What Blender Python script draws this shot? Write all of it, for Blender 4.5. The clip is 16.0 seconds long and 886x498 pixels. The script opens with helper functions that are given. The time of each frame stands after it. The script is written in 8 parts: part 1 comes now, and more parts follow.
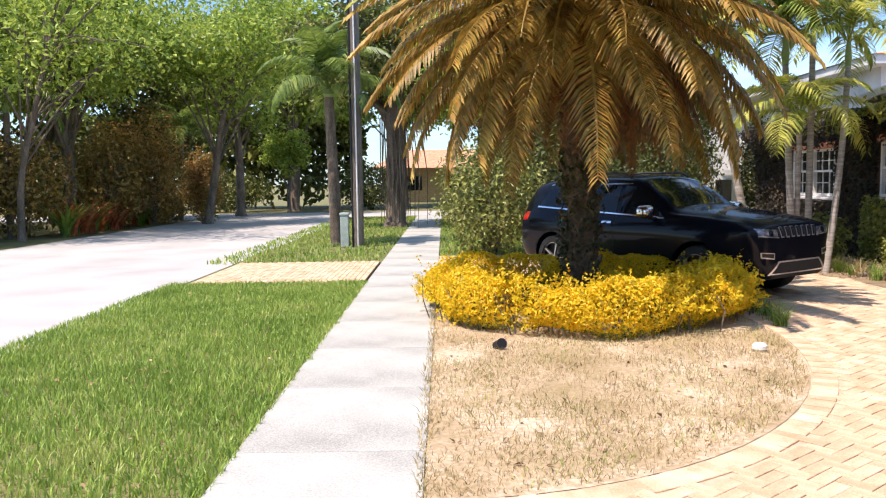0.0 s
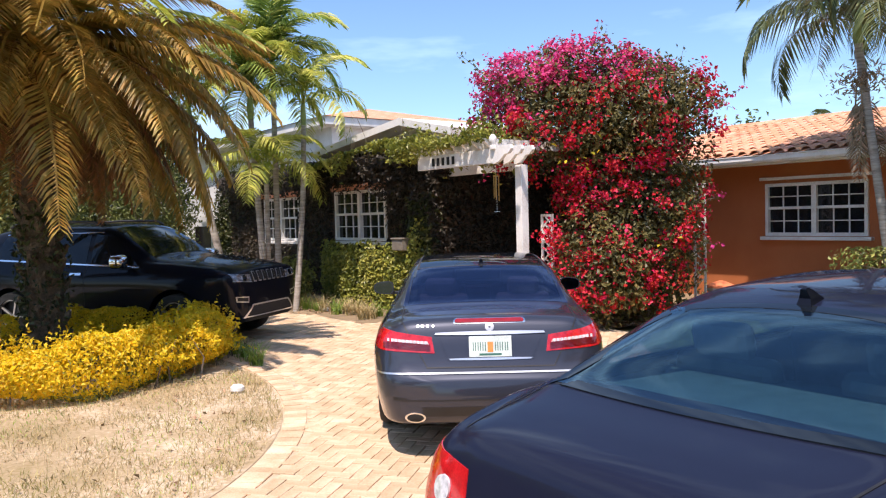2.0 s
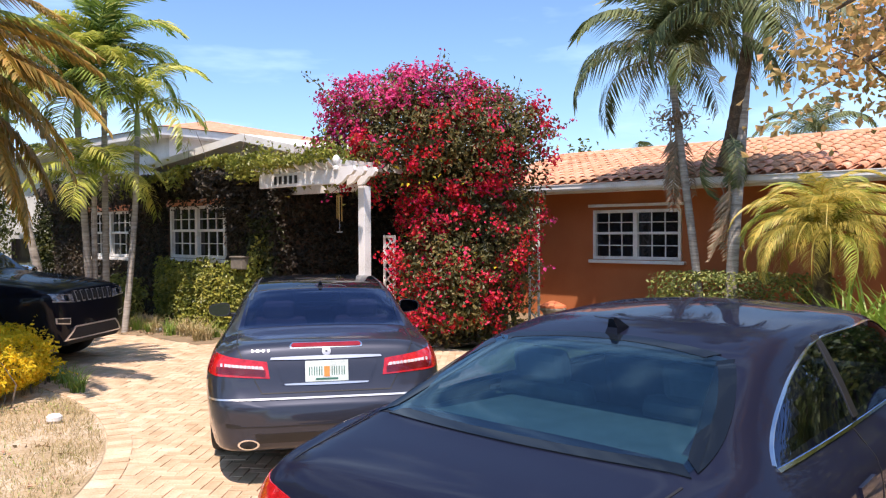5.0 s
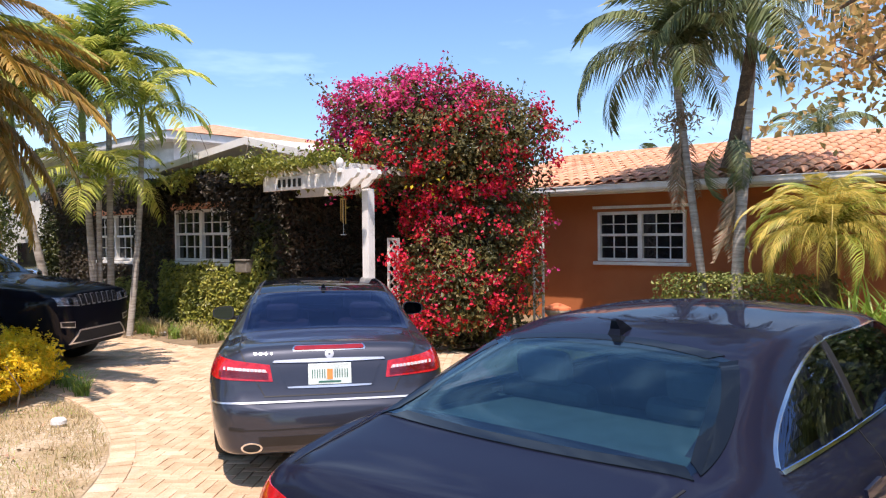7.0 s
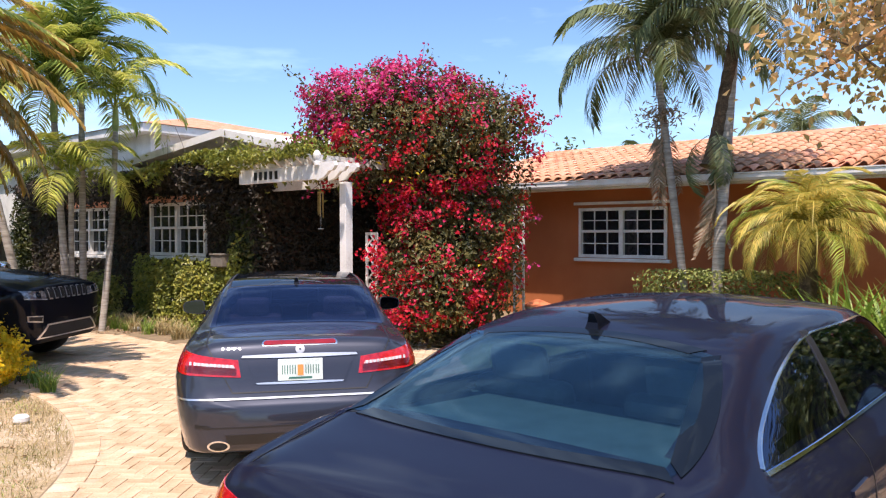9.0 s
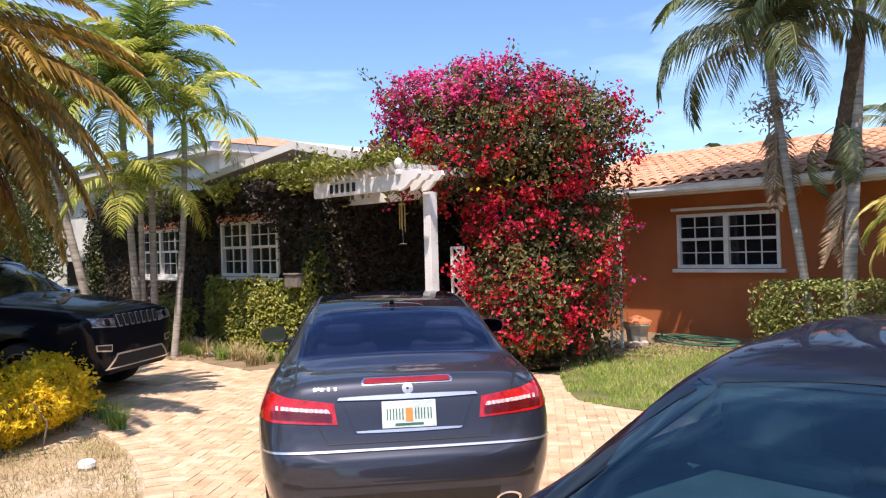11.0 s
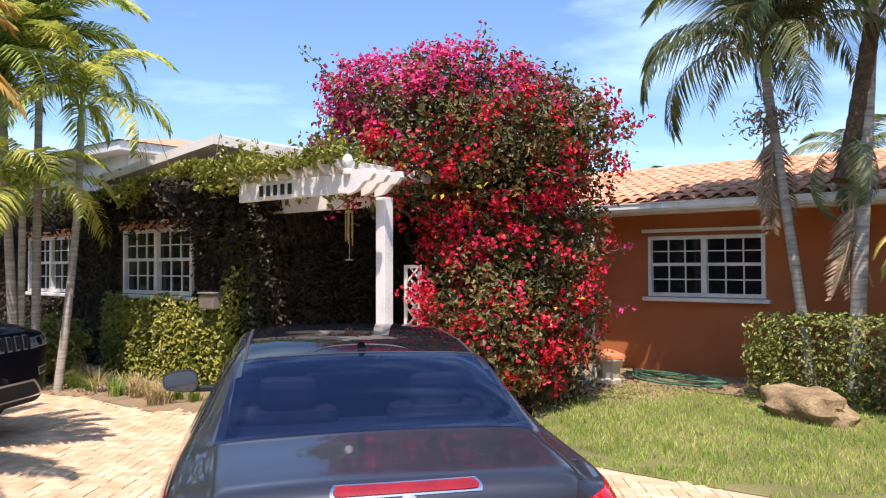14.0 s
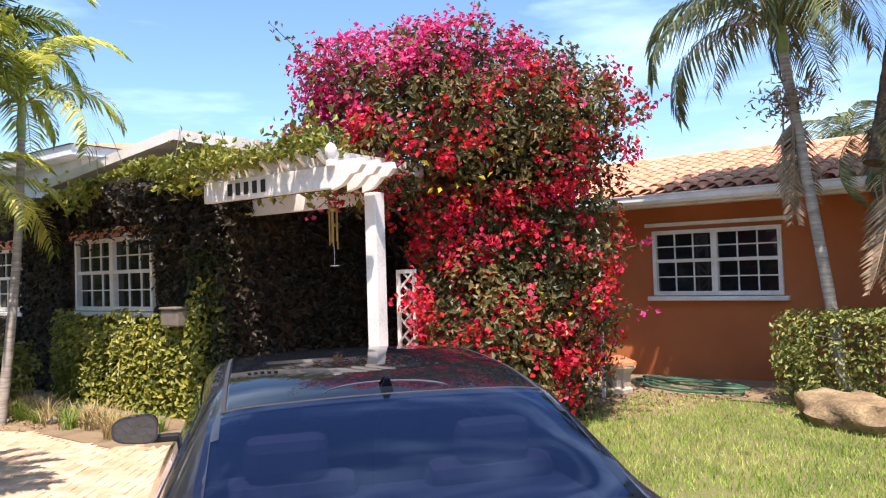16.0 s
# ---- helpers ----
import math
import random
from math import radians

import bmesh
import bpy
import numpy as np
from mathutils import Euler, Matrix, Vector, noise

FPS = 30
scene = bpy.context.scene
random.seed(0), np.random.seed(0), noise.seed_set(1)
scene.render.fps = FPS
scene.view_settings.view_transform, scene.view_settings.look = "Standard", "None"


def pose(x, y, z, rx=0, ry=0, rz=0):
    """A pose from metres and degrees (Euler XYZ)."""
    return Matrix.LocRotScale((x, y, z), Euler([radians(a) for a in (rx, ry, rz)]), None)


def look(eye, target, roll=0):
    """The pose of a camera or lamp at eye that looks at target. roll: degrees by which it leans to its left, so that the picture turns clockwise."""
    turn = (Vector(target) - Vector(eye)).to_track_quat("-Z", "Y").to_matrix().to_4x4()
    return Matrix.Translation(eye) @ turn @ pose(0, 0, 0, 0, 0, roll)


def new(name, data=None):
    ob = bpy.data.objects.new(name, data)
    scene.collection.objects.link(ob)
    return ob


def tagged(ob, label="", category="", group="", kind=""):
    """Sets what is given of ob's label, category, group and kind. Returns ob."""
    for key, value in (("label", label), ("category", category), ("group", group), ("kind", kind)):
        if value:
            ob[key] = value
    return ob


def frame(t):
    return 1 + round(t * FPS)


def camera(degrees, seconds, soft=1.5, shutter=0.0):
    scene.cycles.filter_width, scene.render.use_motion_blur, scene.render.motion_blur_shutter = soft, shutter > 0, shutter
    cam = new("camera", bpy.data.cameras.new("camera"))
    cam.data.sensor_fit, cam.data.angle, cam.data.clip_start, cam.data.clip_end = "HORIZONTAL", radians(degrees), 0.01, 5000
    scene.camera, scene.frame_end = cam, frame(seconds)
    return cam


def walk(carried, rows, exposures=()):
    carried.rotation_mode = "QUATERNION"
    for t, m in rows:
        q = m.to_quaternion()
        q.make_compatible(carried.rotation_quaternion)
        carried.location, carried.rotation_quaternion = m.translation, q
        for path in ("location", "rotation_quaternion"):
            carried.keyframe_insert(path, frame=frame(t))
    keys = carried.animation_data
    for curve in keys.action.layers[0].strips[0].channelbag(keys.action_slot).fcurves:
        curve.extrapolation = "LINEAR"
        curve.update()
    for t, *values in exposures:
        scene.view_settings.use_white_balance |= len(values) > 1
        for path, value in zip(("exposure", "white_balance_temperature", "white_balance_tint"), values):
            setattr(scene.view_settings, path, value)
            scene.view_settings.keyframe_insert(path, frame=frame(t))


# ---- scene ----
cam = camera(59.9, 16.0, soft=1.2)
PATH = [
    (0, (0.285, -0.168, 1.718), (0.28, 1.825, 1.543), -0.9),
    (0.5, (0.358, -0.076, 1.721), (0.712, 1.889, 1.62), -1.6),
    (1, (0.354, -0.116, 1.722), (1.037, 1.759, 1.598), -1.9),
    (1.5, (0.353, -0.158, 1.729), (1.344, 1.576, 1.616), -1.3),
    (2, (0.381, -0.199, 1.738), (1.585, 1.396, 1.656), -1.4),
    (2.5, (0.383, -0.262, 1.763), (1.796, 1.152, 1.707), -0.7),
    (3, (0.371, -0.287, 1.784), (1.848, 1.061, 1.739), 0.1),
    (3.5, (0.362, -0.307, 1.799), (1.877, 0.997, 1.732), -0.1),
    (4, (0.372, -0.297, 1.8), (1.879, 1.017, 1.746), -0.3),
    (6.3, (0.384, -0.284, 1.789), (1.879, 1.044, 1.751), -0.3),
    (6.5, (0.389, -0.292, 1.789), (1.888, 1.032, 1.756), -0.4),
    (7, (0.4, -0.289, 1.791), (1.889, 1.046, 1.754), -0.5),
    (7.5, (0.4, -0.298, 1.791), (1.899, 1.026, 1.743), -0.5),
    (8, (0.397, -0.293, 1.792), (1.903, 1.022, 1.75), -0.5),
    (8.2, (0.414, -0.283, 1.787), (1.913, 1.041, 1.752), -0.5),
    (10.3, (0.894, 0.278, 1.719), (2.454, 1.528, 1.655), 0.6),
    (10.5, (0.954, 0.429, 1.718), (2.429, 1.78, 1.718), -0.9),
    (11, (1.031, 0.742, 1.735), (2.44, 2.16, 1.732), -1.6),
    (11.5, (1.158, 0.968, 1.694), (2.576, 2.378, 1.658), -0.6),
    (12, (1.327, 1.242, 1.707), (2.756, 2.641, 1.695), -0.8),
    (12.5, (1.458, 1.53, 1.696), (2.874, 2.942, 1.672), -0.2),
    (13, (1.569, 1.802, 1.73), (3.055, 3.141, 1.74), -1.2),
    (13.5, (1.774, 2.022, 1.702), (3.289, 3.327, 1.686), -1.7),
    (14, (2.029, 2.274, 1.729), (3.577, 3.54, 1.775), -0.1),
    (14.5, (2.187, 2.477, 1.743), (3.678, 3.81, 1.747), 0.3),
    (15, (2.316, 2.739, 1.74), (3.833, 4.042, 1.785), -1.9),
    (15.5, (2.453, 2.943, 1.721), (3.988, 4.225, 1.735), -0.7),
    (16, (2.663, 3.182, 1.735), (4.263, 4.381, 1.789), -1.8),
]
walk(cam, [(t, look(eye, target, roll)) for t, eye, target, roll in PATH], exposures=[(0.0, 0.62, 6850, 23), (1.0, 0.52, 6850, 23), (13.2, 0.5, 6850, 23), (14.2, 0.62, 6850, 23), (15.0, 0.75, 6850, 23), (16.0, 0.82, 6850, 23)])

# ---- world and sun ----
SUN_DIR = Vector((-0.64, -0.46, 1.75)).normalized()
world = bpy.data.worlds.new("sky")
scene.world = world
world.use_nodes = True
wn, wl = world.node_tree.nodes, world.node_tree.links
wn.clear()
w_out = wn.new("ShaderNodeOutputWorld")
w_bg = wn.new("ShaderNodeBackground")
w_sky = wn.new("ShaderNodeTexSky")
w_sky.sky_type = "NISHITA"
w_sky.sun_disc = False
w_sky.sun_elevation = math.asin(SUN_DIR.z)
w_sky.sun_rotation = math.atan2(SUN_DIR.x, SUN_DIR.y)
w_sky.air_density, w_sky.dust_density, w_sky.ozone_density = 1.0, 0.6, 1.5
w_coord = wn.new("ShaderNodeTexCoord")
w_map = wn.new("ShaderNodeMapping")
w_map.inputs["Scale"].default_value = (1.2, 1.2, 5.0)
w_noise = wn.new("ShaderNodeTexNoise")
w_noise.inputs["Scale"].default_value = 1.6
w_noise.inputs["Detail"].default_value = 6.0
w_noise.inputs["Roughness"].default_value = 0.55
w_ramp = wn.new("ShaderNodeValToRGB")
w_ramp.color_ramp.elements[0].position, w_ramp.color_ramp.elements[0].color = 0.47, (0, 0, 0, 1)
w_ramp.color_ramp.elements[1].position, w_ramp.color_ramp.elements[1].color = 0.78, (0.75, 0.75, 0.75, 1)
w_mix = wn.new("ShaderNodeMixRGB")
w_mix.inputs["Color2"].default_value = (9.0, 9.6, 10.2, 1)
wl.new(w_coord.outputs["Generated"], w_map.inputs["Vector"])
wl.new(w_map.outputs["Vector"], w_noise.inputs["Vector"])
wl.new(w_noise.outputs["Fac"], w_ramp.inputs["Fac"])
wl.new(w_ramp.outputs["Color"], w_mix.inputs["Fac"])
wl.new(w_sky.outputs["Color"], w_mix.inputs["Color1"])
w_tint = wn.new("ShaderNodeMixRGB")
w_tint.blend_type = "MULTIPLY"
w_tint.inputs["Fac"].default_value = 1.0
w_tint.inputs["Color2"].default_value = (0.78, 1.05, 1.22, 1)
wl.new(w_mix.outputs["Color"], w_tint.inputs["Color1"])
wl.new(w_tint.outputs["Color"], w_bg.inputs["Color"])
w_bg.inputs["Strength"].default_value = 0.13
wl.new(w_bg.outputs["Background"], w_out.inputs["Surface"])

sun_data = bpy.data.lights.new("sun", "SUN")
sun_data.energy, sun_data.angle, sun_data.color = 4.6, radians(0.53), (1.0, 0.93, 0.82)
sun_ob = new("sun", sun_data)
sun_ob.matrix_world = look(SUN_DIR * 60, (0, 0, 0))


# ---- materials ----
def mat(name, base, rough=0.6, metal=0.0, dark=None, light=None, scale=8.0, fine=90.0, bump=0.15, vary=0.0, island=0.0,
        coat=0.0, spec=0.5, detail=5.0, bdist=0.004, transl=0.0, stretch=(1, 1, 1)):
    """Base colour broken up by a broad and a fine noise, with bump; vary: by object, island: by mesh island."""
    m = bpy.data.materials.new(name)
    m.use_nodes = True
    nt = m.node_tree
    n, l = nt.nodes, nt.links
    b = n["Principled BSDF"]
    b.inputs["Roughness"].default_value = rough
    b.inputs["Metallic"].default_value = metal
    b.inputs["Coat Weight"].default_value = coat
    b.inputs["Coat Roughness"].default_value = 0.04
    b.inputs["Specular IOR Level"].default_value = spec
    dark = dark or tuple(c * 0.72 for c in base)
    light = light or tuple(min(1, c * 1.22) for c in base)
    co = n.new("ShaderNodeTexCoord")
    mp = n.new("ShaderNodeMapping")
    mp.inputs["Scale"].default_value = stretch
    l.new(co.outputs["Object"], mp.inputs["Vector"])
    t1 = n.new("ShaderNodeTexNoise")
    t1.inputs["Scale"].default_value, t1.inputs["Detail"].default_value = scale, detail
    t2 = n.new("ShaderNodeTexNoise")
    t2.inputs["Scale"].default_value, t2.inputs["Detail"].default_value = fine, 3.0
    l.new(mp.outputs["Vector"], t1.inputs["Vector"])
    l.new(mp.outputs["Vector"], t2.inputs["Vector"])
    mx = n.new("ShaderNodeMath")
    mx.operation = "MULTIPLY_ADD"
    mx.inputs[1].default_value = 0.4
    l.new(t2.outputs["Fac"], mx.inputs[0])
    sc = n.new("ShaderNodeMath")
    sc.operation = "MULTIPLY"
    sc.inputs[1].default_value = 0.6
    l.new(t1.outputs["Fac"], sc.inputs[0])
    l.new(sc.outputs[0], mx.inputs[2])
    r = n.new("ShaderNodeValToRGB")
    e = r.color_ramp.elements
    e[0].position, e[0].color = 0.34, (*dark, 1)
    e[1].position, e[1].color = 0.66, (*light, 1)
    mid = e.new(0.5)
    mid.color = (*base, 1)
    l.new(mx.outputs[0], r.inputs["Fac"])
    col = r.outputs["Color"]
    if vary or island:
        hs = n.new("ShaderNodeHueSaturation")
        if island:
            src = n.new("ShaderNodeNewGeometry").outputs["Random Per Island"]
        else:
            src = n.new("ShaderNodeObjectInfo").outputs["Random"]
        amt = vary or island
        v = n.new("ShaderNodeMapRange")
        v.inputs["To Min"].default_value, v.inputs["To Max"].default_value = 1 - amt, 1 + amt
        l.new(src, v.inputs["Value"])
        l.new(v.outputs[0], hs.inputs["Value"])
        h = n.new("ShaderNodeMapRange")
        h.inputs["To Min"].default_value, h.inputs["To Max"].default_value = 0.5 + 0.045 * amt, 0.5 - 0.045 * amt
        l.new(src, h.inputs["Value"])
        l.new(h.outputs[0], hs.inputs["Hue"])
        l.new(col, hs.inputs["Color"])
        col = hs.outputs["Color"]
    l.new(col, b.inputs["Base Color"])
    if bump:
        bp = n.new("ShaderNodeBump")
        bp.inputs["Strength"].default_value, bp.inputs["Distance"].default_value = bump, bdist
        l.new(mx.outputs[0], bp.inputs["Height"])
        l.new(bp.outputs["Normal"], b.inputs["Normal"])
    if transl:
        tr = n.new("ShaderNodeBsdfTranslucent")
        ms = n.new("ShaderNodeMixShader")
        ms.inputs["Fac"].default_value = transl
        l.new(col, tr.inputs["Color"])
        l.new(b.outputs["BSDF"], ms.inputs[1])
        l.new(tr.outputs["BSDF"], ms.inputs[2])
        l.new(ms.outputs["Shader"], n["Material Output"].inputs["Surface"])
    return m


M = {
    "soil": mat("soil", (0.24, 0.175, 0.105), 0.95, scale=3, fine=60, bump=0.6, bdist=0.02),
    "turf": mat("turf", (0.16, 0.155, 0.055), 0.95, dark=(0.10, 0.11, 0.03), light=(0.24, 0.20, 0.09), scale=1.5, fine=40, bump=0.6, bdist=0.02),
    "dry_turf": mat("dry_turf", (0.40, 0.30, 0.185), 0.95, dark=(0.27, 0.20, 0.095), light=(0.60, 0.50, 0.38), scale=1.1, fine=26, bump=0.9, bdist=0.02),
    "asphalt": mat("asphalt", (0.42, 0.405, 0.385), 0.85, dark=(0.33, 0.32, 0.305), light=(0.50, 0.48, 0.455), scale=0.6, fine=130, bump=0.4),
    "concrete": mat("concrete", (0.395, 0.395, 0.36), 0.85, dark=(0.22, 0.22, 0.195), light=(0.52, 0.52, 0.48), scale=0.9, fine=80, bump=0.25),
    "sand": mat("sand", (0.48, 0.38, 0.26), 0.95, scale=6, fine=120, bump=0.4),
    "paver": mat("paver", (0.58, 0.41, 0.265), 0.85, dark=(0.45, 0.29, 0.17), light=(0.68, 0.51, 0.36), scale=5, fine=70, bump=0.4, vary=0.20),
    "paver_rest": mat("paver_rest", (0.58, 0.41, 0.265), 0.85, dark=(0.45, 0.29, 0.17), light=(0.68, 0.51, 0.36), scale=5, fine=70, bump=0.4, island=0.20),
    "grass": mat("grass", (0.30, 0.44, 0.085), 0.55, dark=(0.19, 0.32, 0.05), light=(0.46, 0.54, 0.15), scale=0.8, fine=6, bump=0, island=0.30, transl=0.3),
    "grass_mixed": mat("grass_mixed", (0.33, 0.46, 0.085), 0.6, dark=(0.17, 0.29, 0.04), light=(0.48, 0.52, 0.16), scale=1.0, fine=6, bump=0, island=0.30, transl=0.3),
    "straw": mat("straw", (0.47, 0.37, 0.19), 0.75, dark=(0.27, 0.25, 0.08), light=(0.64, 0.53, 0.33), scale=1.4, fine=8, bump=0, island=0.3, transl=0.2),
    "stucco": mat("stucco", (0.44, 0.135, 0.045), 0.9, dark=(0.37, 0.105, 0.035), light=(0.50, 0.165, 0.06), scale=1.1, fine=110, bump=0.35),
    "white_paint": mat("white_paint", (0.78, 0.77, 0.74), 0.55, dark=(0.60, 0.585, 0.55), light=(0.84, 0.83, 0.81), scale=3, fine=50, bump=0.12),
    "white_wall": mat("white_wall", (0.74, 0.74, 0.73), 0.8, scale=1.5, fine=80, bump=0.2),
    "dark_wall": mat("dark_wall", (0.12, 0.075, 0.05), 0.9, scale=2, fine=60, bump=0.3),
    "terracotta": mat("terracotta", (0.62, 0.29, 0.165), 0.8, dark=(0.42, 0.17, 0.09), light=(0.74, 0.44, 0.30), scale=4, fine=60, bump=0.3, vary=0.22),
    "terracotta_rest": mat("terracotta_rest", (0.62, 0.29, 0.165), 0.8, dark=(0.42, 0.17, 0.09), light=(0.74, 0.44, 0.30), scale=4, fine=60, bump=0.3, island=0.22),
    "pane": mat("pane", (0.012, 0.014, 0.018), 0.05, scale=2, fine=8, bump=0.0, spec=0.6),
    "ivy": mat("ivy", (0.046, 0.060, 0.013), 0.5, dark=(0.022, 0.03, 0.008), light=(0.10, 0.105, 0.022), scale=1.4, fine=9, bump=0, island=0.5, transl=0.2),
    # Dry ivy, darkened further so its brown carries the eave and porch shade.
    "ivy_dry_shaded": mat("ivy_dry_shaded", (0.030, 0.022, 0.012), 0.6, dark=(0.014, 0.011, 0.006), light=(0.065, 0.045, 0.02), scale=1.4, fine=9, bump=0, island=0.5, transl=0.1),
    "bronze_leaf": mat("bronze_leaf", (0.44, 0.28, 0.075), 0.55, dark=(0.17, 0.10, 0.03), light=(0.46, 0.36, 0.10), scale=0.6, fine=4, bump=0, island=0.45, transl=0.35),
    "mirror_silver": mat("mirror_silver", (0.09, 0.115, 0.15), 0.03, 1.0, dark=(0.088, 0.112, 0.147), light=(0.092, 0.118, 0.153), bump=0.0),
    # Brighter copy of ivy: sunlight is put into its yellow-green.
    "ivy_sunlit": mat("ivy_sunlit", (0.24, 0.26, 0.04), 0.45, dark=(0.13, 0.16, 0.025), light=(0.38, 0.36, 0.07), scale=1.4, fine=9, bump=0, island=0.4, transl=0.25),
    "hedge": mat("hedge", (0.20, 0.235, 0.055), 0.5, dark=(0.11, 0.15, 0.03), light=(0.34, 0.35, 0.11), scale=2, fine=9, bump=0, island=0.5, transl=0.2),
    "duranta": mat("duranta", (0.84, 0.62, 0.02), 0.5, dark=(0.70, 0.50, 0.02), light=(0.88, 0.68, 0.05), scale=2, fine=9, bump=0, island=0.22, transl=0.42),
    "boug_leaf": mat("boug_leaf", (0.115, 0.108, 0.032), 0.5, dark=(0.048, 0.05, 0.016), light=(0.30, 0.22, 0.065), scale=1.5, fine=9, bump=0, island=0.5, transl=0.2),
    "bract": mat("bract", (0.66, 0.014, 0.035), 0.55, dark=(0.50, 0.009, 0.020), light=(0.74, 0.03, 0.08), scale=0.9, fine=5, bump=0, island=0.3, transl=0.35),
    "bract_pink": mat("bract_pink", (0.64, 0.045, 0.18), 0.55, dark=(0.54, 0.025, 0.10), light=(0.72, 0.09, 0.27), scale=0.9, fine=5, bump=0, island=0.3, transl=0.35),
    "yellow_leaf": mat("yellow_leaf", (0.55, 0.46, 0.03), 0.5, bump=0, island=0.3, transl=0.3),
    "bark": mat("bark", (0.15, 0.115, 0.085), 0.9, dark=(0.075, 0.058, 0.042), light=(0.26, 0.21, 0.16), scale=5, fine=40, bump=0.8, bdist=0.015, stretch=(1, 1, 0.3)),
    "palm_bark": mat("palm_bark", (0.34, 0.31, 0.27), 0.9, dark=(0.19, 0.165, 0.14), light=(0.50, 0.47, 0.42), scale=6, fine=30, bump=0.5, bdist=0.01, stretch=(0.4, 0.4, 4)),
    "palm_boots": mat("palm_boots", (0.10, 0.068, 0.042), 0.95, dark=(0.045, 0.03, 0.02), light=(0.20, 0.14, 0.085), scale=9, fine=45, bump=1.0, bdist=0.03),
    "crownshaft": mat("crownshaft", (0.22, 0.30, 0.09), 0.5, scale=5, fine=30, bump=0.1),
    "frond_green": mat("frond_green", (0.15, 0.24, 0.045), 0.45, dark=(0.09, 0.15, 0.03), light=(0.28, 0.36, 0.08), scale=1.2, fine=6, bump=0, island=0.35, transl=0.4),
    "frond_lime": mat("frond_lime", (0.36, 0.42, 0.07), 0.45, dark=(0.22, 0.30, 0.04), light=(0.56, 0.55, 0.15), scale=1.2, fine=6, bump=0, island=0.35, transl=0.42),
    "frond_gold": mat("frond_gold", (0.38, 0.24, 0.042), 0.5, dark=(0.15, 0.095, 0.02), light=(0.60, 0.44, 0.10), scale=1.2, fine=6, bump=0, island=0.4, transl=0.3),
    "frond_brown": mat("frond_brown", (0.24, 0.105, 0.03), 0.7, dark=(0.09, 0.04, 0.014), light=(0.40, 0.20, 0.06), scale=1.5, fine=6, bump=0, island=0.4, transl=0.2),
    "frond_grey": mat("frond_grey", (0.15, 0.19, 0.075), 0.45, dark=(0.08, 0.11, 0.045), light=(0.25, 0.27, 0.13), scale=1.5, fine=6, bump=0, island=0.35, transl=0.25),
    "dead_frond": mat("dead_frond", (0.34, 0.25, 0.16), 0.8, scale=3, fine=8, bump=0, island=0.3),
    "tree_leaf": mat("tree_leaf", (0.31, 0.42, 0.065), 0.5, dark=(0.15, 0.23, 0.03), light=(0.48, 0.56, 0.12), scale=0.4, fine=3, bump=0, island=0.4, transl=0.4),
    "tree_leaf_dark": mat("tree_leaf_dark", (0.12, 0.145, 0.032), 0.55, dark=(0.055, 0.065, 0.016), light=(0.26, 0.27, 0.06), scale=0.4, fine=3, bump=0, island=0.4, transl=0.2),
    "croton": mat("croton", (0.30, 0.20, 0.045), 0.5, dark=(0.12, 0.085, 0.02), light=(0.50, 0.34, 0.07), scale=0.6, fine=4, bump=0, island=0.45, transl=0.2),
    "ti_leaf": mat("ti_leaf", (0.52, 0.17, 0.06), 0.5, dark=(0.26, 0.10, 0.03), light=(0.70, 0.36, 0.14), scale=1.5, fine=6, bump=0, island=0.5, transl=0.25),
    "almond_leaf": mat("almond_leaf", (0.50, 0.35, 0.13), 0.55, dark=(0.34, 0.29, 0.08), light=(0.64, 0.42, 0.20), scale=2.5, fine=9, bump=0, island=0.45, transl=0.5),
    "strap_leaf": mat("strap_leaf", (0.20, 0.31, 0.05), 0.45, scale=2, fine=8, bump=0, island=0.35, transl=0.3),
    "litter": mat("litter", (0.32, 0.21, 0.12), 0.9, dark=(0.16, 0.10, 0.055), light=(0.54, 0.39, 0.25), scale=6, fine=30, bump=0, island=0.5),
    "rock": mat("rock", (0.26, 0.185, 0.10), 0.9, dark=(0.12, 0.085, 0.05), light=(0.42, 0.32, 0.18), scale=4, fine=35, bump=1.0, bdist=0.03),
    "hose": mat("hose", (0.05, 0.15, 0.09), 0.5, bump=0.05),
    "urn": mat("urn", (0.55, 0.49, 0.40), 0.8, scale=6, fine=60, bump=0.5, bdist=0.01),
    "urn_cap": mat("urn_cap", (0.72, 0.21, 0.09), 0.8, scale=6, fine=60, bump=0.4),
    "wood_pole": mat("wood_pole", (0.15, 0.125, 0.10), 0.9, dark=(0.07, 0.06, 0.05), light=(0.30, 0.27, 0.23), scale=4, fine=50, bump=0.5, stretch=(1, 1, 0.1)),
    # Mailbox grey, darkened to hold the shade it hangs in.
    "mail_shaded_grey": mat("mail_shaded_grey", (0.20, 0.18, 0.15), 0.6, scale=6, fine=60, bump=0.15),
    "grey_box": mat("grey_box", (0.35, 0.42, 0.38), 0.6, bump=0.1),
    "paint_grey": mat("paint_grey", (0.033, 0.037, 0.054), 0.45, 0.5, dark=(0.0315, 0.0355, 0.052), light=(0.0345, 0.0385, 0.056), fine=900, bump=0.0, coat=0.9, spec=0.2),
    "paint_blue": mat("paint_blue", (0.008, 0.010, 0.024), 0.6, 0.0, dark=(0.0075, 0.0095, 0.023), light=(0.0085, 0.0105, 0.025), fine=900, bump=0.0, coat=0.45, spec=0.05),
    "paint_black": mat("paint_black", (0.004, 0.005, 0.010), 0.6, 0.0, dark=(0.0038, 0.0048, 0.0095), light=(0.0042, 0.0052, 0.0105), fine=900, bump=0.0, coat=0.36, spec=0.05),
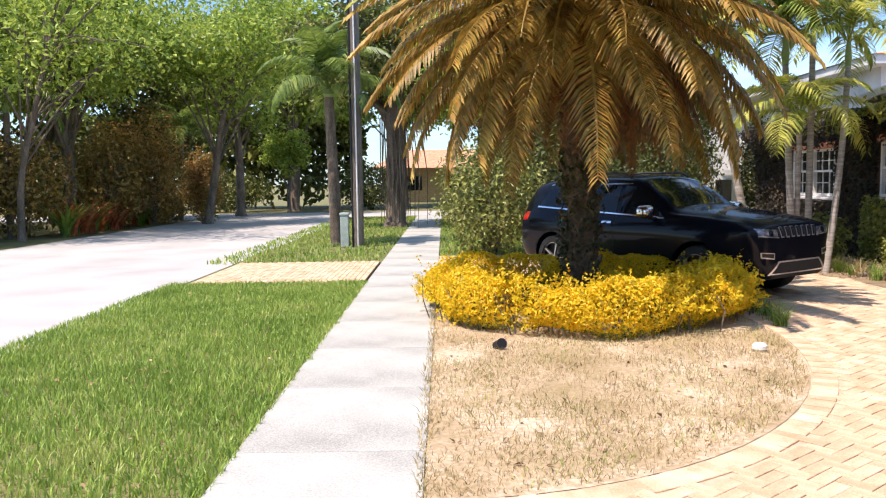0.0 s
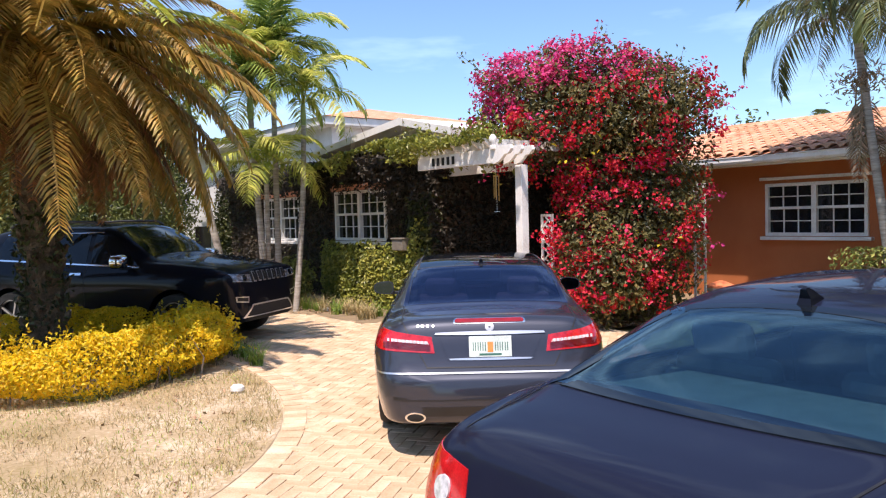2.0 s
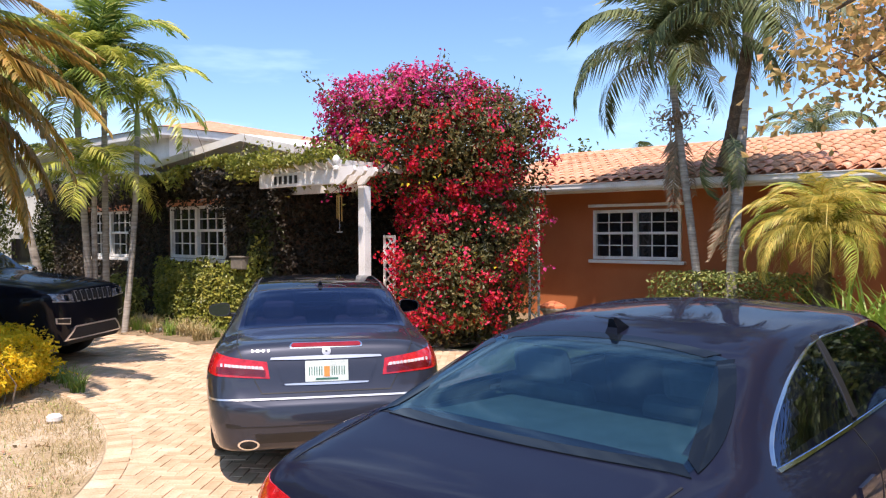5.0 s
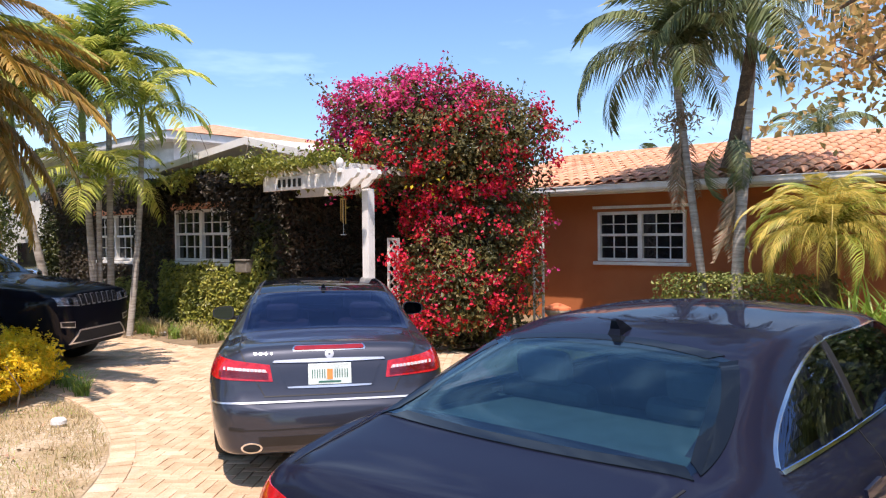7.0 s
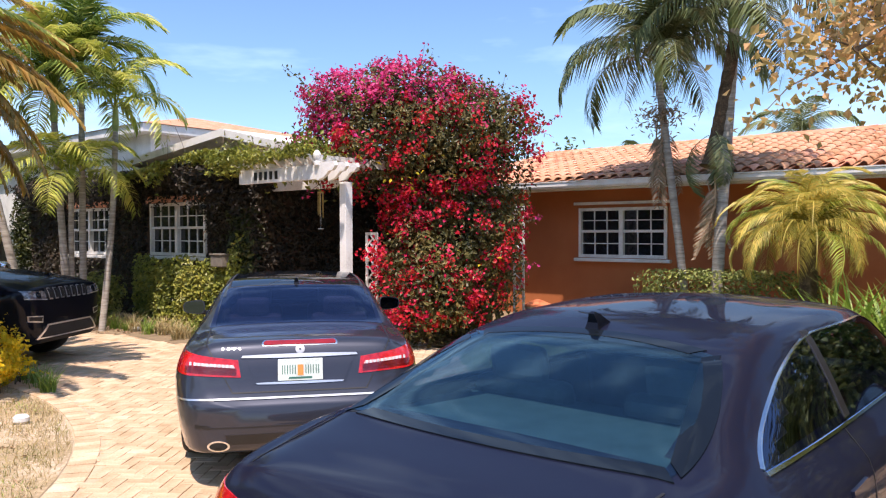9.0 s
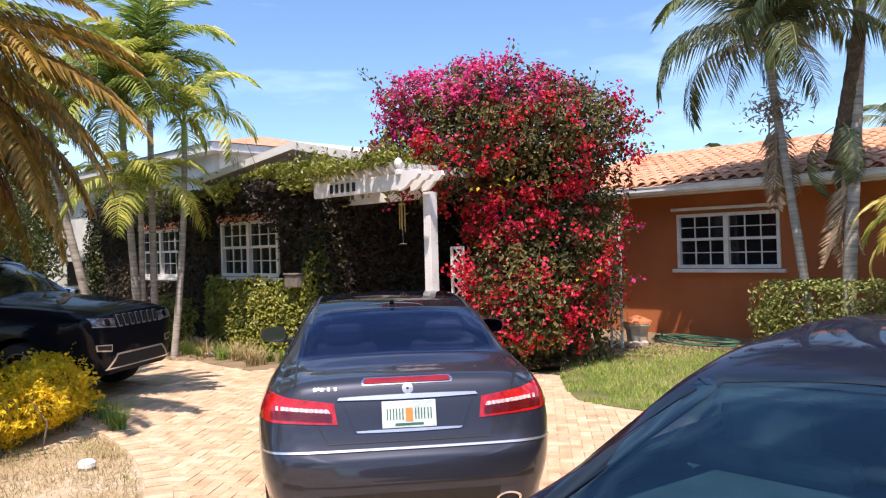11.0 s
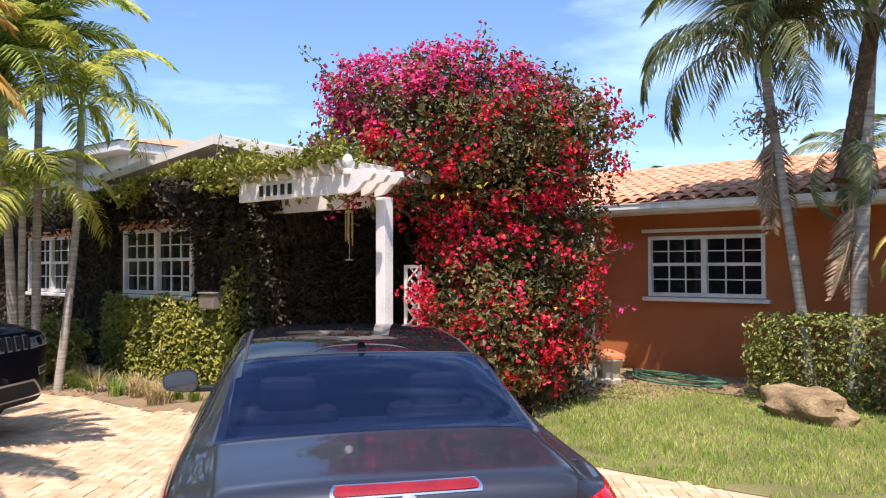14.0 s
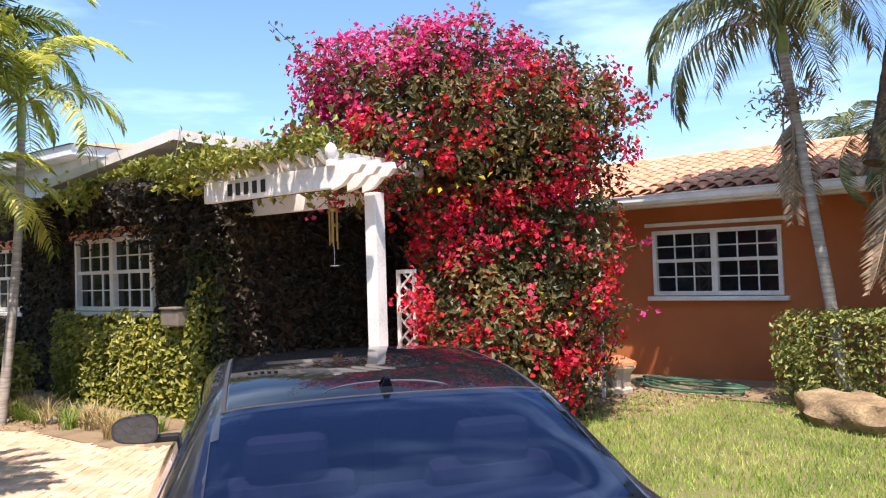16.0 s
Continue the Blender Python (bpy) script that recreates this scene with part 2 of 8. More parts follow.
    "car_glass": mat("car_glass", (0.006, 0.009, 0.014), 0.03, dark=(0.006, 0.009, 0.014), light=(0.0062, 0.0092, 0.0145), bump=0.0, spec=0.28),
    "chrome": mat("chrome", (0.80, 0.80, 0.81), 0.12, 1.0, dark=(0.78, 0.78, 0.79), light=(0.82, 0.82, 0.83), bump=0.0),
    "black_trim": mat("black_trim", (0.012, 0.012, 0.013), 0.5, bump=0.1),
    "rubber": mat("rubber", (0.018, 0.018, 0.018), 0.8, scale=20, bump=0.2),
    "alloy": mat("alloy", (0.42, 0.43, 0.45), 0.3, 0.9, bump=0.0),
    "red_lens": mat("red_lens", (0.46, 0.010, 0.013), 0.12, dark=(0.28, 0.006, 0.008), light=(0.60, 0.018, 0.022), scale=30, fine=160, bump=0.0, coat=1.0),
    "satin_chrome": mat("satin_chrome", (0.74, 0.74, 0.76), 0.28, 0.85, dark=(0.70, 0.70, 0.72), light=(0.78, 0.78, 0.80), bump=0.0),
    "dim_red": mat("dim_red", (0.26, 0.010, 0.014), 0.2, bump=0.0, coat=0.6),
    "dark_red": mat("dark_red", (0.16, 0.006, 0.008), 0.2, bump=0.0, coat=1.0),
    "clear_lens": mat("clear_lens", (0.62, 0.63, 0.66), 0.1, 0.2, dark=(0.35, 0.36, 0.38), light=(0.80, 0.81, 0.84), scale=40, bump=0.0, coat=1.0),
    "smoked_lens": mat("smoked_lens", (0.16, 0.165, 0.18), 0.1, 0.3, dark=(0.04, 0.042, 0.05), light=(0.50, 0.51, 0.54), scale=14, fine=60, bump=0.0, coat=1.0),
    "plate": mat("plate", (0.55, 0.64, 0.62), 0.45, bump=0.0),
    "frond_honey": mat("frond_honey", (0.60, 0.52, 0.13), 0.45, dark=(0.36, 0.37, 0.07), light=(0.80, 0.64, 0.20), scale=1.2, fine=6, bump=0, island=0.35, transl=0.45),
    "pink_lens": mat("pink_lens", (0.72, 0.42, 0.40), 0.15, dark=(0.45, 0.12, 0.12), light=(0.85, 0.62, 0.60), scale=60, fine=200, bump=0.0, coat=1.0),
    "plate_ink": mat("plate_ink", (0.03, 0.13, 0.10), 0.5, bump=0.0),
    "plate_orange": mat("plate_orange", (0.75, 0.25, 0.06), 0.5, bump=0.0),
    "seat_leather": mat("seat_leather", (0.12, 0.11, 0.11), 0.6, bump=0.2),
    "brass": mat("brass", (0.55, 0.38, 0.14), 0.35, 0.9, bump=0.05),
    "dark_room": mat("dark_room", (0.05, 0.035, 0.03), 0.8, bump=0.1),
}


def tinted_glass(name, tint, rough=0.02, low=0.05, sheen=(0.8, 0.8, 0.8)):
    """Clear tinted glass whose gloss rises from low, head on, to full at a grazing angle."""
    m = bpy.data.materials.new(name)
    m.use_nodes = True
    n, l = m.node_tree.nodes, m.node_tree.links
    n.remove(n["Principled BSDF"])
    tr, gl, mx, lw = n.new("ShaderNodeBsdfTransparent"), n.new("ShaderNodeBsdfGlossy"), n.new("ShaderNodeMixShader"), n.new("ShaderNodeLayerWeight")
    pw, rg = n.new("ShaderNodeMath"), n.new("ShaderNodeMapRange")
    pw.operation = "POWER"
    pw.inputs[1].default_value = 4.5
    lw.inputs["Blend"].default_value = 0.5
    rg.inputs["To Min"].default_value = low
    tr.inputs["Color"].default_value = (*tint, 1)
    gl.inputs["Roughness"].default_value = rough
    gl.inputs["Color"].default_value = (*sheen, 1)
    l.new(lw.outputs["Facing"], pw.inputs[0])
    l.new(pw.outputs[0], rg.inputs["Value"])
    l.new(rg.outputs[0], mx.inputs["Fac"])
    l.new(tr.outputs["BSDF"], mx.inputs[1])
    l.new(gl.outputs["BSDF"], mx.inputs[2])
    l.new(mx.outputs["Shader"], n["Material Output"].inputs["Surface"])
    return m


M["tint_glass"] = tinted_glass("tint_glass", (0.60, 0.76, 0.80), low=0.06, sheen=(0.70, 0.93, 1.0))
M["dark_tint_glass"] = tinted_glass("dark_tint_glass", (0.49, 0.51, 0.62), low=0.085, sheen=(0.66, 0.76, 1.0))
M["shelf_felt"] = mat("shelf_felt", (0.085, 0.105, 0.115), 0.9, bump=0.1)
M["trim_fabric"] = mat("trim_fabric", (0.035, 0.035, 0.038), 0.9, bump=0.1)


# ---- building helpers ----
def mesh_object(name, verts, faces, material, parent=None, label="", smooth=False):
    me = bpy.data.meshes.new(name)
    me.from_pydata([tuple(map(float, v)) for v in verts], [], [tuple(map(int, f)) for f in faces])
    me.materials.append(material)
    if smooth:
        me.polygons.foreach_set("use_smooth", [True] * len(me.polygons))
    me.update()
    ob = new(name, me)
    if parent:
        ob.parent = parent
    if label:
        ob["label"] = label
    return ob


def part(name, bm, material, parent=None, label="", smooth=False):
    me = bpy.data.meshes.new(name)
    bm.normal_update()
    bm.to_mesh(me)
    bm.free()
    me.materials.append(material)
    if smooth:
        me.polygons.foreach_set("use_smooth", [True] * len(me.polygons))
        me.set_sharp_from_angle(angle=radians(42))
    ob = new(name, me)
    if parent:
        ob.parent = parent
    if label:
        ob["label"] = label
    return ob


def thing(name, label, category, group="", loc=(0, 0, 0), rz=0.0):
    ob = new(name)
    ob.empty_display_size = 0.1
    ob.matrix_world = pose(*loc, 0, 0, rz)
    return tagged(ob, label, category, group)


def box(bm, x0, x1, y0, y1, z0, z1, bevel=0.0):
    vs = [bm.verts.new(p) for p in ((x0, y0, z0), (x1, y0, z0), (x1, y1, z0), (x0, y1, z0), (x0, y0, z1), (x1, y0, z1), (x1, y1, z1), (x0, y1, z1))]
    fs = [bm.faces.new([vs[i] for i in f]) for f in ((3, 2, 1, 0), (4, 5, 6, 7), (0, 1, 5, 4), (1, 2, 6, 5), (2, 3, 7, 6), (3, 0, 4, 7))]
    if bevel:
        es = {e for f in fs for e in f.edges}
        bmesh.ops.bevel(bm, geom=list(es), offset=bevel, segments=2, affect="EDGES", profile=0.5)
    return vs


def boxes(*dims, bevel=0.0):
    bm = bmesh.new()
    for d in dims:
        box(bm, *d, bevel=bevel)
    return bm


def tube(bm, pts, radii, sides=8, cap=True):
    """A tapered tube along a list of points."""
    pts = [Vector(p) for p in pts]
    rings = []
    for i, p in enumerate(pts):
        d = (pts[min(i + 1, len(pts) - 1)] - pts[max(i - 1, 0)]).normalized()
        a = d.orthogonal().normalized() if i == 0 else (ref - d * ref.dot(d)).normalized()
        ref = a
        b = d.cross(a)
        r = radii[i] if hasattr(radii, "__len__") else radii
        rings.append([bm.verts.new(p + (a * math.cos(2 * math.pi * k / sides) + b * math.sin(2 * math.pi * k / sides)) * r) for k in range(sides)])
    for r0, r1 in zip(rings, rings[1:]):
        for k in range(sides):
            bm.faces.new((r0[k], r0[(k + 1) % sides], r1[(k + 1) % sides], r1[k]))
    if cap:
        bm.faces.new(rings[0][::-1])
        bm.faces.new(rings[-1])
    return bm


def catmull(P, n):
    """n points along a Catmull-Rom curve through P (k x d)."""
    P = np.asarray(P, float)
    k = len(P)
    u = np.linspace(0, k - 1, n)
    i = np.clip(u.astype(int), 0, k - 2)
    f = (u - i)[:, None]
    p0, p1, p2, p3 = P[np.clip(i - 1, 0, k - 1)], P[i], P[i + 1], P[np.clip(i + 2, 0, k - 1)]
    return 0.5 * (2 * p1 + (p2 - p0) * f + (2 * p0 - 5 * p1 + 4 * p2 - p3) * f * f + (3 * p1 - p0 - 3 * p2 + p3) * f ** 3)


RNG = np.random.default_rng(7)


def unit(v):
    return v / np.maximum(np.linalg.norm(v, axis=-1, keepdims=True), 1e-9)


def leaves(points, size, up=0.4, normals=None, aspect=0.55, rng=RNG, spread=0.9, fold=0.18):
    """Pointed leaves (two folded triangles pairs) at the points: arrays of vertices and faces."""
    n = len(points)
    d = rng.normal(size=(n, 3))
    if normals is not None:
        d = normals + d * spread
    d = unit(d + np.array([0, 0, up]))
    t = unit(np.cross(d, rng.normal(size=(n, 3))))
    b = np.cross(d, t)
    s = (size * rng.uniform(0.65, 1.3, n))[:, None]
    p = np.asarray(points)
    v = np.stack([p - t * s * 0.5, p + b * s * aspect * 0.5 + d * s * fold, p + t * s * 0.5, p - b * s * aspect * 0.5 + d * s * fold], 1).reshape(-1, 3)
    i = np.arange(n)[:, None] * 4
    f = np.concatenate([i + np.array([[0, 1, 2]]), i + np.array([[0, 2, 3]])], 1).reshape(-1, 3)
    return v, f


def leaf_object(name, points, size, material, parent=None, label="", **kw):
    v, f = leaves(points, size, **kw)
    ob = mesh_object(name, v, f, material, parent, label)
    ob["kind"] = "stuff"
    return ob


def blades(xy, height, width, rng=RNG, lean=0.5, z=0.0):
    n = len(xy)
    a = rng.uniform(0, 2 * math.pi, n)
    h = height * rng.uniform(0.5, 1.25, n)
    w = width * rng.uniform(0.7, 1.3, n)
    side = np.stack([np.cos(a), np.sin(a), np.zeros(n)], 1) * w[:, None] * 0.5
    la = rng.uniform(0, 2 * math.pi, n)
    ln = lean * rng.uniform(0.1, 1, n) * h
    tip = np.stack([np.cos(la) * ln, np.sin(la) * ln, h], 1)
    midp = tip * np.array([0.35, 0.35, 0.6])
    p = np.concatenate([np.asarray(xy), np.full((n, 1), z)], 1)
    v = np.stack([p - side, p + side, p + midp + side * 0.7, p + midp - side * 0.7, p + tip], 1).reshape(-1, 3)
    i = np.arange(n)[:, None] * 5
    q = i + np.array([[0, 1, 2, 3]])
    t = i + np.array([[3, 2, 4]])
    return v, list(map(tuple, q)) + list(map(tuple, t))


def frond_mesh(name, length, droop, leaflets, leaf_len, leaf_w, material, seed, hang=0.5, rise=0.5, vee=0.5, rachis=0.018):
    """A feather frond that starts at the origin and leaves along +x, rising, then drooping."""
    rng = np.random.default_rng(seed)
    n = 16
    u = np.linspace(0, 1, n)
    ang = rise - (rise + droop) * u ** 1.15
    seg = length / (n - 1)
    P = np.zeros((n, 3))
    side = rng.uniform(-0.12, 0.12)
    for i in range(1, n):
        P[i] = P[i - 1] + np.array([math.cos(ang[i]), side * u[i], math.sin(ang[i])]) * seg
    V, F = [], []
    for i in range(n):
        r = rachis * (1 - 0.85 * u[i])
        V += [P[i] + (0, r, 0), P[i] + (0, -r, 0), P[i] + (0, 0, -r * 1.2)]
    for i in range(n - 1):
        for a, b in ((0, 1), (1, 2), (2, 0)):
            F.append((3 * i + a, 3 * i + b, 3 * i + 3 + b, 3 * i + 3 + a))
    for k in range(leaflets):
        t = 0.14 + 0.86 * (k + rng.uniform(0, 0.6)) / leaflets
        x = min(t, 0.999) * (n - 1)
        i = int(x)
        p = P[i] + (P[min(i + 1, n - 1)] - P[i]) * (x - i)
        d = unit(P[min(i + 1, n - 1)] - P[max(i - 1, 0)])
        shape = math.sin(math.pi * min(1, 0.18 + 0.82 * t)) ** 0.6 * (1 - 0.35 * t)
        for s in (1, -1):
            L = leaf_len * max(0.25, shape) * rng.uniform(0.85, 1.15)
            out = unit(d * rng.uniform(0.55, 0.9) + np.array([0, s * 1.0, 0]) + np.array([0, 0, vee * rng.uniform(0.3, 1.0)]))
            w = leaf_w * rng.uniform(0.8, 1.2)
            wd = unit(np.cross(out, [0, 0, 1.0])) * w * 0.5
            m1 = p + out * L * 0.5 + np.array([0, 0, -hang * L * 0.12])
            tip = p + out * L * 0.92 + np.array([0, 0, -hang * L * 0.55])
            b0 = len(V)
            V += [p - wd * 0.5, p + wd * 0.5, m1 + wd, m1 - wd, tip]
            F += [(b0, b0 + 1, b0 + 2, b0 + 3), (b0 + 3, b0 + 2, b0 + 4)]
    me = bpy.data.meshes.new(name)
    me.from_pydata([tuple(map(float, v)) for v in V], [], F)
    me.materials.append(material)
    return me


def crown_fronds(parent, centre, meshes, count, tilt_lo, tilt_hi, rng, scale=(0.85, 1.1), az0=0.0, az1=360.0, name="frond", rad=0.05):
    """Fronds set round a crown: lower ones tilted further down."""
    for k in range(count):
        az = az0 + (az1 - az0) * (k * 0.618034 % 1.0) + rng.uniform(-6, 6)
        f = (k + 0.5) / count
        tilt = tilt_hi + (tilt_lo - tilt_hi) * f
        ob = new(name, meshes[int(rng.integers(len(meshes)))])
        s = rng.uniform(*scale)
        c = Vector(centre) + Vector((math.cos(radians(az)) * rad, math.sin(radians(az)) * rad, -0.25 * f * rad / 0.05 * 0.3))
        ob.matrix_basis = Matrix.Translation(c) @ Euler((radians(rng.uniform(-12, 12)), radians(-tilt), radians(az)), "XYZ").to_matrix().to_4x4() @ Matrix.Diagonal((s, s, s, 1))
        ob.parent = parent

# ---- ground ----
WALK_L, WALK_R = -1.07, 0.15
ISL_C, ISL_A, ISL_B = (0.15, 8.8), 3.75, 5.0
ROAD_R, ROAD_L = -4.35, -12.2


def in_island(x, y, grow=0.0):
    return x > 0.1 and ((x - ISL_C[0]) / (ISL_A + grow)) ** 2 + ((y - ISL_C[1]) / (ISL_B + grow)) ** 2 < 1


def lawn_edge(y):
    """The drive's edge towards the lawn before the tiled house."""
    return 7.95 + 0.035 * max(0.0, 5.0 - y) ** 2 + (1.9 * max(0.0, (y - 5.6) / 1.7) ** 1.3 if y > 5.6 else 0.0)


def bed_edge(y):
    """The drive's edge towards the planted bed at the ivy wall."""
    return 8.35 - 1.65 * min(1.0, max(0.0, (y - 10.6) / 2.2)) ** 0.8 + 0.12 * max(0.0, y - 13.2)


def in_drive(x, y):
    if x < WALK_R + 0.01 or in_island(x, y) or y < -2.4 or y > 17.2:
        return False
    if y < 7.3:
        return x < lawn_edge(y)
    if y < 10.6:
        return x < 8.35
    return x < min(bed_edge(y), 6.9)


bm = bmesh.new()
bmesh.ops.create_grid(bm, x_segments=2, y_segments=2, size=900)
bmesh.ops.translate(bm, verts=bm.verts, vec=(0, 0, -0.03))
tagged(part("ground", bm, M["turf"]), "wide flat ground of grass and soil", "ground", kind="structure")

bm = boxes((ROAD_L, ROAD_R, -60, 39.0, -0.3, -0.02), (-120, 60, 39.0, 46.0, -0.3, -0.02))
tagged(part("road", bm, M["asphalt"]), "sun-bleached grey asphalt street with a side street", "road", kind="structure")

# swale, island and front lawn beds
bm = bmesh.new()
for y0, y1 in ((-12, 12.95), (16.3, 39)):
    n = 14
    for k in range(n):
        ya, yb = y0 + (y1 - y0) * k / n, y0 + (y1 - y0) * (k + 1) / n
        xa, xb = (ROAD_R + 0.12 * math.sin(ya * 0.9), ROAD_R + 0.12 * math.sin(yb * 0.9))
        vs = [bm.verts.new(p) for p in ((xa, ya, -0.015), (WALK_L, ya, 0.0), (WALK_L, yb, 0.0), (xb, yb, -0.015))]
        bm.faces.new(vs)
tagged(part("grass_verge", bm, M["turf"]), "green grass verge between street and footpath", "grass verge", kind="structure")

bm = bmesh.new()
c = bm.verts.new((WALK_R, ISL_C[1], 0.034))
ring = [bm.verts.new((ISL_C[0] + ISL_A * math.sin(a), ISL_C[1] - ISL_B * math.cos(a), 0.024)) for a in np.linspace(0, math.pi, 40)]
for a, b in zip(ring, ring[1:]):
    bm.faces.new((c, a, b))
tagged(part("island_bed", bm, M["dry_turf"]), "dry straw-coloured lawn island inside the curved drive", "lawn", kind="structure")

bm = bmesh.new()
ys = np.linspace(-8, 7.3, 40)
prev = None
for y in ys:
    a, b = bm.verts.new((lawn_edge(y), y, 0.024)), bm.verts.new((13.85, y, 0.05))
    if prev:
        bm.faces.new((prev[0], prev[1], b, a))
    prev = (a, b)
tagged(part("front_lawn", bm, M["turf"]), "patchy green lawn before the orange house", "lawn", kind="structure")

bm = bmesh.new()
prev = None
for y in np.linspace(10.2, 20.5, 30):
    a, b = bm.verts.new((min(bed_edge(y), 6.9), y, 0.025)), bm.verts.new((8.62, y, 0.06))
    if prev:
        bm.faces.new((prev[0], prev[1], b, a))
    prev = (a, b)
tagged(part("planting_bed", bm, M["soil"]), "bare soil bed along the ivy wall", "planting bed", kind="structure")

bm = bmesh.new()
prev = None
for y in np.linspace(6.3, 10.4, 14):
    a, b = bm.verts.new((9.0 + (0.9 if y < 7.3 else 0.0), y, 0.027)), bm.verts.new((13.82, y, 0.06))
    if prev:
        bm.faces.new((prev[0], prev[1], b, a))
    prev = (a, b)
for y0, y1 in ((-8, 6.3),):
    vs = [bm.verts.new(p) for p in ((12.35, y0, 0.055), (13.82, y0, 0.06), (13.82, y1, 0.06), (12.2, y1, 0.055))]
    bm.faces.new(vs)
tagged(part("mulch_bed", bm, M["soil"]), "brown mulch bed under the orange wall", "planting bed", kind="structure")

bm = boxes((WALK_R, 9.2, -2.6, 17.4, -0.2, 0.018))
tagged(part("drive_base", bm, M["sand"]), "sandy joint bed beneath the brick drive", "drive", kind="structure")

footpath = tagged(new("footpath"), "pale worn concrete footpath of cast slabs", "footpath", kind="structure")
slab_bm = boxes((0.006, 1.214, 0.0025, 1.5175, -0.12, 0.028), bevel=0.004)
slab = part("slab", slab_bm, M["concrete"], footpath)
slab.location = (WALK_L, -4.56, 0)
for k in range(1, 29):
    o = new("slab", slab.data)
    o.parent = footpath
    o.location = (WALK_L, -4.56 + 1.52 * k, 0)
    o.rotation_euler = (0, radians(random.uniform(-0.15, 0.15)), 0)


# ---- tiled orange house ----
def window_unit(name, label, width, height, loc, cols=3, rows=2, leaf=2, back="dark_room"):
    """A double window that looks along -x: frame, mullions, muntins, panes; centred on loc at its sill."""
    w = thing(name, label, "window", "house windows")
    w["kind"] = "structure"
    w.matrix_world = pose(*loc)
    hw = width / 2
    part("window_frame", boxes((-0.05, 0.07, -hw, -hw + 0.06, 0, height), (-0.05, 0.07, hw - 0.06, hw, 0, height),
                               (-0.05, 0.07, -hw + 0.06, hw - 0.06, 0, 0.06), (-0.05, 0.07, -hw + 0.06, hw - 0.06, height - 0.06, height),
                               (-0.055, 0.07, -0.045, 0.045, 0.06, height - 0.06), bevel=0.006), M["white_paint"], w)
    part("window_sill", boxes((-0.10, 0.07, -hw - 0.08, hw + 0.08, -0.075, -0.012), bevel=0.01), M["white_paint"], w)
    for s in range(leaf):
        y0 = -hw + 0.06 if s == 0 else 0.045
        y1 = -0.045 if s == 0 else hw - 0.06
        zm = height * 0.53
        part("meeting_rail", boxes((-0.035, 0.045, y0, y1, zm - 0.025, zm + 0.025), bevel=0.004), M["white_paint"], w)
        for z0, z1, xo in ((0.06, zm - 0.025, 0.02), (zm + 0.025, height - 0.06, 0.0)):
            part("pane", boxes((xo + 0.012, xo + 0.018, y0, y1, z0, z1)), M["pane"], w)
            for k in range(1, cols):
                y = y0 + (y1 - y0) * k / cols
                part("muntin", boxes((xo - 0.012, xo + 0.010, y - 0.009, y + 0.009, z0, z1)), M["white_paint"], w)
            for k in range(1, rows):
                z = z0 + (z1 - z0) * k / rows
                part("muntin", boxes((xo - 0.011, xo + 0.009, y0, y1, z - 0.009, z + 0.009)), M["white_paint"], w)
    return w


WX = 13.82
house = tagged(new("tiled_house"), "single-storey orange stucco house with barrel tile roof", "house")
RW = (5.76, 7.59, 1.25, 2.21)
part("wall", boxes((WX, WX + 0.22, -9.0, RW[0], -0.1, 2.62), (WX, WX + 0.22, RW[1], 10.6, -0.1, 2.62),
                   (WX, WX + 0.22, RW[0], RW[1], -0.1, RW[2]), (WX, WX + 0.22, RW[0], RW[1], RW[3], 2.62)), M["stucco"], house)
part("side_wall", boxes((WX + 0.22, 21.0, 10.4, 10.6, -0.1, 2.62), (WX + 0.22, 21.0, -9.0, -8.8, -0.1, 2.62), (20.8, 21.0, -8.8, 10.4, -0.1, 2.62)), M["stucco"], house)
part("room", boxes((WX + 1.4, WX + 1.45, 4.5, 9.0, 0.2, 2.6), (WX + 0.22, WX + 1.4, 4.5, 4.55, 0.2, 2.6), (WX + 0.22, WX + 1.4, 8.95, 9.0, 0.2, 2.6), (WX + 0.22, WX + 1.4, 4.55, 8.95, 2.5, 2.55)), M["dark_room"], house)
part("soffit", boxes((13.22, WX, -9.3, 10.8, 2.56, 2.60)), M["white_paint"], house)
part("fascia", boxes((13.17, 13.22, -9.3, 10.8, 2.53, 2.70)), M["white_paint"], house)
bm = bmesh.new()
prof = [(0.0, 0.0), (-0.10, 0.01), (-0.125, 0.05), (-0.125, 0.115), (-0.14, 0.125), (-0.14, 0.14), (-0.11, 0.14), (-0.105, 0.06), (0.0, 0.06)]
for y0, y1 in ((-9.3, 1.0), (1.004, 10.8)):
    a = [bm.verts.new((13.165 + px, y0, 2.56 + pz)) for px, pz in prof]
    b = [bm.verts.new((13.165 + px, y1, 2.56 + pz)) for px, pz in prof]
    for k in range(len(prof)):
        k2 = (k + 1) % len(prof)
        bm.faces.new((a[k], a[k2], b[k2], b[k]))
    bm.faces.new(a[::-1]), bm.faces.new(b)
part("gutter", bm, M["white_paint"], house, "white metal box gutter")
part("window_hood", boxes((WX - 0.07, WX + 0.0, RW[0] - 0.12, RW[1] + 0.10, 2.27, 2.325), bevel=0.008), M["white_paint"], house)
ROOF_S = (3.70 - 2.70) / (17.5 - 13.12)
part("roof_deck", boxes((0, 4.5, -9.4, 10.9, -0.06, -0.012)), M["terracotta_rest"], house).matrix_basis = pose(13.12, 0, 2.715, 0, -math.degrees(math.atan(ROOF_S)), 0)
